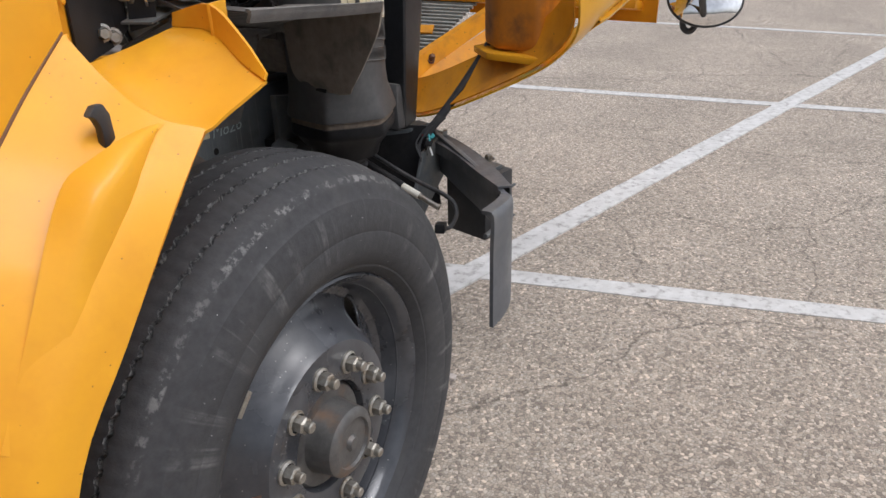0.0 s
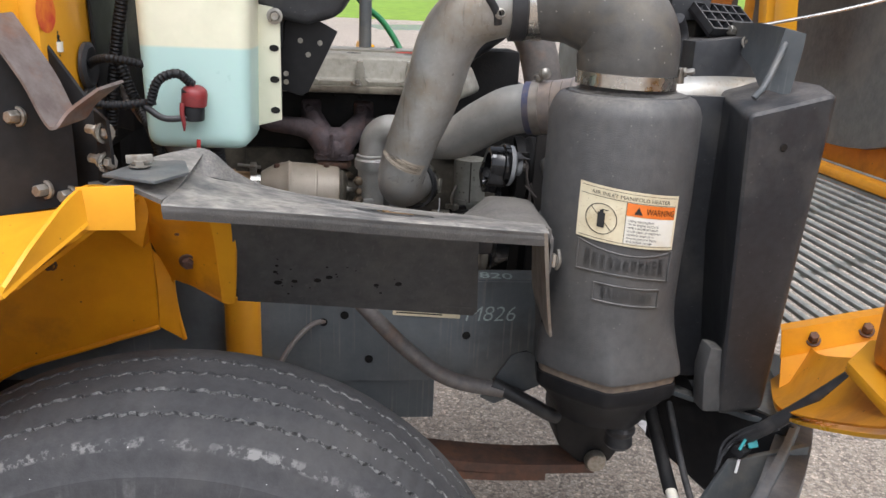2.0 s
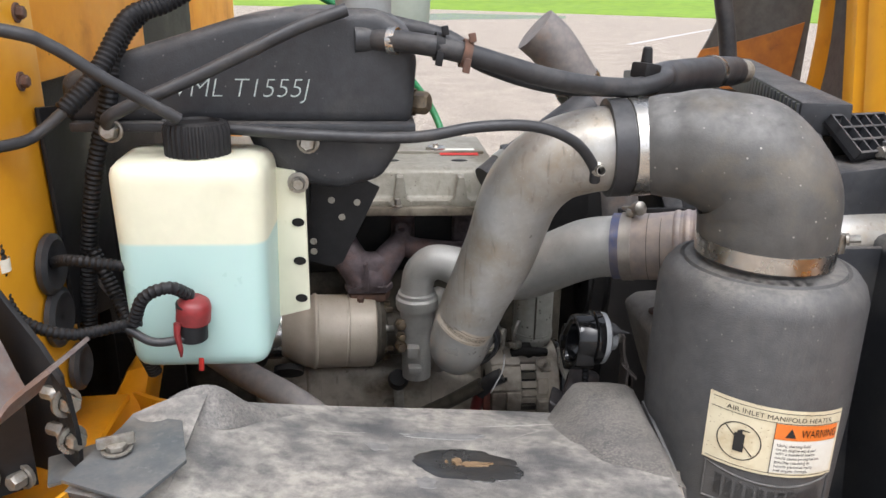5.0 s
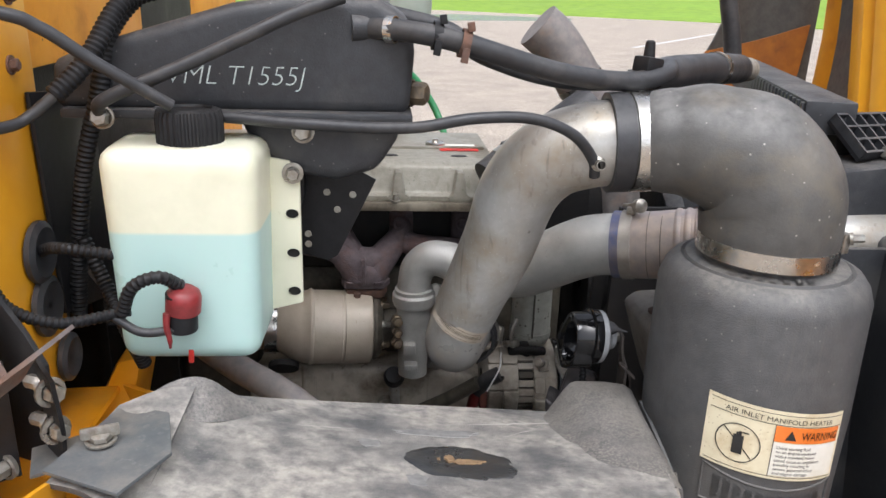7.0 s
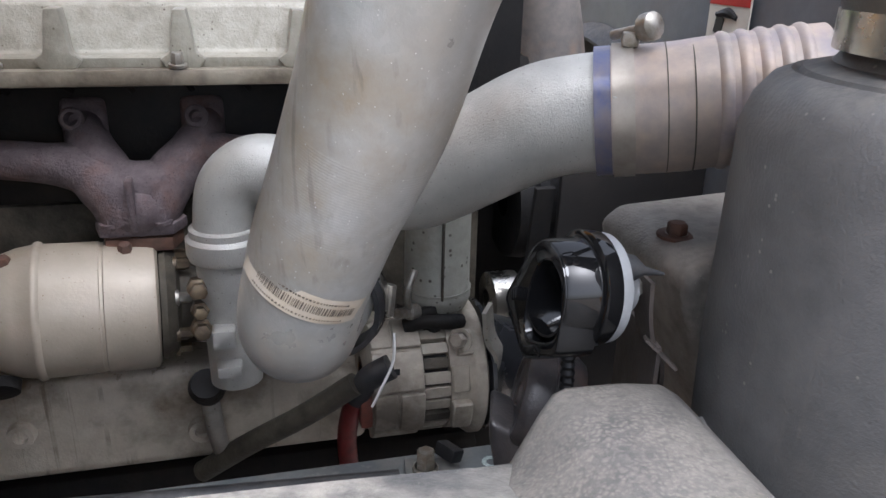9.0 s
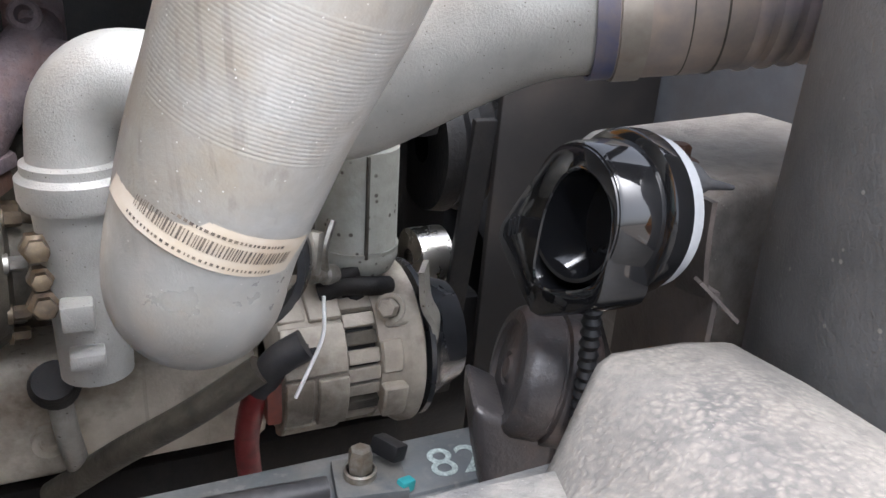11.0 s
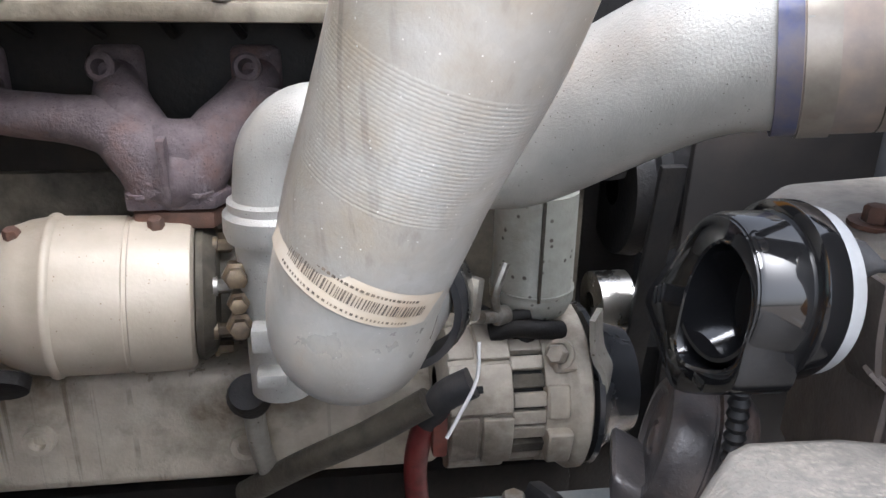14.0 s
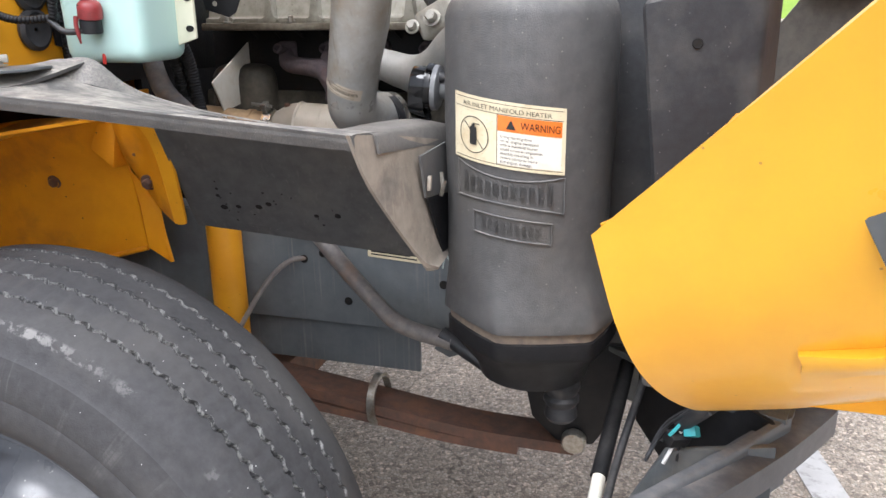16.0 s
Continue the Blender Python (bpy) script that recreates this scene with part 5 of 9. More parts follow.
# moulded badges below the label: a bowed one and a square one, lettering left as plain bars
for zc, ac, w, h, bow, count in ((1.110, -4.5, 0.168, 0.036, 1.0, 11), (1.056, -1.0, 0.117, 0.031, 0.0, 9)):
    def badge_point(x, y, lift, zc=zc, ac=ac, w=w, bow=bow):
        return on_can(radians(ac), zc, 0.1262, lift, -0.12)(x, y + bow * 0.012 * (2 * x / w) ** 2 * (1 if y > 0 else -0.35))
    steps = [-0.5 + i / 10 for i in range(11)]
    loop = [(w * t, -h / 2) for t in steps] + [(w * t, h / 2) for t in steps[::-1]] + [(-w / 2, -h / 2)]
    badge = part("moulded_badge", tube(B(), [badge_point(x, y, 0.0012) for x, y in loop], 0.0016, 6, 1), CAN_PLASTIC, can, "raised moulded badge")
    for k in range(count):
        x0 = -w / 2 + 0.014 + k * (w - 0.026) / count
        bm = wrapped(B(), lambda x, y: badge_point(x, y, 0.0014), x0, -h * 0.26, x0 + (w - 0.026) / count * 0.62, h * 0.26, 2)
        bmesh.ops.solidify(bm, geom=bm.faces[:], thickness=-0.0022)
        part("raised_bar", bm, CAN_PLASTIC, badge)

# ---- rubber elbow and clamps ----
RC = Vector((1.457, 1.370, 1.5148))
RD = Vector((-0.985, 0.05, -0.055)).normalized()
elbow = thing("intake_elbow", (CX - 0.025, 1.31, 1.40), "weathered black rubber intake elbow on the air cleaner", "hose")
part("elbow_body", tube(B(), [(1.630, 1.312, 1.395), (1.629, 1.312, 1.428), (1.624, 1.315, 1.466), (1.598, 1.326, 1.503), (1.552, 1.342, 1.519), (1.510, 1.357, 1.5195), RC - RD * 0.016, RC + RD * 0.02],
                        [0.080, 0.0835, 0.0850, 0.0815, 0.0725, 0.0645, 0.0592, 0.0575], 44, 8), ELBOW_RUBBER, elbow)
bm = ring(B(), (1.630, 1.312, 1.4015), (0.02, 0.0, 1), 0.0818, 0.021, 0.002, 56)
part("lower_clamp", bm, STAINLESS, elbow, "wide stainless band clamp")
bm = B()
box(bm, (1.712, 1.285, 1.412), (0.012, 0.010, 0.026), (0, 0, 20), 0.002)
bolt(bm, (1.718, 1.283, 1.418), (0.8, -0.5, 0.2), 0.005, 0.012)
part("clamp_bolt", bm, ZINC, elbow)
part("upper_clamp", ring(B(), RC - RD * 0.016, RD, 0.0598, 0.026, 0.0022, 56), STAINLESS, elbow, "bright stainless band clamp")
part("rubber_collar", ring(B(), RC + RD * 0.012, RD, 0.0535, 0.024, 0.0085, 56), RUBBER, elbow)

# ---- big intake pipe ----
pipe = thing("intake_pipe", (1.27, 1.54, 1.12), "dull silver aluminised intake pipe with a barcode strip", "pipe")
ppath = [RC + RD * 0.005, (1.412, 1.379, 1.508), (1.368, 1.394, 1.488), (1.337, 1.420, 1.440), (1.316, 1.450, 1.350), (1.288, 1.478, 1.265), (1.272, 1.498, 1.206), (1.268, 1.512, 1.174), (1.276, 1.554, 1.155), (1.296, 1.604, 1.154)]
PIPE_R = [0.0535, 0.0535, 0.0530, 0.0530, 0.0515, 0.0475, 0.0455, 0.0450, 0.0445, 0.0445]
part("pipe_body", tube(B(), ppath, PIPE_R, 56, 8), SILVER, pipe)
pd = (Vector(ppath[6]) - Vector(ppath[5])).normalized()
pc = Vector(ppath[6]) + pd * -0.026
q = along(pc, -pd)


def strip(bm, m, r, a0, a1, h0, h1, n=24):
    lo = [bm.verts.new(m @ Vector((r * math.cos(a0 + (a1 - a0) * i / n), r * math.sin(a0 + (a1 - a0) * i / n), h0))) for i in range(n + 1)]
    hi = [bm.verts.new(m @ Vector((r * math.cos(a0 + (a1 - a0) * i / n), r * math.sin(a0 + (a1 - a0) * i / n), h1))) for i in range(n + 1)]
    for i in range(n):
        bm.faces.new((lo[i], lo[i + 1], hi[i + 1], hi[i]))
    return bm


to_eye = q.inverted().to_3x3() @ Vector((-0.05, -1.0, 0.25))
q = q @ Matrix.Rotation(radians(-10), 4, to_eye)       # the strip was stuck on aslant
af = math.atan2(to_eye.y, to_eye.x)
strip_part = part("barcode_strip", strip(B(), q, 0.0474, af - 1.15, af + 1.0, -0.011, 0.012), LABEL_TAN, pipe, "scuffed tan paper strip with barcode")
bm = B()
rng = random.Random(4)
a = af - 0.75
while a < af + 0.85:
    w = rng.choice((0.008, 0.014, 0.022))
    strip(bm, q, 0.0478, a, a + w, -0.003, 0.004, 2)
    a += w + rng.choice((0.012, 0.018, 0.026))
tagged(part("barcode", bm, WORN_INK, strip_part), kind="stuff")
bm = B()
a = af - 0.8
while a < af + 0.7:
    w = rng.uniform(0.03, 0.08)
    strip(bm, q, 0.0478, a, a + w * 0.5, 0.0066, 0.0082, 2)
    strip(bm, q, 0.0478, a + 0.02, a + 0.02 + w * 0.4, -0.0085, -0.0070, 2)
    a += w * 0.6 + 0.015
tagged(part("fine_print", bm, WORN_INK, strip_part), kind="stuff")
bm = B()                   # fine turned ridges
centre = [Vector(p) for p in spline(ppath, 8)]
k0 = min(range(len(centre)), key=lambda k: (centre[k] - Vector(ppath[6])).length)
up_line = centre[:k0 + 1][::-1]
run = [0.0]
for a, b in zip(up_line, up_line[1:]):
    run.append(run[-1] + (b - a).length)


def on_pipe(h):
    k = max(i for i in range(len(run) - 1) if run[i] <= h)
    return up_line[k].lerp(up_line[k + 1], (h - run[k]) / (run[k + 1] - run[k]))


def pipe_r(h):
    k = max(i for i in range(len(run) - 1) if run[i] <= h)
    at = (k0 - k - (h - run[k]) / (run[k + 1] - run[k])) / (len(centre) - 1) * (len(PIPE_R) - 1)
    k = int(at)
    f = (at - k) ** 2 * (3 - 2 * (at - k))
    return PIPE_R[k] * (1 - f) + PIPE_R[k + 1] * f



grid = []
for i in range(33):
    h0 = 0.072 + 0.0020 * i
    for r, h in ((pipe_r(h0) + 0.00002, h0), (pipe_r(h0) + 0.00013, h0 + 0.0007), (pipe_r(h0) + 0.00013, h0 + 0.0012), (pipe_r(h0) + 0.00002, h0 + 0.0019)):
        m = along(on_pipe(h), on_pipe(h + 0.02) - on_pipe(h - 0.02))
        fade = 0.10 * math.sin(h * 190)
        side = m.inverted().to_3x3() @ Vector((-0.05, -1.0, 0.25))
        a0 = math.atan2(side.y, side.x) - 1.15 + fade
        grid.append([bm.verts.new(m @ Vector((r * math.cos(a), r * math.sin(a), 0))) for a in (a0 + (2.3 - fade) * k / 32 for k in range(33))])
for a, b in zip(grid, grid[1:]):
    for k in range(32):
        bm.faces.new((a[k], a[k + 1], b[k + 1], b[k]))
part("turned_band", bm, SILVER, pipe, "fine lathe-turned ridges", 20)
bm = ring(B(), (1.300, 1.604, 1.146), (0.4, 0.9, 0.0), 0.0450, 0.03, 0.005, 32)
part("inlet_hose", bm, RUBBER, pipe)
part("inlet_clamp", ring(B(), (1.303, 1.610, 1.146), (0.4, 0.9, 0.0), 0.0502, 0.012, 0.0015, 32), STAINLESS, pipe)
bm = B()
box(bm, (1.352, 1.595, 1.146), (0.007, 0.01, 0.030), (0, 8, 40), 0.002)
part("clamp_screw", bm, ZINC, pipe)
part("tie_end", tube(B(), [(1.352, 1.572, 1.125), (1.350, 1.566, 1.10), (1.338, 1.562, 1.075), (1.330, 1.56, 1.06)], 0.0013, 6), WHITE_WIRE, pipe)
bm = B()
lathe(bm, [(0.009, 0), (0.009, 0.010), (0.006, 0.012), (0.006, 0.022), (0.005, 0.022)], along((1.412, 1.332, 1.496), (0, -0.9, 0.1)), 12)
part("nipple", bm, ZINC, pipe)

# ---- charge air pipe ----
CC = Vector((1.530, 1.565, 1.316))
CD = Vector((0.86, -0.42, 0.12)).normalized()
charge = thing("charge_air_pipe", (1.21, 1.70, 1.10), "silver charge air pipe from the turbocharger", "pipe")
cpath = [(1.213, 1.705, 1.150), (1.213, 1.705, 1.195), (1.222, 1.704, 1.228), (1.250, 1.700, 1.244), (1.300, 1.692, 1.232), (1.345, 1.678, 1.226), (1.395, 1.650, 1.240), (1.440, 1.618, 1.275), (1.485, 1.587, 1.305), CC, CC + CD * 0.03]
part("pipe_body", tube(B(), cpath, [0.029, 0.029, 0.030, 0.031, 0.035, 0.040, 0.045, 0.048, 0.049, 0.049, 0.049], 32, 7), CAST_SILVER, charge)
part("outlet_flange", lathe(B(), [(0.029, -0.016), (0.036, -0.016), (0.038, -0.010), (0.038, 0.004), (0.034, 0.008), (0.034, 0.014), (0.029, 0.016)], Matrix.Translation((1.213, 1.705, 1.172)), 36), CAST_SILVER, charge)
part("sleeve", tube(B(), [CC + CD * -0.005, CC + CD * 0.05, CC + CD * 0.09 + Vector((0, 0.004, 0.002)), CC + CD * 0.17 + Vector((0, 0.01, 0.004))], 0.0525, 40, 10), SLEEVE, charge, "brown-grey silicone sleeve with heat stains")
for d in (0.046, 0.066):
    m = along(CC + CD * d, CD)
    part("sleeve_groove", lathe(B(), [(0.0520, -0.0006), (0.0529, -0.0004), (0.0529, 0.0004), (0.0520, 0.0006)], m, 40), OILY, charge)
for d in (0.090, 0.105, 0.120, 0.135, 0.150):
    m = along(CC + CD * d + Vector((0, 0.004 + (d - 0.09) * 0.075, 0.002 + (d - 0.09) * 0.025)), CD)
    part("sleeve_rib", lathe(B(), [(0.0518, -0.0058), (0.0535, -0.0040), (0.0548, -0.0012), (0.0548, 0.0012), (0.0535, 0.0040), (0.0518, 0.0058)], m, 40), SLEEVE, charge)
part("blue_band", ring(B(), CC + CD * -0.003, CD, 0.0505, 0.013, 0.0024, 40), BLUE_BAND, charge)
part("sleeve_clamp", ring(B(), CC + CD * 0.013, CD, 0.0515, 0.017, 0.0030, 40), SATIN_BAND, charge, "dull steel T-bolt clamp")
part("seam_tab", box(B(), CC + CD * -0.012 + Vector((-0.006, -0.049, 0.006)), (0.004, 0.004, 0.034), (8, 0, -20), 0.001), CAST_SILVER, charge)
bm = B()
cb = CC + CD * 0.013 + Vector((-0.004, -0.006, 0.058))
box(bm, cb, (0.014, 0.020, 0.012), (0, 0, -25), 0.004)
lathe(bm, [(0.004, -0.02), (0.004, 0.014), (0.011, 0.014), (0.011, 0.024), (0.008, 0.026), (0, 0.027)], along(cb + Vector((0, 0, 0.006)), (0.30, -0.9, 0.25)), 12)
part("t_bolt", bm, ZINC, charge)
part("cooler_pipe", tube(B(), [(1.70, 1.48, 1.345), (1.78, 1.46, 1.356), (1.86, 1.455, 1.360), (1.95, 1.46, 1.36)], 0.042, 28), SILVER, charge)

# ---- washer tank ----
tank = thing("washer_tank", (0.95, 1.30, 1.28), "milky plastic washer tank half full of pale blue fluid", "fluid tank")
TM = Matrix.Translation((0.943, 1.318, 1.276)) @ Matrix.Rotation(radians(2), 4, 'Z')
bm = prism(B(), [(-0.091, -0.064), (0.077, -0.072), (0.084, 0.055), (-0.091, 0.055)], 0.246, TM, 0.0)
for v in bm.verts:      # a little narrower at the bottom, sloped shoulder to the front
    k = (v.co.z - 1.276) / 0.246
    v.co.x = 0.945 + (v.co.x - 0.945) * (0.93 + 0.07 * k)
bm.normal_update()
soften(bm, 0.027, 5)
part("tank_body", bm, TANK, tank)
part("filler_neck", lathe(B(), [(0.030, 1.505), (0.030, 1.530), (0.026, 1.530)], Matrix.Translation((0.945, 1.300, 0)), 32), TANK, tank)
bm = lathe(B(), [(0.036, 1.522), (0.0365, 1.550), (0.034, 1.557), (0.026, 1.559), (0.024, 1.556), (0, 1.556)], Matrix.Translation((0.945, 1.300, 0)), 120)
for v in bm.verts:         # fluted grip: the wall is pressed in between the ribs
    d = Vector((v.co.x - 0.945, v.co.y - 1.300))
    if d.length > 0.0335:
        k = round((math.atan2(d.y, d.x) % (2 * math.pi)) / (2 * math.pi) * 120)
        if k % 4 in (0, 1):
            v.co.x, v.co.y = 0.945 + d.x * 0.94, 1.300 + d.y * 0.94
part("cap", bm, PLASTIC_DULL, tank, "ribbed black screw cap")
part("mounting_flange", prism(B(), [(0, 0), (0.042, 0.012), (0.042, 0.175), (0.030, 0.192), (0, 0.196)], 0.006, Matrix.Translation((1.016, 1.345, 1.300)) @ Matrix.Rotation(radians(-6), 4, 'Z') @ XZ, 0.002), MILKY, tank, "milky bolted flange")
# slots are dark ovals on the flange, shade given by colour
for z in (1.328, 1.378, 1.428):
    part("flange_slot", lathe(B(), [(0.0, -0.001), (0.0062, -0.001), (0.0068, 0.0008), (0.0062, 0.0012)], along((1.048, 1.3405, z), (-0.1, -1, 0)), 16, 1.15, 0.8), DARK, tank)
part("flange_bolt", bolt(B(), (1.050, 1.340, 1.478), (0.1, -1, 0), 0.008, 0.010, 1.6), ZINC, tank)
bm = lathe(B(), [(0, 0), (0.017, 0.0), (0.017, 0.020), (0.0155, 0.022), (0.0155, 0.030), (0.017, 0.032), (0.017, 0.044), (0.012, 0.048), (0, 0.048)], along((0.936, 1.236, 1.326), (0.08, -0.12, 1)), 24)
pump = part("washer_pump", bm, PLASTIC_DULL, tank, "washer pump with red collar")
part("red_collar", lathe(B(), [(0.0172, 0.022), (0.0190, 0.023), (0.0190, 0.040), (0.0170, 0.046), (0.012, 0.050), (0, 0.051)], along((0.936, 1.236, 1.326), (0.14, -0.12, 1)), 24), RED, pump)
part("red_drip", tube(B(), [(0.926, 1.2165, 1.352), (0.925, 1.2150, 1.338), (0.927, 1.2155, 1.322), (0.926, 1.2190, 1.310)], [0.004, 0.0035, 0.003, 0.0015], 8), RED, pump, "run of red paint")
part("sealant_streak", box(B(), (0.940, 1.2525, 1.300), (0.006, 0.003, 0.05), (0, 4, 0), 0.001), RED_PAINT, tank, "streak of red marking paint")


def hose(name, pts, r, material=RUBBER, label="black rubber hose in the engine bay", ribs=0.0, category="hose", group="", seg=12):
    return solo(name, tube(B(), pts, r, seg, 8, True, ribs), material, label, category, group)


CONDUIT = dict(material=PLASTIC_DULL, label="black corrugated wiring conduit", ribs=0.0014, category="conduit", group="wiring conduits")
hose("washer_hose", [(0.60, 1.14, 1.70), (0.792, 1.20, 1.660), (0.832, 1.22, 1.644), (0.874, 1.24, 1.610), (0.935, 1.27, 1.565)], 0.0066)
hose("overflow_hose", [(1.113, 1.32, 1.678), (1.061, 1.31, 1.659), (1.006, 1.30, 1.633), (0.94, 1.29, 1.602), (0.865, 1.28, 1.569), (0.85, 1.30, 1.55)], 0.0074)
hose("wiring_conduit", [(0.960, 1.40, 1.72), (0.922, 1.38, 1.690), (0.880, 1.36, 1.667), (0.853, 1.34, 1.625), (0.842, 1.33, 1.570), (0.817, 1.33, 1.486), (0.796, 1.34, 1.387), (0.775, 1.36, 1.275)], 0.0105, **CONDUIT)
hose("wiring_conduit", [(0.94, 1.39, 1.70), (0.905, 1.37, 1.679), (0.872, 1.34, 1.664), (0.844, 1.30, 1.607), (0.815, 1.275, 1.572)], 0.011, **CONDUIT)
hose("wire_tail", [(0.815, 1.275, 1.572), (0.796, 1.26, 1.554), (0.783, 1.24, 1.546), (0.76, 1.18, 1.548)], 0.006, label="black taped wire end", category="wire")
hose("wiring_conduit", [(0.752, 1.20, 1.47), (0.761, 1.20, 1.436), (0.758, 1.20, 1.400), (0.773, 1.20, 1.365), (0.819, 1.20, 1.348), (0.868, 1.22, 1.349), (0.885, 1.222, 1.353)], 0.0070, **CONDUIT)
hose("wiring_conduit", [(0.770, 1.293, 1.394), (0.79, 1.275, 1.405), (0.819, 1.26, 1.409), (0.880, 1.265, 1.398)], 0.007, **CONDUIT)
hose("wiring_conduit", [(0.938, 1.232, 1.378), (0.922, 1.212, 1.395), (0.895, 1.21, 1.384), (0.879, 1.22, 1.350)], 0.0075, **CONDUIT)
hose("pump_wire", [(0.936, 1.225, 1.330), (0.898, 1.22, 1.328), (0.870, 1.22, 1.346)], 0.005, label="thin black washer pump wire", category="wire")
hose("wiring_conduit", [(0.805, 1.33, 1.40), (0.83, 1.32, 1.34), (0.862, 1.28, 1.30), (0.87, 1.30, 1.25)], 0.009, **CONDUIT)
hose("vent_tube", [(0.838, 1.345, 1.56), (0.80, 1.35, 1.45), (0.79, 1.36, 1.37), (0.83, 1.36, 1.30)], 0.006, material=HEATED, label="grey plastic vent tube", category="tube")
part("white_collar", lathe(B(), [(0.0098, -0.007), (0.0098, 0.007)], along((0.7605, 1.2, 1.428), (0.02, 0, 1)), 16), LABEL_WHITE, bpy.data.objects["wiring_conduit.002"])
hose("breather_hose", [(0.90, 1.335, 1.548), (0.99, 1.315, 1.546), (1.068, 1.30, 1.543), (1.182, 1.29, 1.542), (1.258, 1.29, 1.554), (1.325, 1.30, 1.553), (1.375, 1.31, 1.534), (1.405, 1.325, 1.502), (1.411, 1.332, 1.480)], 0.0066)
hose("coolant_hose", [(1.135, 1.345, 1.645), (1.18, 1.32, 1.644), (1.241, 1.31, 1.634), (1.359, 1.34, 1.601), (1.456, 1.38, 1.588), (1.513, 1.41, 1.595), (1.53, 1.45, 1.60)], 0.0122)
hose("coolant_hose", [(1.10, 1.52, 1.67), (1.165, 1.50, 1.655), (1.241, 1.50, 1.637), (1.29, 1.47, 1.606), (1.39, 1.46, 1.580), (1.521, 1.50, 1.575)], 0.012)
part("hose_clamp", ring(B(), (1.165, 1.330, 1.6445), (0.9, -0.4, 0), 0.0135, 0.010, 0.0016, 24), STAINLESS, bpy.data.objects["coolant_hose"])
upper = solo("radiator_hose", tube(B(), [(1.50, 1.43, 1.590), (1.56, 1.50, 1.588), (1.663, 1.61, 1.584), (1.75, 1.72, 1.575)], [0.020, 0.024, 0.024, 0.024], 20), RUBBER, "black upper radiator hose with clamp", "hose")
part("hose_clamp", ring(B(), (1.663, 1.61, 1.584), (0.65, 0.7, -0.05), 0.0243, 0.014, 0.0018, 28), STAINLESS, upper)
part("radiator_neck", tube(B(), [(1.735, 1.705, 1.576), (1.80, 1.79, 1.568)], 0.021, 20), ALU, upper)
bm = B()
box(bm, (1.487, 1.405, 1.606), (0.030, 0.026, 0.020), (0, 8, 30), 0.004)
lathe(bm, [(0.008, 0), (0.006, 0.022), (0.004, 0.024), (0, 0.024)], Matrix.Translation((1.487, 1.405, 1.612)), 12)
solo("hose_standoff", bm, PLASTIC_DULL, "black plastic hose standoff clip", "clip")
for p, d in (((1.245, 1.309, 1.633), (0.9, 0.05, -0.2)), ((1.215, 1.314, 1.640), (0.9, 0.05, -0.1))):
    bm = ring(B(), p, d, 0.014, 0.010, 0.002, 20)
    box(bm, (p[0], p[1] - 0.014, p[2] - 0.012), (0.008, 0.006, 0.016), (0, 10, 0), 0.001)
    box(bm, (p[0] + 0.006, p[1] - 0.010, p[2] + 0.018), (0.008, 0.006, 0.010), (0, -10, 0), 0.001)
    solo("spring_clamp", bm, RUSTY if p[0] > 1.23 else PLASTIC_DULL, "spring hose clamp with two lugs", "clamp", "spring clamps")

# ---- coolant surge tank ----
surge = thing("surge_tank", (1.0, 1.42, 1.46), "black plastic coolant surge tank with chalk writing", "coolant tank")
part("upper_half", xz([(0.79, 1.548), (0.79, 1.602), (0.86, 1.628), (0.99, 1.668), (1.05, 1.678), (1.150, 1.678), (1.186, 1.655), (1.192, 1.62), (1.186, 1.548)], 1.335, 0.19, None, 0.016, 3), PLASTIC, surge)
part("lower_half", xz([(0.985, 1.548), (1.182, 1.548), (1.172, 1.515), (1.150, 1.480), (1.10, 1.466), (1.04, 1.476), (1.00, 1.515)], 1.345, 0.17, None, 0.016, 3), PLASTIC, surge)
part("seam_flange", xz([(0.80, 1.541), (1.190, 1.541), (1.190, 1.552), (0.80, 1.552)], 1.322, 0.215, None, 0.003), PLASTIC, surge)
bm = lathe(B(), [(0.034, 1.672), (0.034, 1.690), (0.030, 1.692)], Matrix.Translation((1.130, 1.42, 0)), 28)
lathe(bm, [(0.037, 1.690), (0.037, 1.708), (0.030, 1.714), (0, 1.714)], Matrix.Translation((1.130, 1.42, 0)), 8)
part("pressure_cap", bm, mat("grey_cap", (0.28, 0.29, 0.28), None, 0.5), surge, "grey octagonal pressure cap")
part("level_plug", bolt(B(), (1.186, 1.372, 1.570), (0.9, -0.4, 0), 0.014, 0.018, 1.2), BRASS, surge, "yellow level sensor plug")
part("bracket_plate", xz([(1.025, 1.52), (1.148, 1.455), (1.098, 1.352), (1.085, 1.345), (1.040, 1.358), (1.030, 1.40)], 1.405, 0.004, None, 0.001), PLASTIC_DULL, surge, "black steel support plate with holes")
for x, z in ((1.118, 1.435), (1.085, 1.438), (1.098, 1.415), (1.060, 1.382), (1.060, 1.368)):
    part("plate_hole", lathe(B(), [(0, 0.0008), (0.0042, 0.0008), (0.0046, 0)], along((x, 1.4045, z), (0, -1, 0)), 14), ALU, surge)
part("upright_bracket", xz([(1.028, 1.54), (1.060, 1.54), (1.060, 1.44), (1.040, 1.39), (1.028, 1.40)], 1.372, 0.03, None, 0.003), PLASTIC_DULL, surge)
for x, y, z in ((1.066, 1.318, 1.531), (0.852, 1.305, 1.546)):
    part("flange_nut", bolt(B(), (x, y, z), (0, -1, 0.1), 0.010, 0.012, 1.3), ZINC, surge)
text("chalk_writing", "VML T1555J", pose(0.912, 1.3338, 1.580, 90, 0, 0), 0.031, CHALK, surge, label="pale chalk writing", shear=0.25, thin=0.0007).data.transform(Matrix())
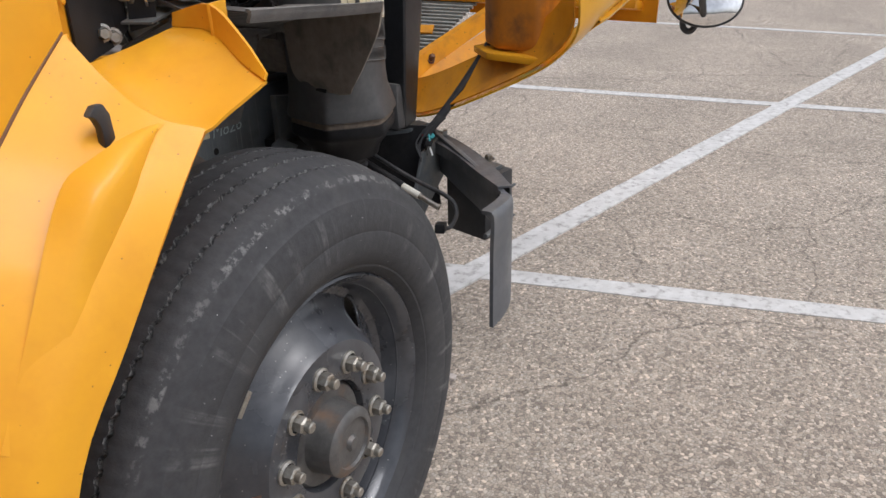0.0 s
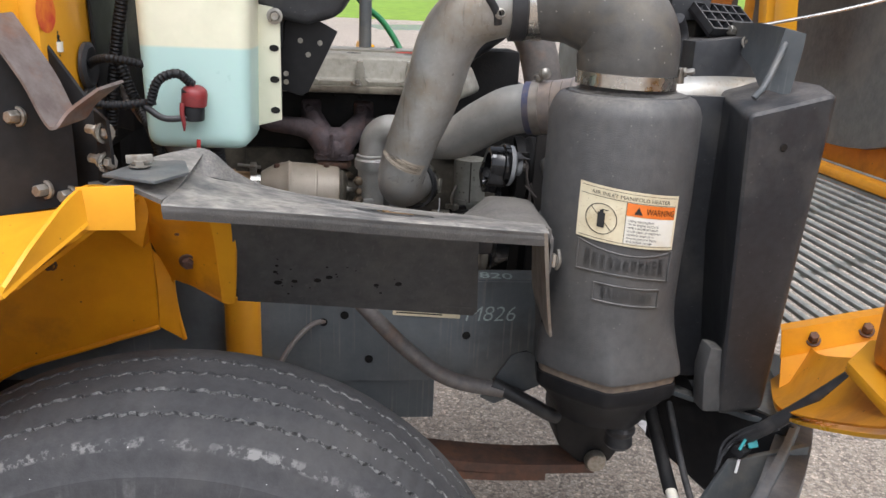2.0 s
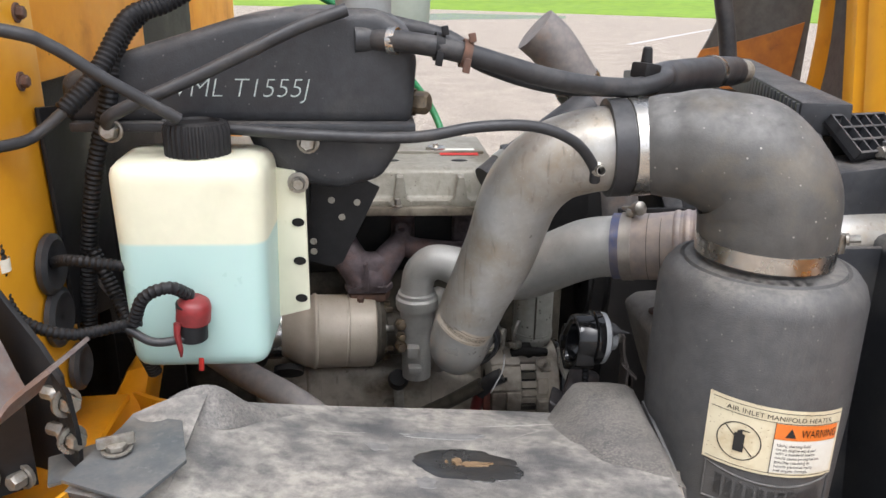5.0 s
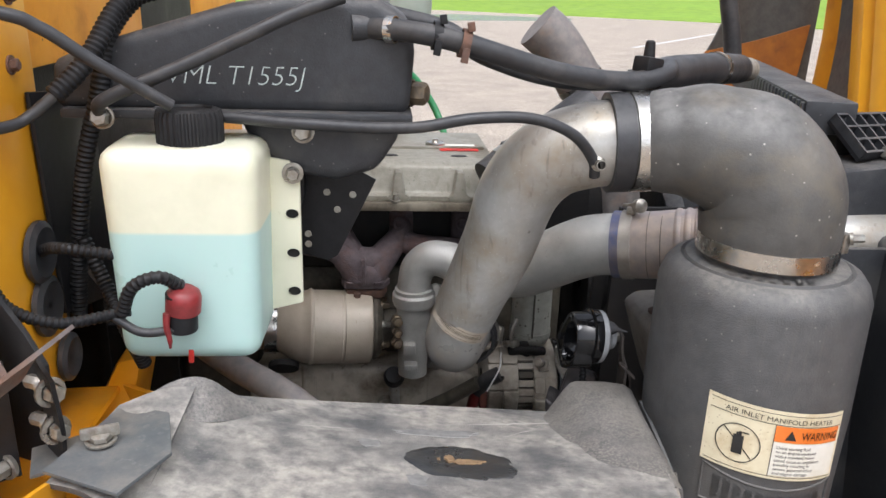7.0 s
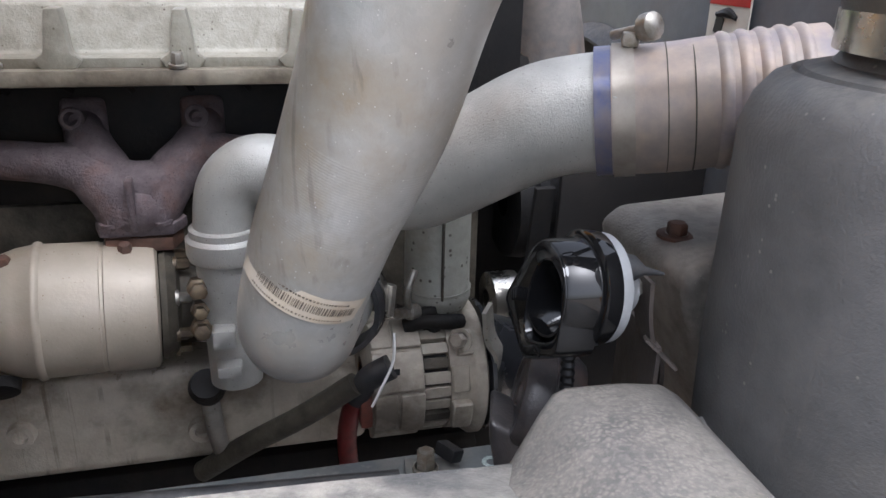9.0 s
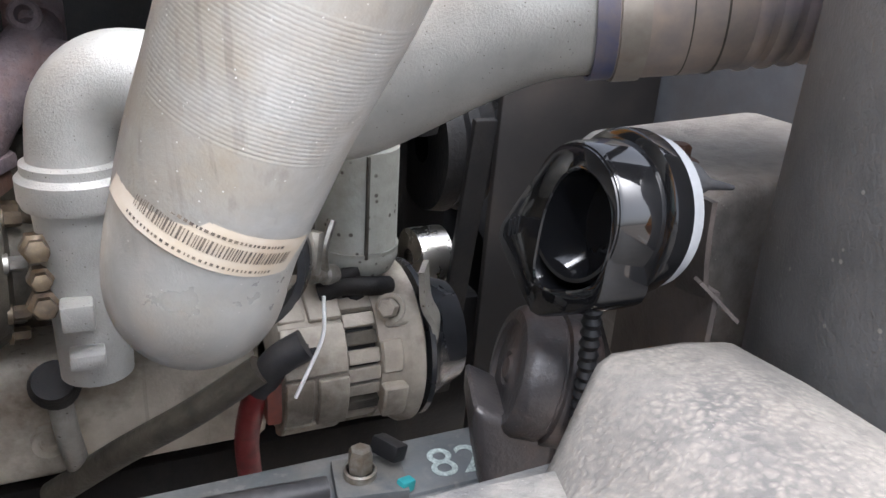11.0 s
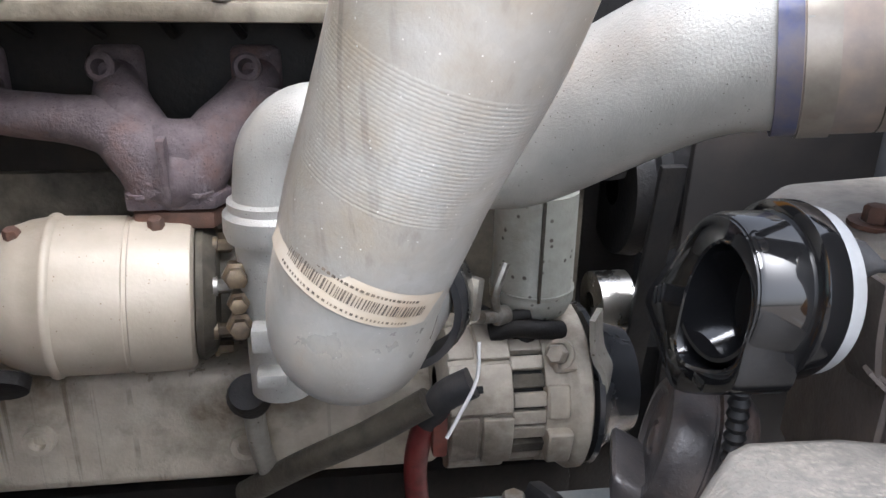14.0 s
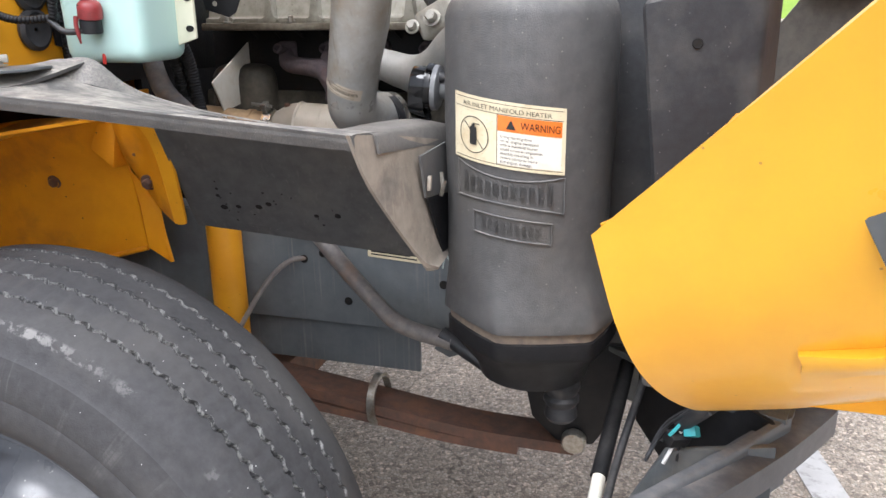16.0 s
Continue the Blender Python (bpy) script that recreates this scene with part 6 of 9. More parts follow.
part("side_neck", tube(B(), [(1.16, 1.36, 1.645), (1.135, 1.345, 1.645), (1.12, 1.342, 1.645)], 0.016, 16), PLASTIC, surge)

# ---- engine ----
engine = thing("engine", (1.1, 2.0, 0.75), "grimy diesel engine with a pale cast valve cover", "engine")
VX0, VX1, VY0, VY1, VZ0, VZ1 = 0.80, 1.365, 1.775, 2.14, 1.316, 1.390
bm = prism(B(), [(VY0, VZ0), (VY0 - 0.004, VZ0 + 0.020), (VY0 + 0.010, VZ0 + 0.022), (VY0 + 0.022, VZ1 - 0.006), (VY0 + 0.035, VZ1), (VY1 - 0.03, VZ1), (VY1, VZ0)], VX1 - VX0,
           Matrix(((0, 0, 1, VX0), (1, 0, 0, 0), (0, 1, 0, 0), (0, 0, 0, 1))), 0.005, 2)
cover = part("valve_cover", bm, COVER_CAST, engine, "pale grey cast aluminium valve cover")
for x in (0.855, 0.965, 1.075, 1.185, 1.295):
    bm = xz([(x - 0.022, VZ0 + 0.018), (x - 0.012, VZ0 + 0.024), (x - 0.006, VZ1 - 0.010), (x + 0.006, VZ1 - 0.010), (x + 0.012, VZ0 + 0.024), (x + 0.022, VZ0 + 0.018), (x + 0.010, VZ0 + 0.004), (x - 0.010, VZ0 + 0.004)], VY0 - 0.008, 0.03, None, 0.003)
    part("buttress", bm, COVER_CAST, cover)
part("cover_flange", box(B(), ((VX0 + VX1) / 2, VY0 - 0.004, VZ0 + 0.002), (VX1 - VX0 + 0.01, 0.022, 0.016), (0, 0, 0), 0.004), mat("oily_cover_flange", (0.16, 0.135, 0.10), (0.09, 0.075, 0.055), 0.45, 0.1, 50, 0.3, 200, (0.30, 0.27, 0.21), 14, 0.6), cover, "oily lower flange")
for x in (0.86, 1.02, 1.18, 1.34):
    part("cover_bolt", bolt(B(), (x, VY0 - 0.008, VZ0 + 0.012), (0, -0.2, 1), 0.006, 0.010, 1.5), ZINC, cover)
part("cover_groove", box(B(), (1.08, 1.93, VZ1 + 0.002), (0.55, 0.012, 0.006), (0, 0, 0), 0.002), COVER_CAST, cover)
# recesses drawn as dark ovals, their shade in the colour
for x in (0.93, 1.02, 1.17, 1.30):
    part("cover_recess", lathe(B(), [(0, 0.0012), (0.010, 0.0012), (0.012, 0)], along((x, 1.862, VZ1), (0, 0, 1)), 18, 1.4, 0.8), DARK, cover)
part("red_tag", box(B(), (1.305, 1.93, VZ1 + 0.0015), (0.075, 0.05, 0.001), (0, 0, 0)), RED_PAINT, cover, "red and white label")
part("tag_print", box(B(), (1.305, 1.955, VZ1 + 0.0018), (0.070, 0.02, 0.001), (0, 0, 0)), LABEL_WHITE, cover)
part("filler_ring", lathe(B(), [(0.020, 0), (0.020, 0.006), (0.016, 0.008), (0.006, 0.004), (0.006, 0.014), (0, 0.014)], along((1.262, 1.96, VZ1), (0, 0, 1)), 28), STAINLESS, cover)
# plain engine masses; their dark colours include the shade they stand in
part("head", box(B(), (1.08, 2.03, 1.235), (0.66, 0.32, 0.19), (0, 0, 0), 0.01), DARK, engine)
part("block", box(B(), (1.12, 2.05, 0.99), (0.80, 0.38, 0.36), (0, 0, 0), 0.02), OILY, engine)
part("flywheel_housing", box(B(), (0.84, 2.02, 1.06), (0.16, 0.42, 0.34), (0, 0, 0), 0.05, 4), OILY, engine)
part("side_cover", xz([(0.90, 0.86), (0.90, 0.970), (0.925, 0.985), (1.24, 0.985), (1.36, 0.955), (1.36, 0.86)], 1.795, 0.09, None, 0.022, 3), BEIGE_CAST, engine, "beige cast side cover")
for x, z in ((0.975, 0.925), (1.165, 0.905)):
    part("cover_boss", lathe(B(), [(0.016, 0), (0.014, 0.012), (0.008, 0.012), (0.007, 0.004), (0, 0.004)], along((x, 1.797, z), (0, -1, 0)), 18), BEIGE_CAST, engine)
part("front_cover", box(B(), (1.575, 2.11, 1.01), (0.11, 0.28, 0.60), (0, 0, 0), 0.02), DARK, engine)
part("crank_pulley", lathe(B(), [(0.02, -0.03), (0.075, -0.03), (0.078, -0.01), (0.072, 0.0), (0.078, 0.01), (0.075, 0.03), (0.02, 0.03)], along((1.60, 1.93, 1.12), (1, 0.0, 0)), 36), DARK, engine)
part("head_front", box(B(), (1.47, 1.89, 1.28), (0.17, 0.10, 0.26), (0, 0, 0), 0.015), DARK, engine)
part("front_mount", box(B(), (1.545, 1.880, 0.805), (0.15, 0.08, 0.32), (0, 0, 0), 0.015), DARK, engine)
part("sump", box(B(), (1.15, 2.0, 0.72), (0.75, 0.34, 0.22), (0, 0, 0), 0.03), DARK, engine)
# exhaust manifold: a cast log whose two arms meet over a bolted foot
bm = tube(B(), [(0.955, 1.880, 1.252), (0.960, 1.850, 1.244), (0.980, 1.826, 1.232), (1.030, 1.816, 1.227), (1.070, 1.810, 1.221), (1.098, 1.800, 1.202), (1.118, 1.797, 1.172)],
          [0.018, 0.019, 0.0195, 0.0205, 0.024, 0.029, 0.032], 20, 7)
tube(bm, [(1.072, 1.880, 1.256), (1.074, 1.850, 1.250), (1.082, 1.826, 1.238), (1.098, 1.808, 1.210), (1.116, 1.798, 1.176)], [0.017, 0.019, 0.024, 0.028, 0.031], 20, 7)
tube(bm, [(1.196, 1.880, 1.256), (1.194, 1.850, 1.250), (1.184, 1.828, 1.236), (1.160, 1.810, 1.209), (1.134, 1.798, 1.176)], [0.017, 0.019, 0.022, 0.027, 0.031], 20, 7)
tube(bm, [(1.104, 1.806, 1.204), (1.130, 1.802, 1.199), (1.158, 1.808, 1.204)], [0.027, 0.029, 0.026], 18, 5)
tube(bm, [(1.184, 1.832, 1.236), (1.230, 1.824, 1.224), (1.330, 1.828, 1.215)], [0.020, 0.022, 0.022], 18, 5)
tube(bm, [(1.104, 1.797, 1.178), (1.126, 1.794, 1.180), (1.148, 1.797, 1.178)], [0.026, 0.031, 0.026], 18, 5)
mani = part("exhaust_manifold", bm, IRON, engine, "purple-brown heat-stained exhaust manifold", 60)
part("foot_body", box(B(), (1.126, 1.815, 1.180), (0.062, 0.052, 0.034), (0, 0, 0), 0.010, 3), IRON, mani)
part("foot_flange", xy([(1.088, 1.772), (1.160, 1.772), (1.172, 1.800), (1.152, 1.842), (1.098, 1.842), (1.080, 1.800)], 1.156, 0.012, None, 0.003), IRON, mani)
part("mating_flange", xy([(1.092, 1.774), (1.158, 1.774), (1.167, 1.802), (1.148, 1.838), (1.102, 1.838), (1.086, 1.802)], 1.138, 0.016, None, 0.004), RUSTY, mani, "rusty turbine inlet flange")
part("web_rib", box(B(), (1.123, 1.768, 1.192), (0.007, 0.016, 0.056), (6, 0, 0), 0.002), IRON, mani)
for x in (1.099, 1.148):
    bm = bolt(B(), (x, 1.778, 1.168), (0, 0, 1), 0.0075, 0.010, 1.5)
    lathe(bm, [(0.0042, 0.008), (0.0042, 0.020), (0.003, 0.022), (0, 0.022)], along((x, 1.778, 1.168), (0, 0, 1)), 10)
    part("flange_stud", bm, IRON, mani)
for x in (0.955, 1.072, 1.193, 1.312):
    part("port_pad", box(B(), (x, 1.868, 1.252), (0.046, 0.020, 0.060), (0, 0, 0), 0.012, 3), IRON, mani)
    part("port_boss", lathe(B(), [(0.011, -0.03), (0.0115, -0.004), (0.0125, 0.0), (0.0125, 0.004), (0.0105, 0.006), (0.007, 0.006), (0.0062, -0.008), (0, -0.008)], along((x - 0.004, 1.828, 1.267), (-0.1, -1, 0.3)), 20), IRON, mani)
rng = random.Random(2)
for k in range(9):
    part("injector_line", tube(B(), [(0.86 + 0.06 * k, 1.86, 1.318), (0.87 + 0.06 * k, 1.845, 1.305 + 0.01 * rng.random()), (0.885 + 0.06 * k, 1.86, 1.29)], 0.004, 8), DARK, engine)
solo("heat_plate", yz([(1.70, 1.20), (1.98, 1.33), (1.98, 1.16), (1.74, 1.13)], 0.845, 0.004, None, 0.001), LABEL_WHITE, "pale sheet metal heat plate", "heat plate")

# ---- turbocharger and exhaust housing ----
turbo = thing("turbocharger", (1.17, 1.77, 0.99), "turbocharger with a bolted dark centre section", "turbocharger")
TX = Vector((1, 0.12, -0.06)).normalized()
T0 = Vector((1.136, 1.786, 1.075))
hs = thing("exhaust_housing", (1.06, 1.80, 1.01), "pale sheet-clad exhaust housing with raised bands", "exhaust housing")
m = along(T0 - TX * 0.175, TX)
part("shell", lathe(B(), [(0.042, 0.0), (0.046, 0.004), (0.051, 0.012), (0.060, 0.026), (0.066, 0.042), (0.0685, 0.056), (0.0712, 0.0585), (0.0718, 0.061), (0.0712, 0.0635), (0.0690, 0.066), (0.069, 0.118), (0.0678, 0.119), (0.0678, 0.122), (0.0695, 0.123),
                          (0.0695, 0.164), (0.0685, 0.171), (0.064, 0.174), (0.056, 0.174)], m, 48), CREAM, hs)
for s, a in ((0.040, 0.15), (0.150, 0.0)):
    part("shell_bolt", bolt(B(), m @ Vector((0, 0, s)) + Vector((0.0, -0.014, 0.060 if s > 0.1 else 0.052)), (0, -0.25, 1), 0.007, 0.012, 1.3), RUSTY, hs)
part("band_clamp", ring(B(), T0 - TX * 0.186, TX, 0.044, 0.022, 0.007, 36), STAINLESS, hs, "stainless V-band clamp")
bm = B()
box(bm, T0 - TX * 0.186 + Vector((0, -0.02, 0.055)), (0.014, 0.02, 0.024), (20, 0, 0), 0.003)
lathe(bm, [(0.004, -0.02), (0.004, 0.03), (0, 0.03)], along(T0 - TX * 0.19 + Vector((0, -0.02, 0.060)), (-1, 0, 0.1)), 8)
part("clamp_t_bolt", bm, ZINC, hs)
part("outlet_pipe", tube(B(), [T0 - TX * 0.19, T0 - TX * 0.25, T0 - TX * 0.40 + Vector((0, 0.02, 0)), T0 - TX * 0.55 + Vector((0, 0.05, -0.03))], [0.042, 0.043, 0.044, 0.044], 28), BROWN_PIPE, hs, "heat-browned exhaust pipe")
part("pipe_bead", ring(B(), T0 - TX * 0.235, TX, 0.043, 0.010, 0.003, 28), BROWN_PIPE, hs)
part("under_pad", lathe(B(), [(0, 0), (0.020, 0.0), (0.020, 0.012), (0, 0.015)], along(T0 - TX * 0.16 + Vector((0, -0.035, -0.058)), (0, -0.8, -0.5)), 20, 1.4, 0.8), DARK, hs)
part("centre_housing", lathe(B(), [(0.060, 0.0), (0.062, 0.006), (0.055, 0.016), (0.040, 0.020), (0.034, 0.05), (0.040, 0.082), (0.060, 0.088)], along(T0, TX), 36), OILY, turbo)
for k in range(8):
    a = 2 * math.pi * k / 8 + 0.3
    p = along(T0, TX) @ Vector((0.051 * math.cos(a), 0.051 * math.sin(a), 0.014))
    part("turbine_bolt", bolt(B(), p, TX, 0.006, 0.012, 1.4), BRASS if k % 3 else ZINC, turbo)
part("compressor_volute", lathe(B(), [(0.030, -0.03), (0.055, -0.028), (0.078, -0.016), (0.084, 0.0), (0.078, 0.018), (0.055, 0.028), (0.045, 0.05), (0.030, 0.05)], along(T0 + TX * 0.125, TX), 40), CAST_SILVER, turbo)
part("volute_outlet", lathe(B(), [(0.026, 1.02), (0.027, 1.09), (0.029, 1.12), (0.031, 1.160)], Matrix.Translation((1.213, 1.705, 0)), 28), CAST_SILVER, turbo)
bm = B()
box(bm, (1.205, 1.672, 1.085), (0.022, 0.02, 0.020), (0, 0, 0), 0.003)
box(bm, (1.208, 1.672, 1.050), (0.024, 0.02, 0.012), (0, 0, 0), 0.003)
part("actuator_lug", bm, CAST_SILVER, turbo)
for z, r in ((1.128, 0.011), (1.105, 0.009), (1.085, 0.011)):
    part("oil_fitting", lathe(B(), [(r, 0), (r, 0.016), (r * 0.7, 0.018), (r * 0.7, 0.028), (0, 0.03)], along((1.183, 1.700, z), (0.1, -1, 0.2)), 6), BRASS, turbo)
part("drain_joint", lathe(B(), [(0, 0), (0.018, 0.0), (0.020, 0.015), (0.016, 0.028), (0, 0.030)], along((1.180, 1.745, 0.985), (0.0, -0.6, 0.6)), 20), DARK, turbo)
part("drain_tube", tube(B(), [(1.180, 1.75, 0.99), (1.182, 1.755, 0.94), (1.186, 1.79, 0.87)], 0.010, 12), ALU, turbo)
solo("block_hose", tube(B(), [(1.335, 1.70, 1.00), (1.28, 1.72, 0.955), (1.22, 1.76, 0.90), (1.16, 1.80, 0.84)], 0.013, 18), OILY, "dark oily rubber hose below the turbocharger", "hose")

# ---- alternator, filter, pulleys ----
alt = thing("alternator", (1.43, 1.75, 0.88), "dirty cast aluminium alternator with a finned stator band", "alternator")
AM = Matrix(((0, 0, 1.08, 1.352), (0, -1.1, 0, 1.760), (1.1, 0, 0, 0.975), (0, 0, 0, 1)))       # local x up, y towards the wing, z along the shaft


def arc_block(a0, a1, r0, r1, h0, h1, bevel=0.0012):
    """A curved casting block round the shaft; angles in degrees from the top towards the wing."""
    k = max(int((a1 - a0) / 8), 1)
    ring_pts = [[AM @ Vector((r * math.cos(radians(a0 + (a1 - a0) * i / k)), r * math.sin(radians(a0 + (a1 - a0) * i / k)), h)) for i in range(k + 1)] for r, h in ((r0, h0), (r1, h0), (r1, h1), (r0, h1))]
    bm = B()
    g = [[bm.verts.new(p) for p in row] for row in ring_pts]
    for a, b in zip(g, g[1:] + g[:1]):
        for i in range(k):
            bm.faces.new((a[i], a[i + 1], b[i + 1], b[i]))
    bm.faces.new([row[0] for row in g])
    bm.faces.new([row[-1] for row in g][::-1])
    bmesh.ops.recalc_face_normals(bm, faces=bm.faces)
    return soften(bm, bevel, 1, 40)


part("rear_housing", lathe(B(), [(0.02, -0.003), (0.052, -0.002), (0.060, 0.002), (0.0625, 0.008), (0.0630, 0.053), (0.056, 0.054)], AM, 48), ALT_CAST, alt)
for a0, a1, lift, h0, h1 in ((-30, 4, 0.0025, 0.003, 0.050), (8, 40, 0.0050, 0.026, 0.053), (8, 38, 0.0015, 0.002, 0.024), (43, 78, 0.0042, 0.001, 0.053), (81, 122, 0.0028, 0.002, 0.025), (81, 122, 0.0055, 0.028, 0.053), (125, 160, 0.0035, 0.002, 0.050)):
    part("casting_pad", arc_block(a0, a1, 0.055, 0.0630 + lift, h0, h1), ALT_CAST, alt)
part("plug_socket", arc_block(55, 66, 0.060, 0.0680, 0.014, 0.022, 0.0005), DARK, alt)
part("plug_socket", arc_block(58, 63, 0.060, 0.0682, 0.022, 0.028, 0.0005), DARK, alt)
part("stator_band", lathe(B(), [(0.0565, 0.052), (0.0565, 0.082)], AM, 48), DARK, alt)
for k in range(26):
    a = -60 + 13.85 * k
    part("stator_fin", arc_block(a, a + 10.5, 0.055, 0.0645 - 0.0012 * (k % 3), 0.0535, 0.0810, 0.001), ALT_CAST if k % 4 else OILY, alt)
part("front_housing", lathe(B(), [(0.056, 0.080), (0.0645, 0.081), (0.0655, 0.098), (0.070, 0.104), (0.073, 0.108), (0.073, 0.117), (0.068, 0.120), (0.03, 0.122)], AM, 48), ALT_CAST, alt)
for a0, a1, lift, h0, h1 in ((2, 16, 0.008, 0.080, 0.098), (30, 52, 0.007, 0.088, 0.112), (60, 84, 0.004, 0.081, 0.100), (92, 118, 0.010, 0.081, 0.102)):
    part("front_lug", arc_block(a0, a1, 0.058, 0.0650 + lift, h0, h1, 0.002), ALT_CAST, alt)
part("pulley_shield", lathe(B(), [(0.03, 0.122), (0.070, 0.124), (0.071, 0.128), (0.060, 0.136), (0.052, 0.150), (0.046, 0.168), (0.02, 0.172), (0, 0.172)], AM, 40), mat("dark_satin_guard", (0.030, 0.032, 0.036), None, 0.28), alt)
part("ear_bolt", bolt(B(), AM @ Vector((0.071 * math.cos(radians(40)), 0.071 * math.sin(radians(40)), 0.094)), (-0.5, -0.7, 0.4), 0.009, 0.014), ALT_CAST, alt)
part("brush_cover", box(B(), (1.346, 1.712, 0.965), (0.014, 0.03, 0.045), (0, 0, 0), 0.004), mat("faded_red_cover", (0.22, 0.07, 0.05), (0.14, 0.06, 0.05), 0.6, 0.0, 60), alt, "faded red terminal cover")
solo("battery_cable", tube(B(), [(1.350, 1.70, 1.00), (1.334, 1.715, 0.965), (1.328, 1.735, 0.91), (1.332, 1.75, 0.85), (1.335, 1.78, 0.80)], 0.0115, 14, 8, True, 0.0008), RED, "red corrugated battery cable", "cable")
part("cable_boot", tube(B(), [(1.372, 1.695, 1.02), (1.350, 1.70, 1.005), (1.336, 1.712, 0.975)], 0.014, 14), RUBBER, alt)
filt = thing("fuel_filter", (1.45, 1.76, 1.04), "grey-green canister filter with flaking paint", "filter")
part("canister", lathe(B(), [(0, 1.170), (0.037, 1.170), (0.0375, 1.075), (0.039, 1.073), (0.039, 1.068), (0.034, 1.056), (0.02, 1.050), (0, 1.050)], Matrix.Translation((1.439, 1.768, 0)), 36), GREY_PAINT, filt)
part("canister_seam", box(B(), (1.436, 1.7300, 1.122), (0.003, 0.004, 0.094), (0, 0, 0), 0.001), OILY, filt)
part("rolled_rim", ring(B(), (1.439, 1.768, 1.078), (0, 0, 1), 0.0372, 0.003, 0.0022, 36), GREY_PAINT, filt)
part("drain_fitting", lathe(B(), [(0.012, 0), (0.012, 0.03), (0.008, 0.032), (0.008, 0.05)], along((1.432, 1.745, 1.055), (-0.2, -0.3, -1)), 12), DARK, filt)
part("bleed_valve", lathe(B(), [(0, 0), (0.009, 0), (0.009, 0.012), (0.006, 0.014), (0.006, 0.03), (0, 0.03)], along((1.408, 1.735, 1.063), (-0.8, -0.5, 0.2)), 12), ZINC, filt)
part("bleed_tube", tube(B(), [(1.400, 1.73, 1.066), (1.395, 1.722, 1.09), (1.405, 1.73, 1.115)], 0.004, 8), ZINC, filt)
bm = B()
tube(bm, [(1.395, 1.735, 1.045), (1.415, 1.730, 1.052), (1.440, 1.728, 1.050), (1.46, 1.735, 1.045)], 0.009, 10)
tube(bm, [(1.385, 1.74, 1.065), (1.405, 1.735, 1.058), (1.43, 1.735, 1.064)], 0.007, 10)
solo("sensor_loom", bm, DARK, "black taped sensor wiring", "wiring")
solo("idler_pulley", lathe(B(), [(0.012, -0.02), (0.034, -0.018), (0.034, 0.018), (0.030, 0.020), (0.012, 0.016)], along((1.545, 1.845, 1.018), (1, 0.05, 0)), 36), STAINLESS, "polished steel idler pulley", "pulley")
solo("lift_bracket", sheet(B(), [[(1.475, 1.690, 1.075), (1.480, 1.692, 1.04), (1.492, 1.69, 1.015), (1.490, 1.69, 0.98)], [(1.490, 1.715, 1.075), (1.495, 1.715, 1.04), (1.506, 1.715, 1.015), (1.505, 1.715, 0.98)]], 0.005, smooth_rows=False), ALU, "bent grey steel bracket above the alternator", "bracket")
solo("drive_belt", box(B(), (1.565, 1.80, 1.02), (0.024, 0.008, 0.34), (10, 0, 0), 0.002), DARK, "black ribbed drive belt", "belt")
th = thing("thermostat_housing", (1.40, 1.70, 1.28), "cast thermostat housing with a large bolt and rubber hose", "thermostat housing")
part("casting", box(B(), (1.385, 1.725, 1.335), (0.10, 0.07, 0.06), (0, -25, -20), 0.014, 3), ALU, th)
part("flange_bolt", bolt(B(), (1.372, 1.684, 1.335), (0.0, -0.9, 0.4), 0.012, 0.014, 1.5), ALU, th)
part("flange_bolt", bolt(B(), (1.325, 1.700, 1.318), (0.0, -0.9, 0.4), 0.010, 0.012, 1.5), ALU, th)
part("top_hose", tube(B(), [(1.34, 1.73, 1.375), (1.385, 1.75, 1.405), (1.45, 1.78, 1.445), (1.53, 1.80, 1.50)], 0.037, 24), RUBBER, th, "black hose with white print")
hose_pr = along((1.425, 1.768, 1.430), (0.8, 0.25, 0.52))
for k in range(9):
    strip_bm = strip(B(), hose_pr, 0.0374, -2.05, -1.85 - 0.06 * (k % 2), -0.034 + 0.0072 * k, -0.030 + 0.0072 * k, 3)
    part("white_print", strip_bm, LABEL_WHITE, th)
part("hose_clamp", ring(B(), (1.375, 1.745, 1.398), (0.8, 0.3, 0.5), 0.0375, 0.018, 0.0015, 32), STAINLESS, th)

# ---- horns on the shield ----
horn = thing("electric_horn", (1.46, 1.43, 1.15), "glossy black horn with a white ring", "horn")
HA = Vector((0.993, 0.072, -0.092)).normalized()
HU = Vector((-HA.y, HA.x, 0)).normalized()
HV = HA.cross(HU)
m = Matrix(((HU.x, HV.x, HA.x, 1.457), (HU.y, HV.y, HA.y, 1.414), (HU.z, HV.z, HA.z, 1.229), (0, 0, 0, 1)))
part("trumpet_body", lathe(B(), [(0.0300, -0.036), (0.0318, -0.036), (0.0330, -0.034), (0.0345, -0.013), (0.0345, -0.0125), (0.0352, -0.0122), (0.0380, -0.0118), (0.0395, -0.0105), (0.0395, -0.002), (0.0388, 0.0), (0.034, 0.0)], m, 56), GLOSS_BLACK, horn)


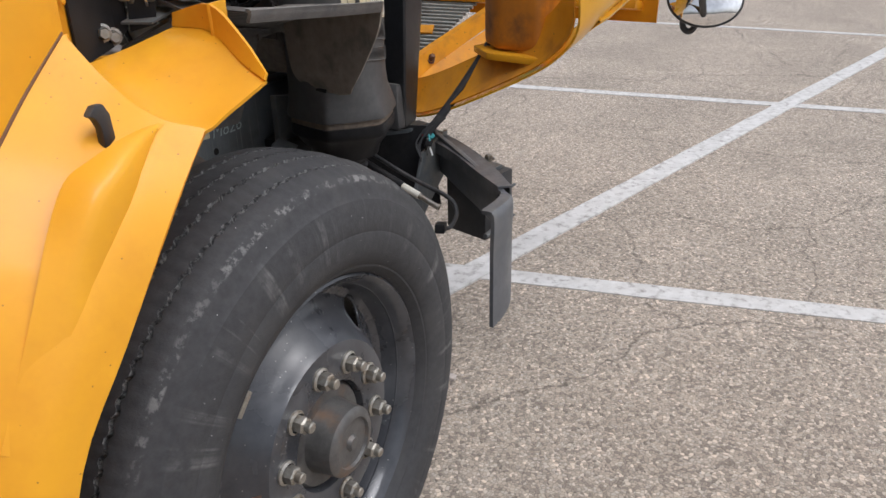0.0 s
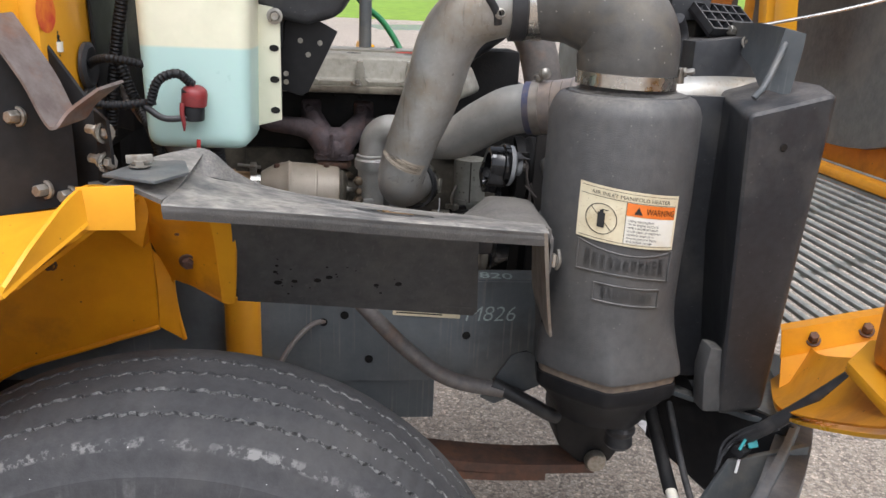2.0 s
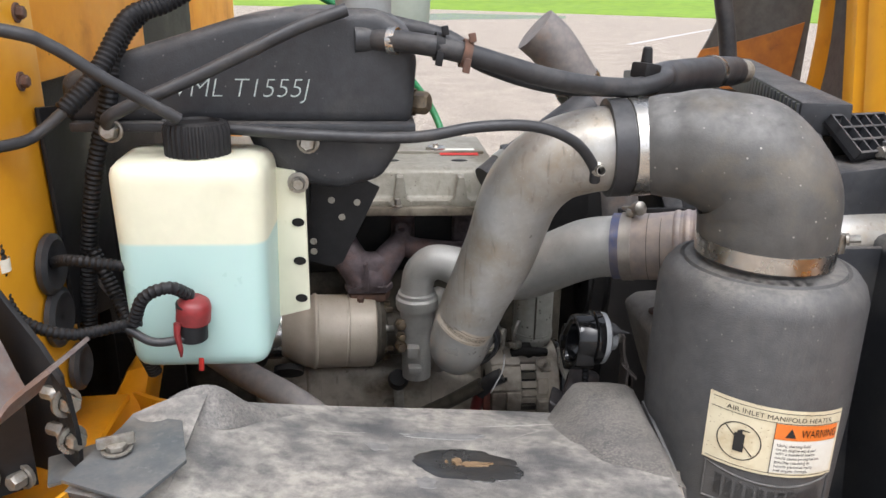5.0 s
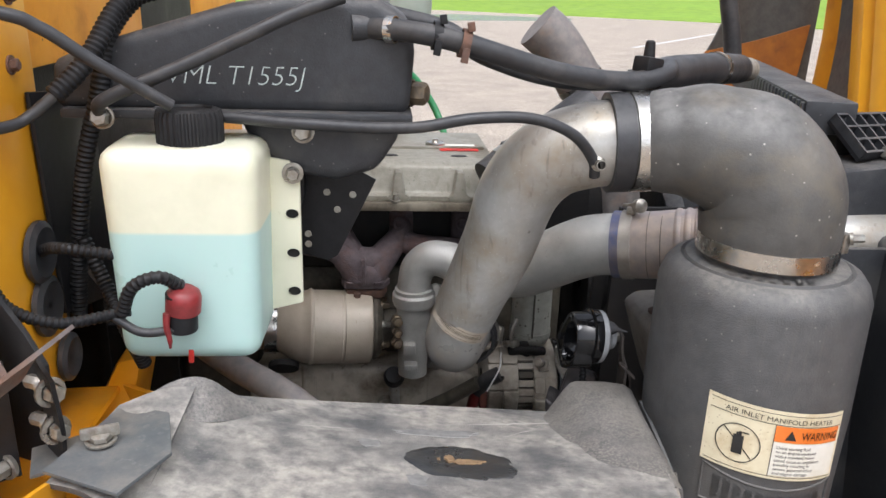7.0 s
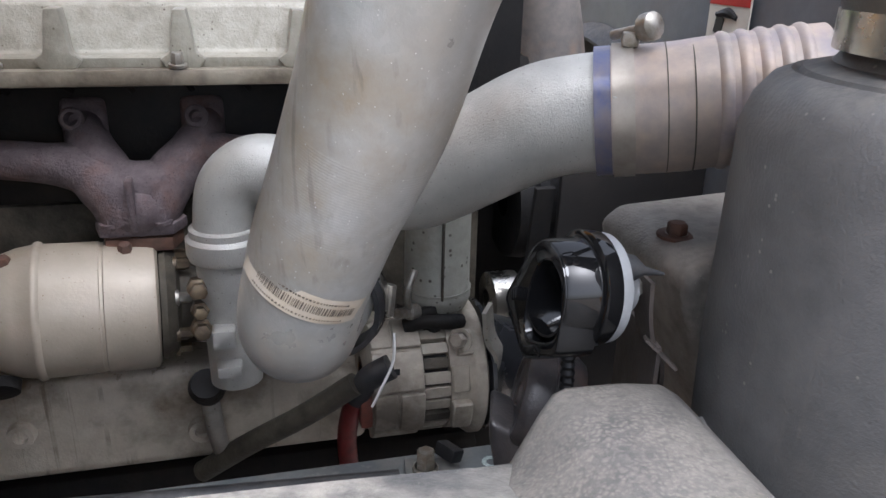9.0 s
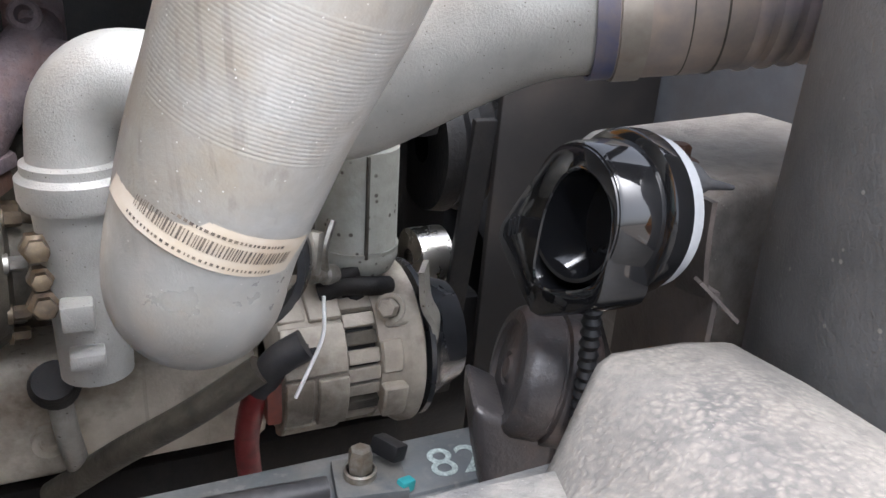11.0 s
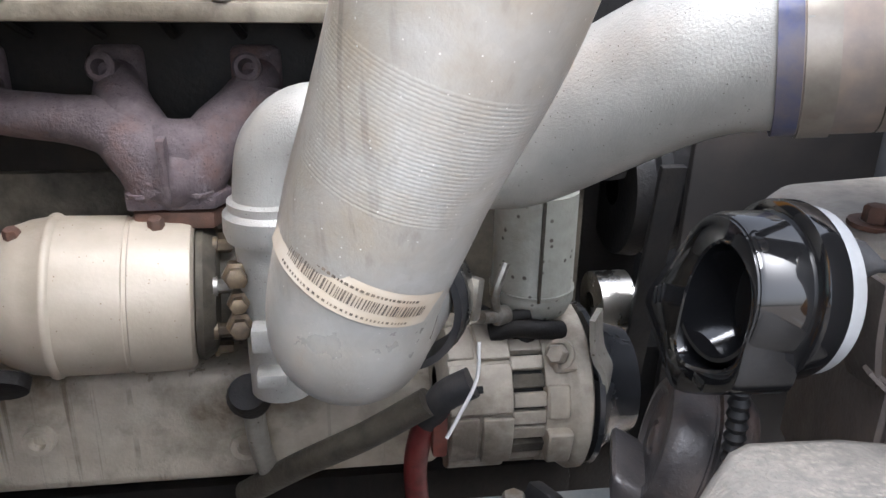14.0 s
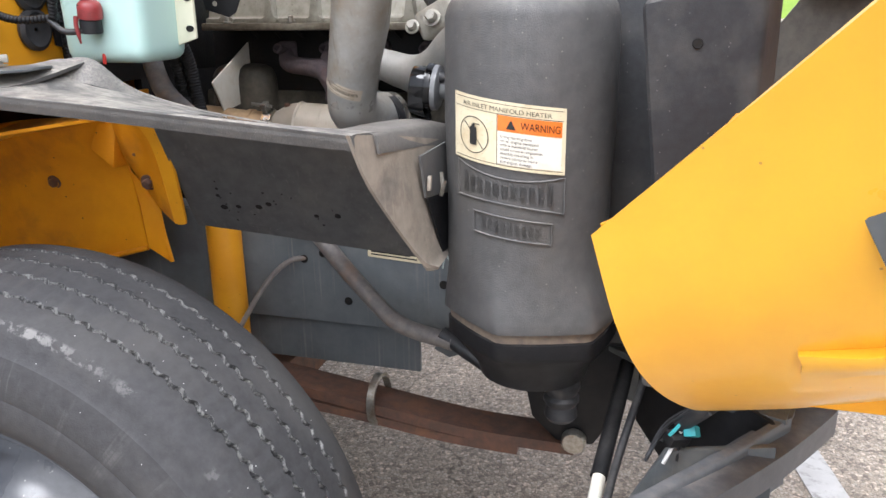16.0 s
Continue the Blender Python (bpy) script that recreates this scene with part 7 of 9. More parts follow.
def snail(k):
    """The mouth's outline, round above and drawn out to a square-cornered exit; k shrinks it towards its middle."""
    out = [(0.0530, -0.0245), (0.0545, -0.0300), (0.0500, -0.0345), (0.0160, -0.0570), (0.0100, -0.0580), (-0.0270, -0.0370), (-0.0315, -0.0300)]
    loop = [(0.0318 * math.sin(radians(a)), 0.0318 * math.cos(radians(a))) for a in range(-108, 57, 12)] + out
    for _ in range(2):
        loop = [((a[0] * w + b[0] * (1 - w)), (a[1] * w + b[1] * (1 - w))) for a, b in zip(loop, loop[1:] + loop[:1]) for w in (0.75, 0.25)]
    return [(0.006 + (x - 0.006) * k, -0.008 + (y + 0.008) * k) for x, y in loop]


outer = snail(1.0)


def closed(pts, turns=2):
    """Rounds off a closed outline."""
    for _ in range(turns):
        pts = [((a[0] * w + b[0] * (1 - w)), (a[1] * w + b[1] * (1 - w))) for a, b in zip(pts, pts[1:] + pts[:1]) for w in (0.75, 0.25)]
    return pts


lip_loop = closed([(0.001, 0.0225), (-0.014, 0.021), (-0.0265, 0.011), (-0.0295, -0.004), (-0.0285, -0.0185), (-0.024, -0.0275), (-0.011, -0.0355), (0.010, -0.0430), (0.0185, -0.0385), (0.0195, -0.0225), (0.0190, -0.0040), (0.0125, 0.0135)])
deep_loop = closed([(0.0072, 0.0167), (-0.0062, 0.0108), (-0.0151, -0.0029), (-0.0166, -0.0194), (-0.0094, -0.0324), (0.0041, -0.029), (0.0138, -0.0148), (0.0142, 0.0031)])


def around(loop, cx, cy, n=64):
    """The outline as n points at even angles about a middle, so that outlines can be bridged."""
    out = []
    for k in range(n):
        a = 2 * math.pi * k / n
        d = Vector((math.cos(a), math.sin(a)))
        far = 0.0
        for p0, p1 in zip(loop, loop[1:] + loop[:1]):
            e = (p1[0] - p0[0], p1[1] - p0[1])
            det = d.x * -e[1] + d.y * e[0]
            if abs(det) > 1e-12:
                rx, ry = p0[0] - cx, p0[1] - cy
                u = (rx * -e[1] + ry * e[0]) / det
                v = (d.x * ry - d.y * rx) / det
                if -1e-6 <= v <= 1.000001:
                    far = max(far, u)
        out.append((cx + d.x * far, cy + d.y * far))
    return out


face_edge, lip_edge, deep_edge = around(snail(0.975), 0.0, -0.009), around(lip_loop, 0.0, -0.009), around(deep_loop, 0.0, -0.009)
lip_in = [(x * 0.96, -0.009 + (y + 0.009) * 0.96) for x, y in lip_edge]
for name, rows, paint in (("mouth_wall", [(around(outer, 0.0, -0.009), -0.010), (around(outer, 0.0, -0.009), -0.0345), (face_edge, -0.0368)], GLOSS_BLACK),
                          ("mouth_face", [(face_edge, -0.0368), ([(x * 1.03, -0.009 + (y + 0.009) * 1.03) for x, y in lip_edge], -0.0368), (lip_edge, -0.0374), (lip_in, -0.0366)], GLOSS_BLACK),
                          ("mouth_throat", [(lip_in, -0.0366), ([(a[0] * 0.75 + b[0] * 0.25, a[1] * 0.75 + b[1] * 0.25) for a, b in zip(lip_in, deep_edge)], -0.026), (deep_edge, -0.0160), ([(x * 0.96, -0.009 + (y + 0.009) * 0.96) for x, y in deep_edge], -0.0125)], MOUTH_GLOSS)):
    bm = B()
    g = [[bm.verts.new(m @ Vector((x, y, h))) for x, y in row] for row, h in rows]
    for a, b in zip(g, g[1:]):
        for i in range(len(a)):
            j = (i + 1) % len(a)
            bm.faces.new((a[i], a[j], b[j], b[i]))
    part(name, bm, paint, horn, "", 60)
part("mouth_floor", prism(B(), [(x * 0.97, -0.009 + (y + 0.009) * 0.97) for x, y in deep_edge], 0.003, m @ Matrix.Translation((0, 0, -0.0145))), MOUTH_BLACK, horn)
part("spiral_core", tube(B(), [m @ Vector((-0.002 + 0.010 * math.cos(a), -0.006 + 0.013 * math.sin(a), -0.0147)) for a in (2.0, 2.6, 3.2, 3.8, 4.4, 4.9)], [0.0004, 0.0012, 0.0015, 0.0016, 0.0015, 0.0008], 8), GLOSS_BLACK, horn)
part("mouth_bridge", box(B(), m @ Vector((-0.006, -0.0425, -0.026)), (0.022, 0.010, 0.006), (0, 5, 4), 0.001), GLOSS_BLACK, horn)
for k in range(3):
    part("exit_tab", box(B(), m @ Vector((0.0490 - 0.013 * k, -0.0365 - 0.0085 * k, -0.030)), (0.005, 0.008, 0.005), (30, 0, 0), 0.001), GLOSS_BLACK, horn)
for k in range(3):
    part("moulded_bar", box(B(), m @ Vector((0.0370 + 0.003 * k, -0.0185 - 0.002 * k, -0.0370)), (0.0012, 0.0016, 0.009), (0, 0, 0), 0.0003), PLASTIC_DULL, horn)
part("white_ring", lathe(B(), [(0.0375, -0.001), (0.0380, 0.002), (0.0370, 0.008), (0.031, 0.012), (0.018, 0.013), (0.017, 0.026), (0.014, 0.028), (0, 0.028)], m, 44), CHROME_WHITE, horn)
part("mounting_nut", bolt(B(), m @ Vector((0, 0, 0.028)), HA, 0.007, 0.010, 1.2), ZINC, horn)
part("terminal_boot", lathe(B(), [(0.010, 0), (0.009, 0.010), (0.003, 0.018), (0.0012, 0.030), (0, 0.031)], along(m @ Vector((-0.012, 0.020, 0.008)), (0.9, -0.35, -0.10)), 14), RUBBER, horn)
part("strap", sheet(B(), [[(1.494, 1.398, 1.236), (1.496, 1.398, 1.210), (1.503, 1.400, 1.185), (1.513, 1.402, 1.165), (1.515, 1.404, 1.12)], [(1.496, 1.424, 1.236), (1.498, 1.424, 1.210), (1.505, 1.426, 1.185), (1.515, 1.428, 1.165), (1.517, 1.430, 1.12)]], 0.003, smooth_rows=False), HORN_STEEL, horn, "bent steel horn strap")
part("mounting_plate", sheet(B(), [[(1.502, 1.392, 1.190), (1.512, 1.44, 1.186), (1.525, 1.490, 1.180)], [(1.502, 1.392, 1.10), (1.512, 1.44, 1.10), (1.525, 1.490, 1.10)]], 0.003, 2, False), HORN_STEEL, horn, "brown steel mounting plate")
part("strap_foot", sheet(B(), [[(1.492, 1.395, 1.196), (1.512, 1.385, 1.176)], [(1.494, 1.402, 1.196), (1.514, 1.392, 1.176)]], 0.002, smooth_rows=False), HORN_STEEL, horn)
old = thing("old_horn", (1.44, 1.47, 1.04), "weathered dark disc horn with a snail mouth", "horn")
OLD_METAL = mat("old_horn_metal", (0.042, 0.038, 0.038), (0.026, 0.024, 0.025), 0.42, 0.1, 40, 0.3, 250, (0.085, 0.056, 0.046), 14, 0.7, 0.12, 0.25, (0.11, 0.095, 0.085), specks=(400, 0.12, (0.16, 0.14, 0.13)))
ON = Vector((-0.92, 0.32, 0.22)).normalized()
OU = Vector((0, 0, 1)).cross(ON).normalized() * -1
OV = ON.cross(OU) * -1
m = Matrix(((OU.x, OV.x, ON.x, 1.430), (OU.y, OV.y, ON.y, 1.466), (OU.z, OV.z, ON.z, 1.118), (0, 0, 0, 1)))
part("disc", lathe(B(), [(0, 0.0005), (0.006, 0.001), (0.008, -0.001), (0.010, 0.0005), (0.013, -0.0015), (0.026, -0.001), (0.0285, 0.0015), (0.034, 0.001), (0.037, -0.002), (0.0385, -0.006), (0.0385, -0.020), (0.037, -0.021), (0.037, -0.0225), (0.0395, -0.0235), (0.0395, -0.038), (0.035, -0.044), (0, -0.046)], m, 52), OLD_METAL, old)
sm = Matrix(((ON.x, OV.x, OU.x, 1.430), (ON.y, OV.y, OU.y, 1.466), (ON.z, OV.z, OU.z, 1.118), (0, 0, 0, 1)))
up = 1 if OV.z > 0 else -1
bm = prism(B(), [(w, v * up) for w, v in ((0.019, -0.014), (0.002, -0.018), (-0.010, -0.020), (-0.036, -0.020), (-0.038, -0.062), (-0.014, -0.073), (-0.002, -0.070), (0.015, -0.030))], 0.052, sm @ Matrix.Translation((0, 0, -0.026)), 0.007, 3)
part("snail_mouth", bm, OLD_METAL, old)
part("back_stud", lathe(B(), [(0, -0.044), (0.012, -0.045), (0.012, -0.060), (0, -0.060)], m, 16), RUSTY, old)
solo("horn_conduit", tube(B(), [(1.444, 1.418, 1.188), (1.4455, 1.417, 1.175), (1.446, 1.416, 1.155), (1.446, 1.415, 1.132), (1.444, 1.414, 1.095)], 0.0056, 14, 10, True, 0.0014), PLASTIC_DULL, "black corrugated horn conduit", "conduit", "wiring conduits")

# ---- radiator group ----
rad = thing("radiator", (1.85, 2.0, 0.80), "black radiator with ribbed top bar and fan shroud", "radiator")
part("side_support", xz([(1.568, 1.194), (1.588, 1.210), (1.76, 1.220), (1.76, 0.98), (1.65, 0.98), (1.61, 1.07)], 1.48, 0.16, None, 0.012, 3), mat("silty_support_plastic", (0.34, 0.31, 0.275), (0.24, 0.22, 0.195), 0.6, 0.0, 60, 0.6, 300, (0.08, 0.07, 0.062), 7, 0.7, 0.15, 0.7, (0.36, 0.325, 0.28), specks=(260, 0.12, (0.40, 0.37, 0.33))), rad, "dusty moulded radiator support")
# Added panel: the dim gap beyond the horn, given as a near-black brown.
part("rear_shade_panel", xz([(1.590, 0.78), (1.79, 0.78), (1.79, 1.31), (1.60, 1.31)], 1.80, 0.010, None, 0.003), mat("brown_dark_shade", (0.014, 0.012, 0.011), (0.010, 0.009, 0.009), 0.6, 0.0, 30, 0.1, 200, (0.07, 0.055, 0.045), 6, 0.35), rad, "dark brownish panel for the shaded gap")
part("support_bolt", bolt(B(), (1.598, 1.545, 1.208), (0, 0, 1), 0.009, 0.010, 1.9), RUSTY, rad)
part("core", box(B(), (1.87, 2.0, 1.17), (0.07, 0.92, 0.66), (0, 0, 0), 0.004), DARK, rad)
bm = yz([(1.50, 0.90), (2.46, 0.90), (2.46, 1.50), (2.30, 1.52), (1.62, 1.46), (1.52, 1.40)], 1.795, 0.012, None, 0.003)
part("shroud_panel", bm, mat("grey_shroud_plastic", (0.12, 0.128, 0.14), (0.10, 0.106, 0.115), 0.5, 0.0, 40, 0.1, 200, (0.12, 0.11, 0.10), 7, 0.5), rad, "grey plastic fan shroud")
part("shroud_ring", lathe(B(), [(0.285, 0), (0.275, 0.02), (0.265, 0.03), (0.26, 0.03), (0.27, 0.02), (0.28, 0)], along((1.793, 2.15, 1.05), (-1, 0, 0)), 56), PLASTIC, rad)
# dark disc laid on the panel for the shaded fan opening
part("shroud_opening", lathe(B(), [(0, 0), (0.27, 0), (0.27, 0.003)], along((1.792, 2.15, 1.05), (-1, 0, 0)), 40), DARK, rad)
part("fan_hub", lathe(B(), [(0, 0), (0.07, 0), (0.08, 0.02), (0.08, 0.05), (0.05, 0.09), (0, 0.09)], along((1.78, 2.15, 1.05), (-1, 0, 0)), 32), DARK, rad)
for k in range(8):
    a = 2 * math.pi * k / 8 + 0.2
    part("fan_blade", sheet(B(), [[(1.745 + dx, 2.15 + r * math.cos(a + da), 1.05 + r * math.sin(a + da)) for r in (0.07, 0.15, 0.25)] for dx, da in ((0.0, -0.18), (-0.03, 0.0), (-0.06, 0.20))], 0.004, 3), PLASTIC_DULL, rad)
tb = part("top_bar", box(B(), (1.925, 1.93, 1.522), (0.075, 0.80, 0.05), (0, 0, -15), 0.006), PLASTIC, rad)
for k in range(30):
    part("bar_rib", box(B(), (1.789 + 0.00725 * k, 1.565 + 0.0260 * k, 1.520), (0.010, 0.010, 0.046), (0, 0, -15), 0.0015), PLASTIC, tb)
sticker = part("caution_sticker", box(B(), (1.7880, 1.800, 1.352), (0.002, 0.080, 0.092), (0, 0, 0)), LABEL_WHITE, rad, "white and red caution sticker")
part("red_heading", box(B(), (1.7866, 1.800, 1.391), (0.001, 0.078, 0.012), (0, 0, 0)), RED_PAINT, sticker)
part("black_field", box(B(), (1.7866, 1.800, 1.327), (0.001, 0.074, 0.038), (0, 0, 0)), INK, sticker)
bm = B()
for k in range(6):
    box(bm, (1.7858, 1.802 + 0.003 * (k % 2), 1.341 - 0.0055 * k), (0.001, 0.062 - 0.008 * (k % 3), 0.0022))
part("sticker_print", bm, LABEL_WHITE, sticker)
bm = B()
tube(bm, [(1.7866, 1.822, 1.374), (1.7866, 1.800, 1.377), (1.7866, 1.782, 1.372)], [0.003, 0.006, 0.003], 8)
box(bm, (1.7866, 1.816, 1.362), (0.001, 0.016, 0.020), (12, 0, 0))
part("pictogram", bm, INK, sticker)
end = thing("charge_cooler_end", (1.87, 1.52, 1.30), "black plastic cooler end cap with a grid of ribs", "cooler end cap")
gm = Matrix.Translation((1.884, 1.535, 1.490)) @ Matrix.Rotation(radians(22), 4, 'Z') @ Matrix.Rotation(radians(38), 4, 'X') @ Matrix.Rotation(radians(2), 4, 'Y')
part("grid_floor", prism(B(), [(-0.062, -0.036), (0.064, -0.036), (0.064, 0.040), (-0.062, 0.040)], 0.006, gm), PLASTIC_DULL, end)
for k in range(6):
    part("grid_rib", prism(B(), [(-0.062 + 0.0248 * k, -0.036), (-0.058 + 0.0248 * k, -0.036), (-0.058 + 0.0248 * k, 0.040), (-0.062 + 0.0248 * k, 0.040)], 0.014, gm @ Matrix.Translation((0, 0, 0.006))), PLASTIC, end)
for k in range(4):
    part("grid_rib", prism(B(), [(-0.062, -0.036 + 0.0242 * k), (0.064, -0.036 + 0.0242 * k), (0.064, -0.032 + 0.0242 * k), (-0.062, -0.032 + 0.0242 * k)], 0.0144, gm @ Matrix.Translation((0, 0, 0.006))), PLASTIC, end)
part("end_wall", xz([(1.80, 1.30), (1.80, 1.462), (1.91, 1.475), (1.93, 1.42), (1.93, 1.30)], 1.448, 0.12, None, 0.004), PLASTIC, end)
part("wall_bolt", bolt(B(), (1.90, 1.446, 1.463), (0, -1, 0.3), 0.010, 0.012, 1.4), ZINC, end)
part("wall_bolt", bolt(B(), (1.822, 1.446, 1.378), (0, -1, 0), 0.008, 0.008, 1.4), PLASTIC, end)
brk = solo("hood_cable_bracket", sheet(B(), [[(1.895, 1.485, 1.455), (1.897, 1.495, 1.480), (1.893, 1.500, 1.498)], [(1.892, 1.40, 1.425), (1.895, 1.395, 1.465), (1.893, 1.39, 1.500)], [(1.866, 1.305, 1.395), (1.882, 1.30, 1.45), (1.889, 1.295, 1.494)], [(1.905, 1.282, 1.385), (1.912, 1.278, 1.45), (1.915, 1.28, 1.487)]], 0.004, smooth_rows=False), FRAME_PAINT, "grey bent steel cable bracket", "bracket")
part("bracket_bolt", bolt(B(), (1.897, 1.494, 1.480), (-0.9, -0.3, 0.2), 0.010, 0.014, 1.4), ZINC, brk)
solo("hood_cable", tube(B(), [(1.90, 1.495, 1.484), (2.15, 1.39, 1.56), (2.60, 1.32, 1.74)], 0.003, 8), STAINLESS, "thin steel hood restraint cable", "cable")
solo("bracket_rod", tube(B(), [(1.890, 1.295, 1.47), (1.862, 1.262, 1.44), (1.836, 1.238, 1.405), (1.819, 1.234, 1.385)], 0.0055, 10), FRAME_PAINT, "bent steel rod on the bracket", "rod")
side = thing("side_deflector", (1.87, 1.25, 0.80), "black moulded plastic radiator side deflector", "deflector")
bm = prism(B(), [(1.797, 1.194), (1.945, 1.208), (1.972, 1.30), (1.965, 1.47), (1.86, 1.47), (1.83, 1.33)], 0.585, Matrix.Translation((0, 0, 0.795)), 0.014, 3)
for v in bm.verts:          # the near wall leans inwards towards the bottom and narrows
    drop = 1.36 - v.co.z
    if v.co.y < 1.32:
        v.co.y += 0.105 * drop
    if v.co.x < 1.84:
        v.co.x += 0.11 * drop
    else:
        v.co.x += 0.014 * drop
    if v.co.z > 1.3:
        v.co.z += 0.24 * (v.co.x - 1.945) + 0.02
part("outer_panel", bm, PLASTIC, side)
part("inner_panel", box(B(), (1.80, 1.392, 1.09), (0.16, 0.012, 0.56), (0, 0, 0), 0.003), PLASTIC, side)
part("lower_tab", prism(B(), [(1.828, 0.80), (1.87, 0.80), (1.875, 0.885), (1.852, 0.930), (1.826, 0.935), (1.820, 0.88)], 0.05, Matrix.Translation((0, 1.254, 0)) @ XZ, 0.012), CAN_PLASTIC, side)
# dark disc; the hole's shade is only painted on
part("panel_hole", lathe(B(), [(0, 0.0012), (0.006, 0.0012), (0.0068, 0)], along((1.868, 1.2045, 1.312), (0.13, -1, 0)), 16), DARK, side)
hose("cooler_hose", [(1.78, 1.50, 1.50), (1.80, 1.52, 1.47), (1.81, 1.51, 1.40), (1.815, 1.50, 1.33)], 0.014)
hose("cooler_hose", [(1.845, 1.62, 1.515), (1.80, 1.57, 1.520), (1.74, 1.56, 1.505), (1.71, 1.60, 1.48)], 0.012)

# ---- tilted hood ----
hood = thing("tilted_hood", (2.3, 1.9, 0.78), "yellow bus hood tilted forward, seen from inside", "hood")
rim_curve = [(1.794, 0.734, 1.196), (1.819, 0.743, 1.110), (1.847, 0.790, 1.046), (1.887, 0.890, 0.977), (1.919, 1.10, 0.873), (1.970, 1.25, 0.812), (2.045, 1.40, 0.780)]
sweep = [(0.60, -0.37, 0.70), (0.80, -0.22, 0.45), (0.955, -0.13, 0.32), (0.96, -0.13, 0.30), (0.96, -0.14, 0.23), (0.96, -0.14, 0.23), (0.96, -0.14, 0.20)]
reach = (1.05, 1.05, 1.05, 0.30, 0.16, 0.12, 0.08)
skin_rows = []
for e, d, far in zip(rim_curve, sweep, reach):
    skin_rows.append([Vector(e) + Vector(d) * far * f + Vector((0, -0.020, -0.006)) * math.sin(math.pi * min(f * 1.2, 1.0)) * min(far, 1.0) for f in (0.0, 0.2, 0.45, 0.7, 1.0)])
part("outer_skin", sheet(B(), skin_rows, 0.006, 5), HOOD_YELLOW, hood)
outer = [Vector(p) + Vector((0.045, 0.022, 0.022)) for p in rim_curve]
inner = [Vector(p) + Vector((0.10, 0.060, 0.085)) for p in rim_curve]
part("rim_band", sheet(B(), [[Vector(p) + Vector((0.004, 0.008, 0.004)) for p in rim_curve], outer, inner], 0.004, smooth_rows=False), YELLOW_IN, hood, "orange underside of the hood rim")
# headlight bucket: stepped orange moulding
bm = prism(B(), [(1.955, 1.015), (2.020, 1.080), (2.13, 1.05), (2.13, 0.88), (2.04, 0.855), (1.935, 0.875)], 0.205, Matrix.Translation((0, 0, 1.020)), 0.028, 4)
bucket = part("headlight_bucket", bm, BUCKET, hood, "orange moulded headlight bucket with grime")
part("bucket_top", prism(B(), [(2.005, 0.955), (2.045, 0.980), (2.115, 0.962), (2.115, 0.872), (2.060, 0.875), (2.01, 0.90)], 0.062, Matrix.Translation((0, 0, 1.215)), 0.018, 4), BUCKET, bucket)
part("bucket_step", prism(B(), [(1.962, 1.02), (2.05, 1.090), (2.13, 1.06), (2.05, 0.99)], 0.05, Matrix.Translation((0, 0, 1.165)), 0.012, 3), BUCKET, bucket)
part("bucket_foot", prism(B(), [(1.93, 1.03), (2.02, 1.11), (2.15, 1.06), (2.15, 0.87), (1.90, 0.87)], 0.02, Matrix.Translation((0, 0, 0.998)), 0.005), YELLOW, bucket)
# grille laid over, its slats crossing the bus
def gz(x):
    return 0.905 + 0.27 * (x - 2.09)


for k in range(23):
    x = 2.09 + 0.0275 * k
    part("grille_slat", box(B(), (x, 2.09, gz(x)), (0.012, 1.42, 0.012), (0, -15, 0), 0.003), RETAINER, hood)
for y in (1.42, 1.66, 2.02, 2.40, 2.70):
    part("grille_rib", box(B(), (2.40, y, gz(2.40) - 0.012), (0.66, 0.014, 0.012), (0, -15, 0), 0.002), RETAINER, hood)
part("grille_lip", sheet(B(), [[(2.03, 1.36, 0.86), (2.20, 1.33, 0.912), (2.42, 1.27, 0.985), (2.70, 1.20, 1.07)], [(2.03, 1.375, 0.915), (2.20, 1.345, 0.962), (2.42, 1.285, 1.030), (2.70, 1.215, 1.115)],
                               [(2.04, 1.40, 0.918), (2.21, 1.37, 0.965), (2.43, 1.31, 1.033), (2.70, 1.24, 1.118)]], 0.005, smooth_rows=False), YELLOW_IN, hood)
part("grille_step", sheet(B(), [[(2.02, 1.33, 0.800), (2.20, 1.28, 0.86), (2.45, 1.20, 0.95)], [(2.03, 1.36, 0.862), (2.20, 1.33, 0.913), (2.45, 1.26, 0.99)]], 0.005, smooth_rows=False), YELLOW_IN, hood)
for x, y, z in ((2.091, 1.362, 0.900), (2.186, 1.343, 0.928)):
    part("lip_bolt", bolt(B(), (x, y, z), (-0.3, -0.6, 0.7), 0.010, 0.018, 1.5), RUSTY, hood)
part("grille_clip", box(B(), (2.36, 1.45, gz(2.36) + 0.014), (0.06, 0.05, 0.008), (0, -15, 20), 0.003), YELLOW_IN, hood)
# bulkhead: the hood's inner face stands up beyond the grille
BX = 2.72
part("bulkhead", sheet(B(), [[(BX - 0.02, 0.75, 1.00), (BX, 1.5, 1.00), (BX, 2.4, 1.00), (BX - 0.02, 3.22, 1.00)], [(BX + 0.03, 0.75, 1.55), (BX + 0.05, 1.5, 1.55), (BX + 0.05, 2.4, 1.55), (BX + 0.03, 3.22, 1.55)],
                             [(BX - 0.02, 0.75, 2.15), (BX, 1.5, 2.15), (BX, 2.4, 2.15), (BX - 0.02, 3.22, 2.15)]], 0.006), YELLOW_IN, hood, "orange inner face of the hood")
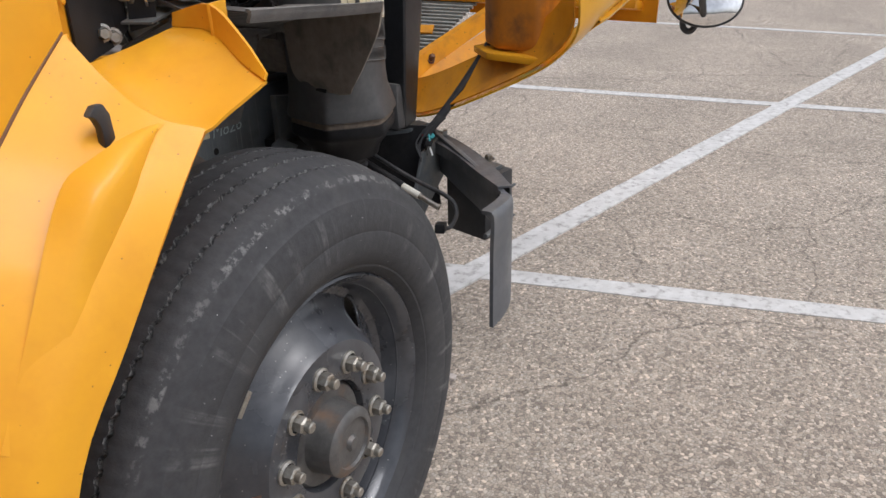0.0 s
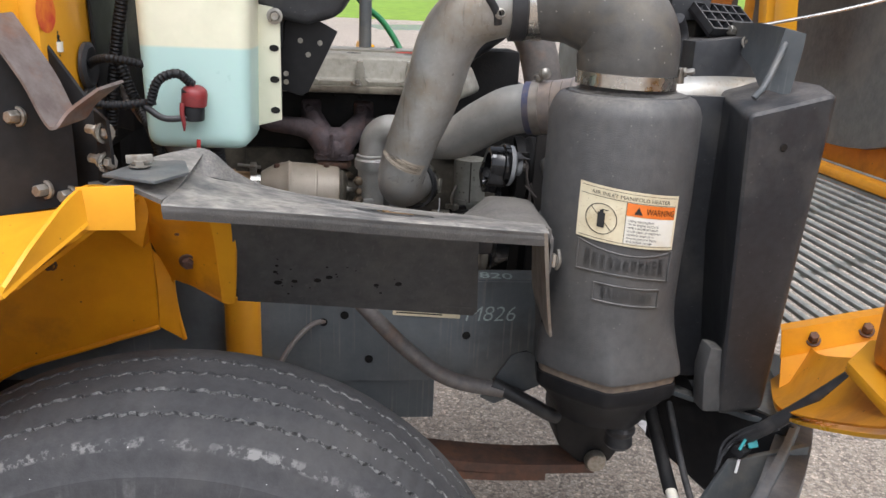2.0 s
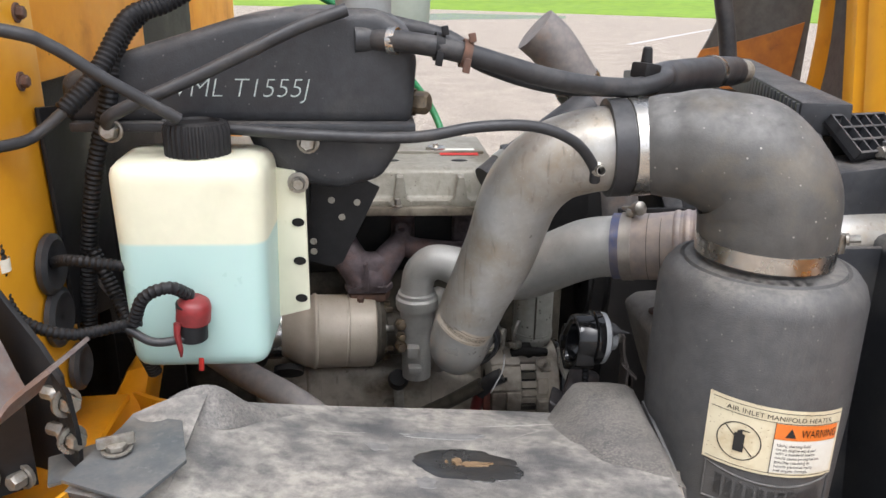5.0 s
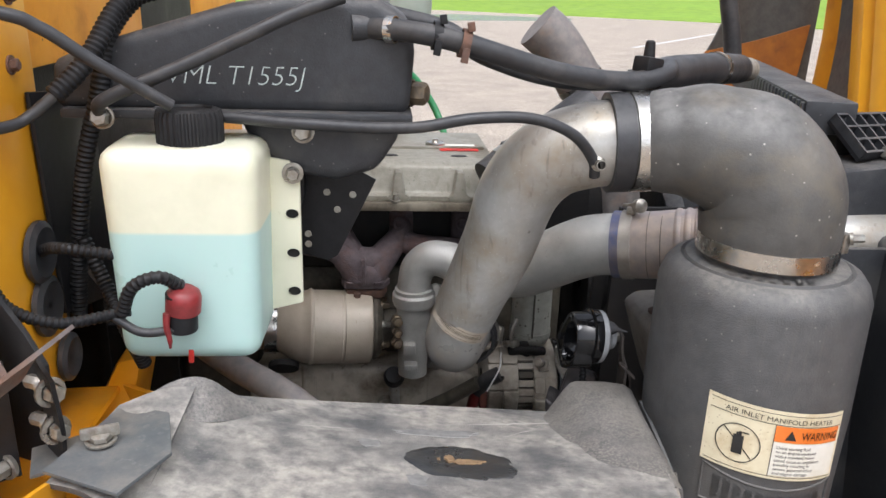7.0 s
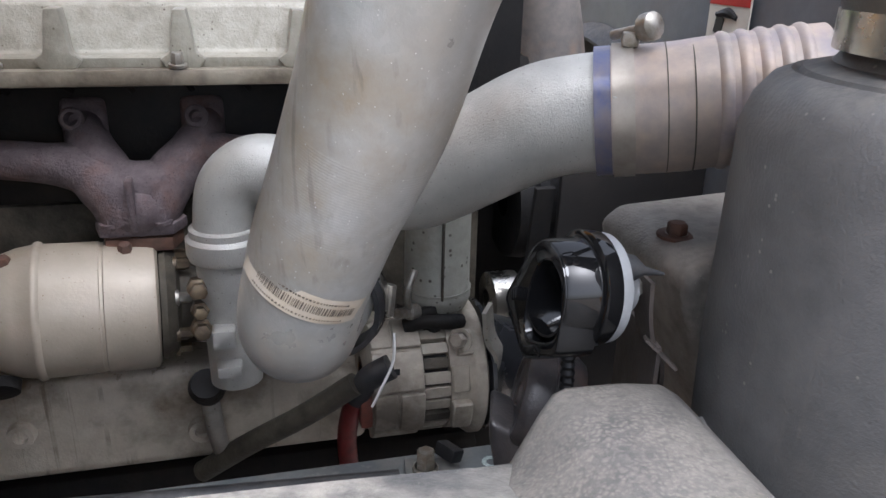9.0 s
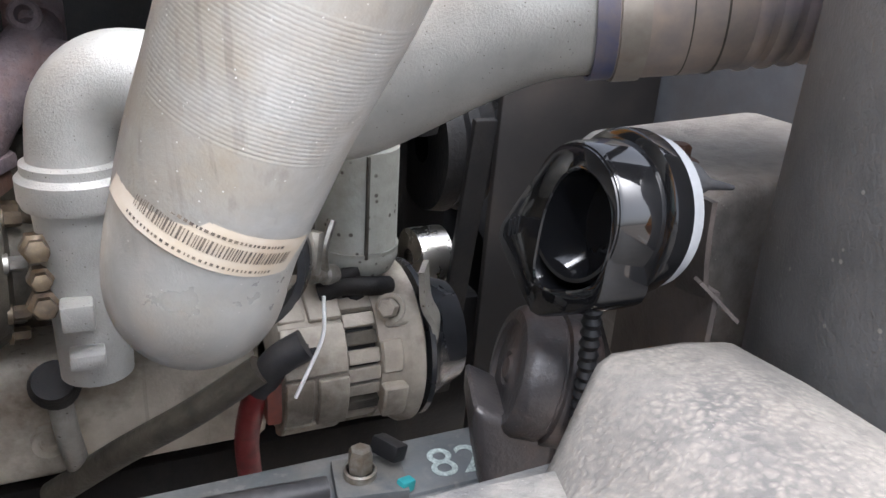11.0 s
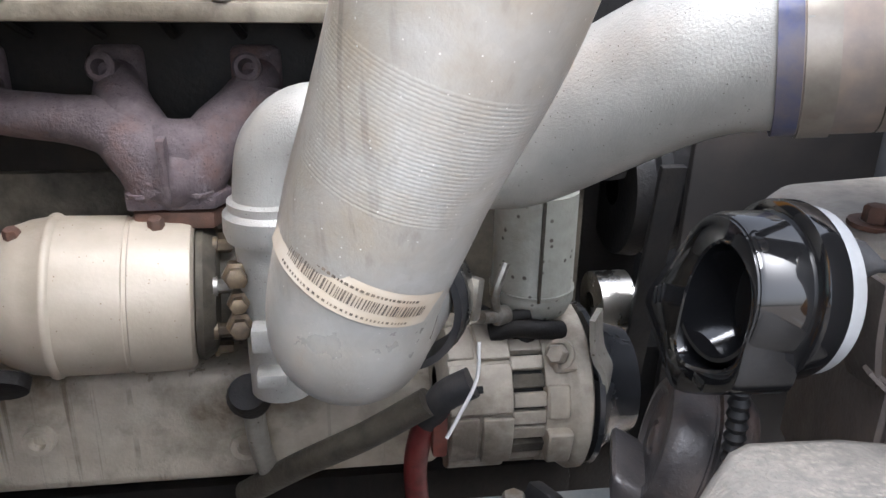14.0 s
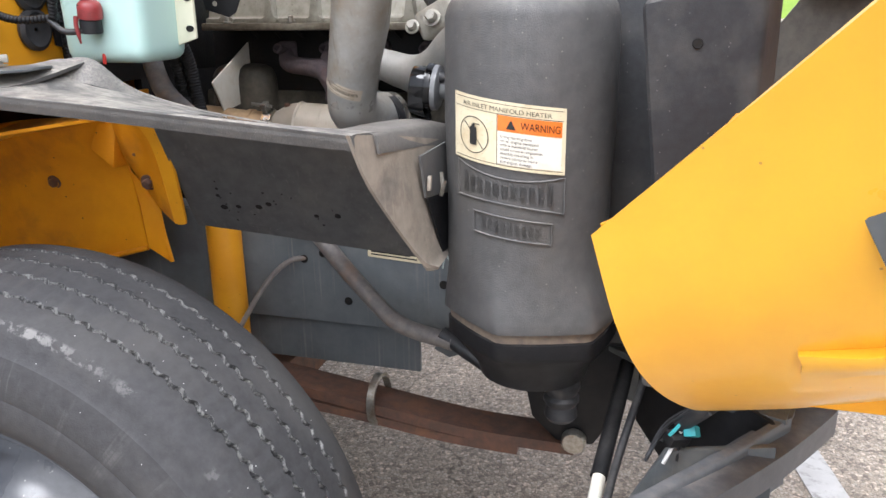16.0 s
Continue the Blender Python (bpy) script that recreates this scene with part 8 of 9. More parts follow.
part("insulation_pad", sheet(B(), [[(BX - 0.03, 0.80, 1.13), (BX - 0.025, 1.1, 1.10), (BX - 0.02, 1.38, 1.16)], [(BX + 0.0, 0.80, 1.55), (BX + 0.01, 1.1, 1.55), (BX + 0.015, 1.40, 1.55)], [(BX - 0.05, 0.80, 2.05), (BX - 0.04, 1.1, 2.05), (BX - 0.04, 1.40, 2.05)]], 0.018), FOIL, hood, "dark quilted insulation mat")
part("insulation_pad", sheet(B(), [[(BX - 0.02, 1.98, 1.20), (BX - 0.02, 2.3, 1.13), (BX - 0.03, 3.05, 1.13)], [(BX + 0.015, 1.98, 1.55), (BX + 0.015, 2.3, 1.55), (BX + 0.0, 3.05, 1.55)], [(BX - 0.04, 1.98, 2.05), (BX - 0.04, 2.3, 2.05), (BX - 0.05, 3.05, 2.05)]], 0.018), FOIL, hood, "dark quilted insulation mat")
for y in (1.44, 1.93):
    part("bulkhead_rib", tube(B(), [(BX - 0.025, y, 1.13), (BX - 0.012, y, 1.30), (BX + 0.012, y, 1.60), (BX - 0.03, y, 2.05)], [0.02, 0.028, 0.028, 0.028], 12), YELLOW_IN, hood)
part("slot_recess", yz([(1.58, 1.19), (1.82, 1.19), (1.80, 1.27), (1.60, 1.27)], BX - 0.012, 0.004, None, 0.001), PRIMER, hood)
part("slot_frame", yz([(1.56, 1.262), (1.84, 1.262), (1.83, 1.29), (1.57, 1.29)], BX - 0.022, 0.02, None, 0.006), YELLOW_IN, hood)
part("bulkhead_shelf", box(B(), (BX - 0.06, 1.95, 1.06), (0.12, 2.3, 0.03), (0, 10, 0), 0.008), YELLOW_IN, hood)
# far side of the hood
part("far_skin", sheet(B(), [[(1.98, 3.22, 1.00), (2.4, 3.26, 1.06), (BX, 3.24, 1.10)], [(2.29, 3.22, 1.44), (2.5, 3.26, 1.47), (BX, 3.24, 1.50)], [(2.42, 3.20, 1.80), (2.55, 3.25, 1.95), (BX, 3.22, 2.1)]], 0.006), FOIL, hood, "dark grey lined far hood side")
part("far_gusset", sheet(B(), [[(2.255, 3.205, 1.36), (2.46, 3.225, 1.36), (2.67, 3.225, 1.37)], [(2.285, 3.205, 1.44), (2.48, 3.225, 1.46), (2.68, 3.22, 1.50)], [(2.31, 3.205, 1.50), (2.50, 3.225, 1.54), (2.69, 3.22, 1.60)]], 0.006, smooth_rows=False), PRIMER, hood, "brown primed gusset")
part("near_web", sheet(B(), [[(2.07, 0.78, 1.28), (2.30, 0.74, 1.34), (BX, 0.74, 1.42)], [(2.12, 0.66, 1.46), (2.38, 0.60, 1.66), (BX, 0.62, 1.85)]], 0.005, smooth_rows=False), FOIL, hood)
part("web_cable", tube(B(), [(2.06, 0.80, 1.27), (2.10, 0.74, 1.36), (2.18, 0.70, 1.44)], 0.006, 8), RUBBER, hood)
part("yellow_upright", sheet(B(), [[(2.55 + dx, y + 0.03, 1.36), (2.55 + dx, y + 0.11, 1.70), (2.53 + dx, y + 0.19, 2.10)] for dx, y in ((0.03, 2.44), (0.0, 2.48), (0.0, 2.52), (0.025, 2.55), (0.0, 2.58), (0.0, 2.63), (0.03, 2.67))], 0.005, 3, False), YELLOW, hood, "ribbed yellow hood stiffener")
part("support_tube", tube(B(), [(2.065, 2.42, 1.50), (2.045, 2.42, 1.60), (2.02, 2.42, 1.70), (1.98, 2.42, 1.90)], 0.022, 16), RUBBER, hood, "grey rubber-sleeved hood support")
lamp = part("marker_lamp", box(B(), (2.86, 0.96, 1.33), (0.10, 0.06, 0.07), (0, 0, 0), 0.014, 3), AMBER, hood, "amber turn signal lens")
# moulded shelf on the flank
top_edge = [(1.946, 0.7265, 1.117), (1.977, 0.722, 1.125), (2.000, 0.718, 1.131), (2.060, 0.705, 1.150), (2.14, 0.685, 1.178)]
low_edge = [(1.962, 0.777, 1.062), (1.995, 0.779, 1.065), (2.022, 0.780, 1.068), (2.080, 0.770, 1.085), (2.15, 0.750, 1.115)]
part("lamp_shelf", sheet(B(), [top_edge, [(x + 0.002 * (k > 0), y - 0.004 - 0.008 * (k > 0), z - 0.002) for k, (x, y, z) in enumerate(top_edge)], [(x + 0.004, y - 0.003 - 0.007 * (k > 0), z - 0.010) for k, (x, y, z) in enumerate(top_edge)],
                               [(x * 0.5 + u * 0.5, y * 0.5 + v * 0.5 - 0.004, z * 0.5 + w * 0.5) for (x, y, z), (u, v, w) in zip(top_edge, low_edge)], low_edge], 0.003, 5, False), HOOD_YELLOW, hood, "", 50)
# mirror on the hood
mount = part("mirror_mount", prism(B(), [(-0.085, -0.045), (0.085, -0.02), (0.085, 0.045), (-0.02, 0.045), (-0.085, 0.0)], 0.012, Matrix.Translation((2.040, 0.636, 1.285)) @ Matrix.Scale(1.15, 4) @ Matrix.Rotation(radians(-20), 4, 'Z') @ Matrix.Rotation(radians(-30), 4, 'Y') @ XZ, 0.003), FRAME_PAINT, hood, "dark steel mirror bracket")
for dx, dz in ((-0.055, -0.015), (0.06, 0.02), (-0.02, 0.03)):
    part("mount_bolt", bolt(B(), (2.040 + dx, 0.622 - dx * 0.36, 1.285 + dz + dx * 0.55), (0, -1, 0.1), 0.008, 0.008), ZINC, mount)
mirror = thing("crossover_mirror", (2.68, 0.60, 1.00), "black framed convex crossover mirror on tube arms", "mirror")
part("arm", tube(B(), [(2.02, 0.622, 1.280), (2.20, 0.560, 1.36), (2.55, 0.45, 1.52)], 0.0105, 12), STAINLESS, mirror, "chrome upper arm")
part("arm", tube(B(), [(2.09, 0.605, 1.315), (2.30, 0.57, 1.23), (2.62, 0.59, 1.06), (2.66, 0.60, 1.02)], 0.011, 12), RUBBER, mirror, "black lower arm")
part("arm", tube(B(), [(2.05, 0.630, 1.255), (2.30, 0.645, 1.185), (2.66, 0.63, 1.13)], 0.011, 12), RUBBER, mirror, "black cross arm")
part("arm", tube(B(), [(2.66, 0.61, 1.36), (2.665, 0.61, 1.15), (2.67, 0.61, 1.03), (2.665, 0.63, 0.985), (2.66, 0.655, 1.00), (2.66, 0.655, 1.06)], 0.010, 12), RUBBER, mirror, "black upright arm with a bent foot")
mm = along((2.70, 0.60, 1.085), (-0.75, -0.35, 0.50))
part("housing", lathe(B(), [(0, -0.06), (0.07, -0.05), (0.115, -0.02), (0.125, 0.0), (0.120, 0.006)], mm, 36, 1.0, 0.8), RUBBER, mirror)
part("glass", lathe(B(), [(0.119, 0.004), (0.09, 0.024), (0.05, 0.036), (0, 0.041)], mm, 36, 1.0, 0.8), MIRROR, mirror, "convex mirror glass")

# ---- bumper end, frame horn ----
bumper = thing("bumper_end", (1.75, 1.0, 0.43), "scuffed black steel bumper corner", "bumper")
wrap = [(1.500, 0.815), (1.570, 0.812), (1.630, 0.822), (1.668, 0.850), (1.76, 0.945), (1.87, 1.07), (1.97, 1.185), (2.05, 1.285)]
def rail_h(i):
    return (0.735, 0.735, 0.732, 0.728, 0.735, 0.745, 0.752, 0.760)[i]


low = (0.438, 0.445, 0.47, 0.60, 0.62, 0.63, 0.64, 0.65)
rows = [[(x, y, z0 + (rail_h(i) - z0) * f) for i, ((x, y), z0) in enumerate(zip(wrap, low))] for f in (0.0, 0.35, 0.7, 1.0)]
rows.append([(x + 0.010, y + 0.036, rail_h(i) + 0.006) for i, (x, y) in enumerate(wrap)])
part("corner_skin", sheet(B(), rows, 0.010, 4), mat("scuffed_bumper_black", (0.105, 0.112, 0.122), (0.082, 0.088, 0.096), 0.45, 0.0, 30, 0.12, 160, (0.16, 0.155, 0.145), 7, 0.5, 0.12, 0.5, (0.22, 0.21, 0.20)), bumper)
inner_s = [(1.668, 0.878), (1.760, 0.985), (1.868, 1.102), (1.970, 1.240), (2.041, 1.337), (2.085, 1.410)]
outer_s = [(1.690, 0.850), (1.800, 0.945), (1.916, 1.062), (2.020, 1.195), (2.089, 1.300), (2.130, 1.370)]
part("top_strap", sheet(B(), [[(x, y, z0 - 0.030) for x, y in line] if d else [(x, y, z0) for x, y in line] for line, d, z0 in ((inner_s, 1, 0.738), (inner_s, 0, 0.742), (outer_s, 0, 0.742), (outer_s, 1, 0.730))], 0.005, 4, False),
     mat("scuffed_strap_grey", (0.085, 0.090, 0.098), (0.065, 0.068, 0.075), 0.42, 0.0, 30, 0.12, 160, (0.22, 0.21, 0.20), 9, 0.6, 0.12, 0.3, (0.26, 0.25, 0.24)), bumper, "grey scuffed top strap")
part("corner_brace", xz([(1.87, 0.73), (2.02, 0.76), (2.02, 0.64), (1.80, 0.50), (1.78, 0.55)], 1.20, 0.012, None, 0.003), FRAME_PAINT, bumper)
bx = thing("tow_box", (2.02, 1.09, 0.46), "black steel box on the bumper bracket", "bracket")
bm = prism(B(), [(1.905, 1.02), (2.042, 0.992), (2.085, 1.13), (1.95, 1.17)], 0.19, Matrix.Translation((0, 0, 0.468)), 0.006)
part("box_body", bm, PLASTIC, bx)
part("box_lid", prism(B(), [(1.945, 1.03), (2.02, 1.015), (2.06, 1.12), (1.98, 1.14)], 0.014, Matrix.Translation((0, 0, 0.66)), 0.004), FRAME_PAINT, bx)
part("lid_bolt", bolt(B(), (2.045, 1.073, 0.674), (0, 0, 1), 0.012, 0.012, 1.6), ZINC, bx)
for z in (0.605, 0.505):
    part("through_bolt", tube(B(), [(1.86, 1.00, z), (1.98, 0.995, z), (2.05, 0.988, z)], [0.0075, 0.0075, 0.004], 10), FRAME_PAINT, bx)
horn_f = thing("frame_horn", (1.95, 1.6, 0.60), "black frame horn behind the bumper", "frame")
part("horn_web", xz([(1.60, 0.93), (1.95, 0.86), (2.16, 0.78), (2.16, 0.62), (1.90, 0.62), (1.74, 0.66), (1.60, 0.72)], 1.50, 0.02, None, 0.004), FRAME_PAINT, horn_f)
part("cross_tube", tube(B(), [(1.98, 1.50, 0.72), (1.98, 2.5, 0.72)], 0.04, 16), FRAME_PAINT, horn_f)
part("side_gusset", xy([(1.72, 1.51), (2.10, 1.51), (2.04, 1.27), (1.95, 1.30)], 0.755, 0.012, None, 0.003), FRAME_PAINT, horn_f)
part("front_brace", sheet(B(), [[(1.83, 1.48, 0.80), (1.95, 1.33, 0.78), (2.03, 1.27, 0.76)], [(1.83, 1.48, 0.62), (1.93, 1.33, 0.56), (2.00, 1.22, 0.52)]], 0.012, smooth_rows=False), PLASTIC_DULL, horn_f)
strut = thing("hood_strut", (1.80, 1.2, 0.60), "black hood assist strut with a worn white sleeve", "strut")
part("barrel", tube(B(), [(1.800, 1.46, 0.740), (1.775, 1.22, 0.655)], 0.0135, 16), PLASTIC_DULL, strut)
part("sleeve", tube(B(), [(1.776, 1.225, 0.657), (1.772, 1.165, 0.636)], 0.0105, 14), LABEL_WHITE, strut)
part("rod", tube(B(), [(1.772, 1.165, 0.636), (1.766, 1.10, 0.612)], 0.008, 12), ZINC, strut)
solo("lamp_loom", tube(B(), [(1.83, 1.40, 0.74), (1.80, 1.22, 0.68), (1.785, 1.08, 0.64), (1.765, 1.045, 0.605), (1.735, 1.05, 0.575), (1.70, 1.06, 0.585)], 0.0065, 12), RUBBER, "black taped lamp wiring", "wiring")
bm = box(B(), (1.690, 1.055, 0.590), (0.05, 0.028, 0.026), (0, 12, 20), 0.004)
solo("loom_plug", bm, PLASTIC_DULL, "black two-pin loom plug", "plug")
loom = thing("hood_loom", (1.93, 1.15, 0.75), "cut hood wiring loom with loose ends", "wiring")
part("sleeved_core", tube(B(), [(2.03, 1.07, 1.025), (2.012, 1.078, 0.992), (1.965, 1.125, 0.905), (1.925, 1.165, 0.835), (1.89, 1.205, 0.775)], [0.008, 0.013, 0.012, 0.013, 0.012], 12), RUBBER, loom)
rng = random.Random(7)
for k, mt in enumerate((RUBBER, RUBBER, RUBBER, WHITE_WIRE, RUBBER, TEAL, RED, RUBBER)):
    p0 = Vector((1.925, 1.165, 0.835)) + Vector((rng.uniform(-1, 1), rng.uniform(-1, 1), rng.uniform(-1, 1))) * 0.012
    p1 = Vector((1.89, 1.205, 0.775)) + Vector((rng.uniform(-1, 1), rng.uniform(-1, 1), rng.uniform(-1, 1))) * 0.022
    p2 = p1 + Vector((rng.uniform(-0.03, 0.0), rng.uniform(-0.03, 0.01), rng.uniform(-0.06, -0.02)))
    part("loose_wire", tube(B(), [p0, p1, p2], 0.0028, 6), mt, loom)
part("connector", box(B(), (1.885, 1.195, 0.757), (0.035, 0.022, 0.018), (20, 10, 40), 0.003), PLASTIC_DULL, loom)
part("connector", box(B(), (1.905, 1.20, 0.768), (0.03, 0.018, 0.016), (-20, 30, 70), 0.003), TEAL, loom)

# ---- hinge bracket by the pillar ----
hb = thing("cowl_bracket", (0.78, 1.12, 1.22), "black steel cowl bracket with plated bolts", "bracket")
part("plate", prism(B(), [(-0.085, 0.0), (0.045, 0.0), (0.060, 0.020), (0.060, 0.115), (0.040, 0.145), (-0.085, 0.285)], 0.006, Matrix.Translation((0.780, 1.150, 1.222)) @ Matrix.Rotation(radians(-25), 4, 'Z') @ XZ, 0.001), PLASTIC_DULL, hb)
part("side_plate", sheet(B(), [[(0.694, 1.074, 1.212), (0.740, 1.092, 1.216), (0.800, 1.120, 1.222)], [(0.694, 1.074, 1.36), (0.740, 1.092, 1.33), (0.800, 1.120, 1.29)], [(0.694, 1.074, 1.475), (0.740, 1.092, 1.425), (0.800, 1.120, 1.345)]], 0.004, 3, False), PLASTIC_DULL, hb)
for z in (1.262, 1.302, 1.342):
    part("plate_hole", lathe(B(), [(0, 0.0006), (0.011, 0.0006), (0.012, 0)], along((0.708, 1.0765, z), (0.35, -0.93, 0)), 18), YELLOW_IN, hb)
part("bent_flange", sheet(B(), [[(0.832, 1.120, 1.235), (0.835, 1.118, 1.29), (0.836, 1.112, 1.355)], [(0.858, 1.090, 1.245), (0.862, 1.088, 1.29), (0.862, 1.080, 1.345)]], 0.004, smooth_rows=False), PLASTIC_DULL, hb)
part("bare_tongue", sheet(B(), [[(0.715, 1.075, 1.470), (0.770, 1.050, 1.400), (0.800, 1.030, 1.352), (0.815, 1.020, 1.345), (0.830, 1.030, 1.365), (0.865, 1.035, 1.392)],
                                [(0.735, 1.135, 1.475), (0.790, 1.105, 1.405), (0.818, 1.085, 1.357), (0.832, 1.075, 1.350), (0.846, 1.085, 1.370), (0.880, 1.090, 1.397)]], 0.004, smooth_rows=False), mat("worn_bare_steel", (0.20, 0.17, 0.155), (0.13, 0.10, 0.09), 0.5, 0.3, 40, 0.2, 200, (0.20, 0.10, 0.06), 16, 0.7), hb, "worn steel tongue")
for x, y, z in ((0.765, 1.102, 1.245), (0.792, 1.114, 1.235), (0.745, 1.092, 1.345)):
    part("plate_bolt", bolt(B(), (x, y, z), (-0.42, -0.9, 0.05), 0.009, 0.014, 1.5), ZINC, hb)
for z in (1.285, 1.325):
    part("flange_bolt", bolt(B(), (0.848, 1.098, z), (0.75, -0.65, 0.1), 0.009, 0.012, 1.6), ZINC, hb)
    part("flange_bolt", bolt(B(), (0.838, 1.112, z), (-0.75, 0.2, 0.1), 0.007, 0.014, 1.4), ZINC, hb)
part("mount_strap", box(B(), (0.865, 1.11, 1.255), (0.09, 0.05, 0.004), (0, -6, 20), 0.001), FRAME_PAINT, hb)
wb = solo("shield_wing_bolt", bolt(B(), (0.898, 1.075, 1.286), (0, 0, 1), 0.010, 0.006, 1.4), ZINC, "plated wing bolt on the splash shield tail", "bolt")
part("wing", box(B(), (0.898, 1.075, 1.296), (0.034, 0.004, 0.012), (0, 0, 20), 0.003), ZINC, wb)
part("tail_plate", prism(B(), [(0.861, 1.035), (0.935, 1.00), (0.965, 1.06), (0.945, 1.13), (0.895, 1.145)], 0.004, Matrix.Translation((0, 0, 1.279)), 0.001), FRAME_PAINT, shield, "grey mounting tail")

# ---- hoses and wires low down ----
hose("drain_hose", [(1.12, 1.53, 0.99), (1.194, 1.49, 0.922), (1.285, 1.475, 0.830), (1.372, 1.44, 0.779), (1.484, 1.42, 0.762)], 0.0165, HEATED, "grey weathered rubber drain hose")
hose("drain_hose", [(1.46, 1.425, 0.775), (1.53, 1.41, 0.742), (1.575, 1.41, 0.715), (1.60, 1.42, 0.70)], 0.015, RUBBER, "thick black lower hose")
cl = solo("hose_bracket", xz([(1.44, 0.735), (1.50, 0.83), (1.53, 0.84), (1.60, 0.80), (1.56, 0.76), (1.47, 0.72)], 1.44, 0.006, None, 0.001), FRAME_PAINT, "grey slotted steel hose bracket", "bracket")
hose("sensor_wire", [(0.97, 1.47, 0.66), (1.006, 1.50, 0.738), (1.045, 1.53, 0.806), (1.085, 1.553, 0.845), (1.119, 1.572, 0.850)], 0.0055, HEATED, "grey sleeved sensor wire into the rail", category="wire")
hose("cowl_drain_tube", [(0.80, 1.55, 1.30), (0.860, 1.50, 1.215), (0.94, 1.45, 1.173), (1.021, 1.40, 1.150), (1.06, 1.38, 1.13)], 0.020, HEATED, "grey ribbed cowl drain tube", category="tube", seg=16)
hose("wiring_conduit", [(0.885, 1.47, 1.34), (0.885, 1.52, 1.27), (0.893, 1.53, 1.20), (0.915, 1.52, 1.14)], 0.015, **CONDUIT)
hose("wiring_conduit", [(0.915, 1.47, 1.34), (0.912, 1.52, 1.27), (0.918, 1.53, 1.20), (0.935, 1.52, 1.14)], 0.014, **CONDUIT)
hose("rail_cable", [(0.86, 1.60, 0.975), (1.05, 1.596, 0.968), (1.20, 1.592, 0.962), (1.36, 1.588, 0.956)], 0.010, RUBBER, "black sleeved cable along the rail", category="cable")
bm = B()
box(bm, (1.395, 1.592, 0.952), (0.055, 0.045, 0.010), (0, 0, -10), 0.002)
cbk = solo("rail_clip", bm, FRAME_PAINT, "steel clip with a nut on the rail", "clip")
part("clip_nut", bolt(B(), (1.388, 1.594, 0.957), (0, 0, 1), 0.010, 0.018, 1.3), ZINC, cbk)
part("clip_plug", box(B(), (1.413, 1.600, 0.972), (0.016, 0.026, 0.014), (0, 20, 30), 0.003), PLASTIC_DULL, cbk)
part("teal_plug", box(B(), (1.418, 1.574, 0.955), (0.013, 0.009, 0.010), (0, 10, 20), 0.002), TEAL, cbk)
text("chalk_number", "820", pose(1.446, 1.584, 0.9465, 0, 0, -6), 0.050, CHALK, rail, label="chalk number on the rail")
part("red_mark", ring(B(), (1.395, 1.462, 0.945), (0, -0.85, -0.4), 0.007, 0.001, 0.003, 20), RED_PAINT, shield, "small red painted mark")
rng = random.Random(11)
for k in range(30):
    x = 1.02 + 0.27 * rng.random() ** 1.1
    z = 0.972 + 0.085 * rng.random() - 0.09 * (x - 1.03)
    yt, zt, yb, zb = 1.31 + 0.15 * (x - 0.972), 1.185 - 0.115 * (x - 0.972), 1.425 + 0.11 * (x - 0.959), 0.966 - 0.108 * (x - 0.959)
    y = yt + (yb - yt) * (zt - z) / (zt - zb) - 0.0085
    part("spatter_hole", lathe(B(), [(0, 0.0006), (0.0016 + 0.0048 * rng.random() ** 3, 0.0006)], along((x, y, z), (0, -0.9, -0.45)), 8, 1.0 + 0.5 * rng.random(), 1.0), DARK, shield)
part("side_flap", sheet(B(), [[(1.502, 1.197, 1.155), (1.508, 1.27, 1.158), (1.514, 1.352, 1.160)], [(1.505, 1.211, 1.091), (1.511, 1.28, 1.083), (1.517, 1.352, 1.075)]], 0.004, 3, False), WEATHERED, shield, "black rubber side flap")
part("lower_flap", sheet(B(), [[(1.506, 1.216, 1.088), (1.512, 1.29, 1.080), (1.518, 1.355, 1.072)], [(1.515, 1.268, 0.978), (1.519, 1.31, 0.982), (1.522, 1.355, 0.985)]], 0.004, 3, False), PLASTIC_DULL, shield)
part("flap_clip", box(B(), (1.5085, 1.216, 1.112), (0.006, 0.011, 0.022), (0, 4, 8), 0.0015), SATIN_BAND, shield, "worn metal clip")
part("cotter", tube(B(), [(1.521, 1.235, 1.125), (1.524, 1.230, 1.105), (1.520, 1.236, 1.09), (1.524, 1.245, 1.11)], 0.003, 6), ZINC, shield)
res = thing("power_steering_reservoir", (1.195, 2.10, 1.39), "pale green plastic reservoir beyond the engine", "reservoir")
part("body", lathe(B(), [(0, 1.60), (0.052, 1.60), (0.060, 1.62), (0.064, 1.70), (0.069, 1.702), (0.069, 1.712), (0.062, 1.72), (0.060, 1.80), (0, 1.80)], Matrix.Translation((1.195, 2.10, 0)), 32), GREY_GREEN, res)
part("mounting_stem", tube(B(), [(1.195, 2.10, 1.388), (1.195, 2.10, 1.50), (1.195, 2.10, 1.605)], 0.016, 14), FRAME_PAINT, res)
farp = hose("far_pipe", [(1.46, 2.0, 1.625), (1.50, 2.0, 1.590), (1.555, 2.0, 1.515), (1.61, 2.0, 1.44), (1.64, 2.0, 1.36), (1.66, 2.0, 1.25)], 0.048, HEATED, "thick grey far-side rubber pipe", seg=24)
part("pipe_clamp", ring(B(), (1.555, 2.0, 1.515), (0.6, 0, -0.8), 0.0485, 0.014, 0.0015, 28), STAINLESS, farp)
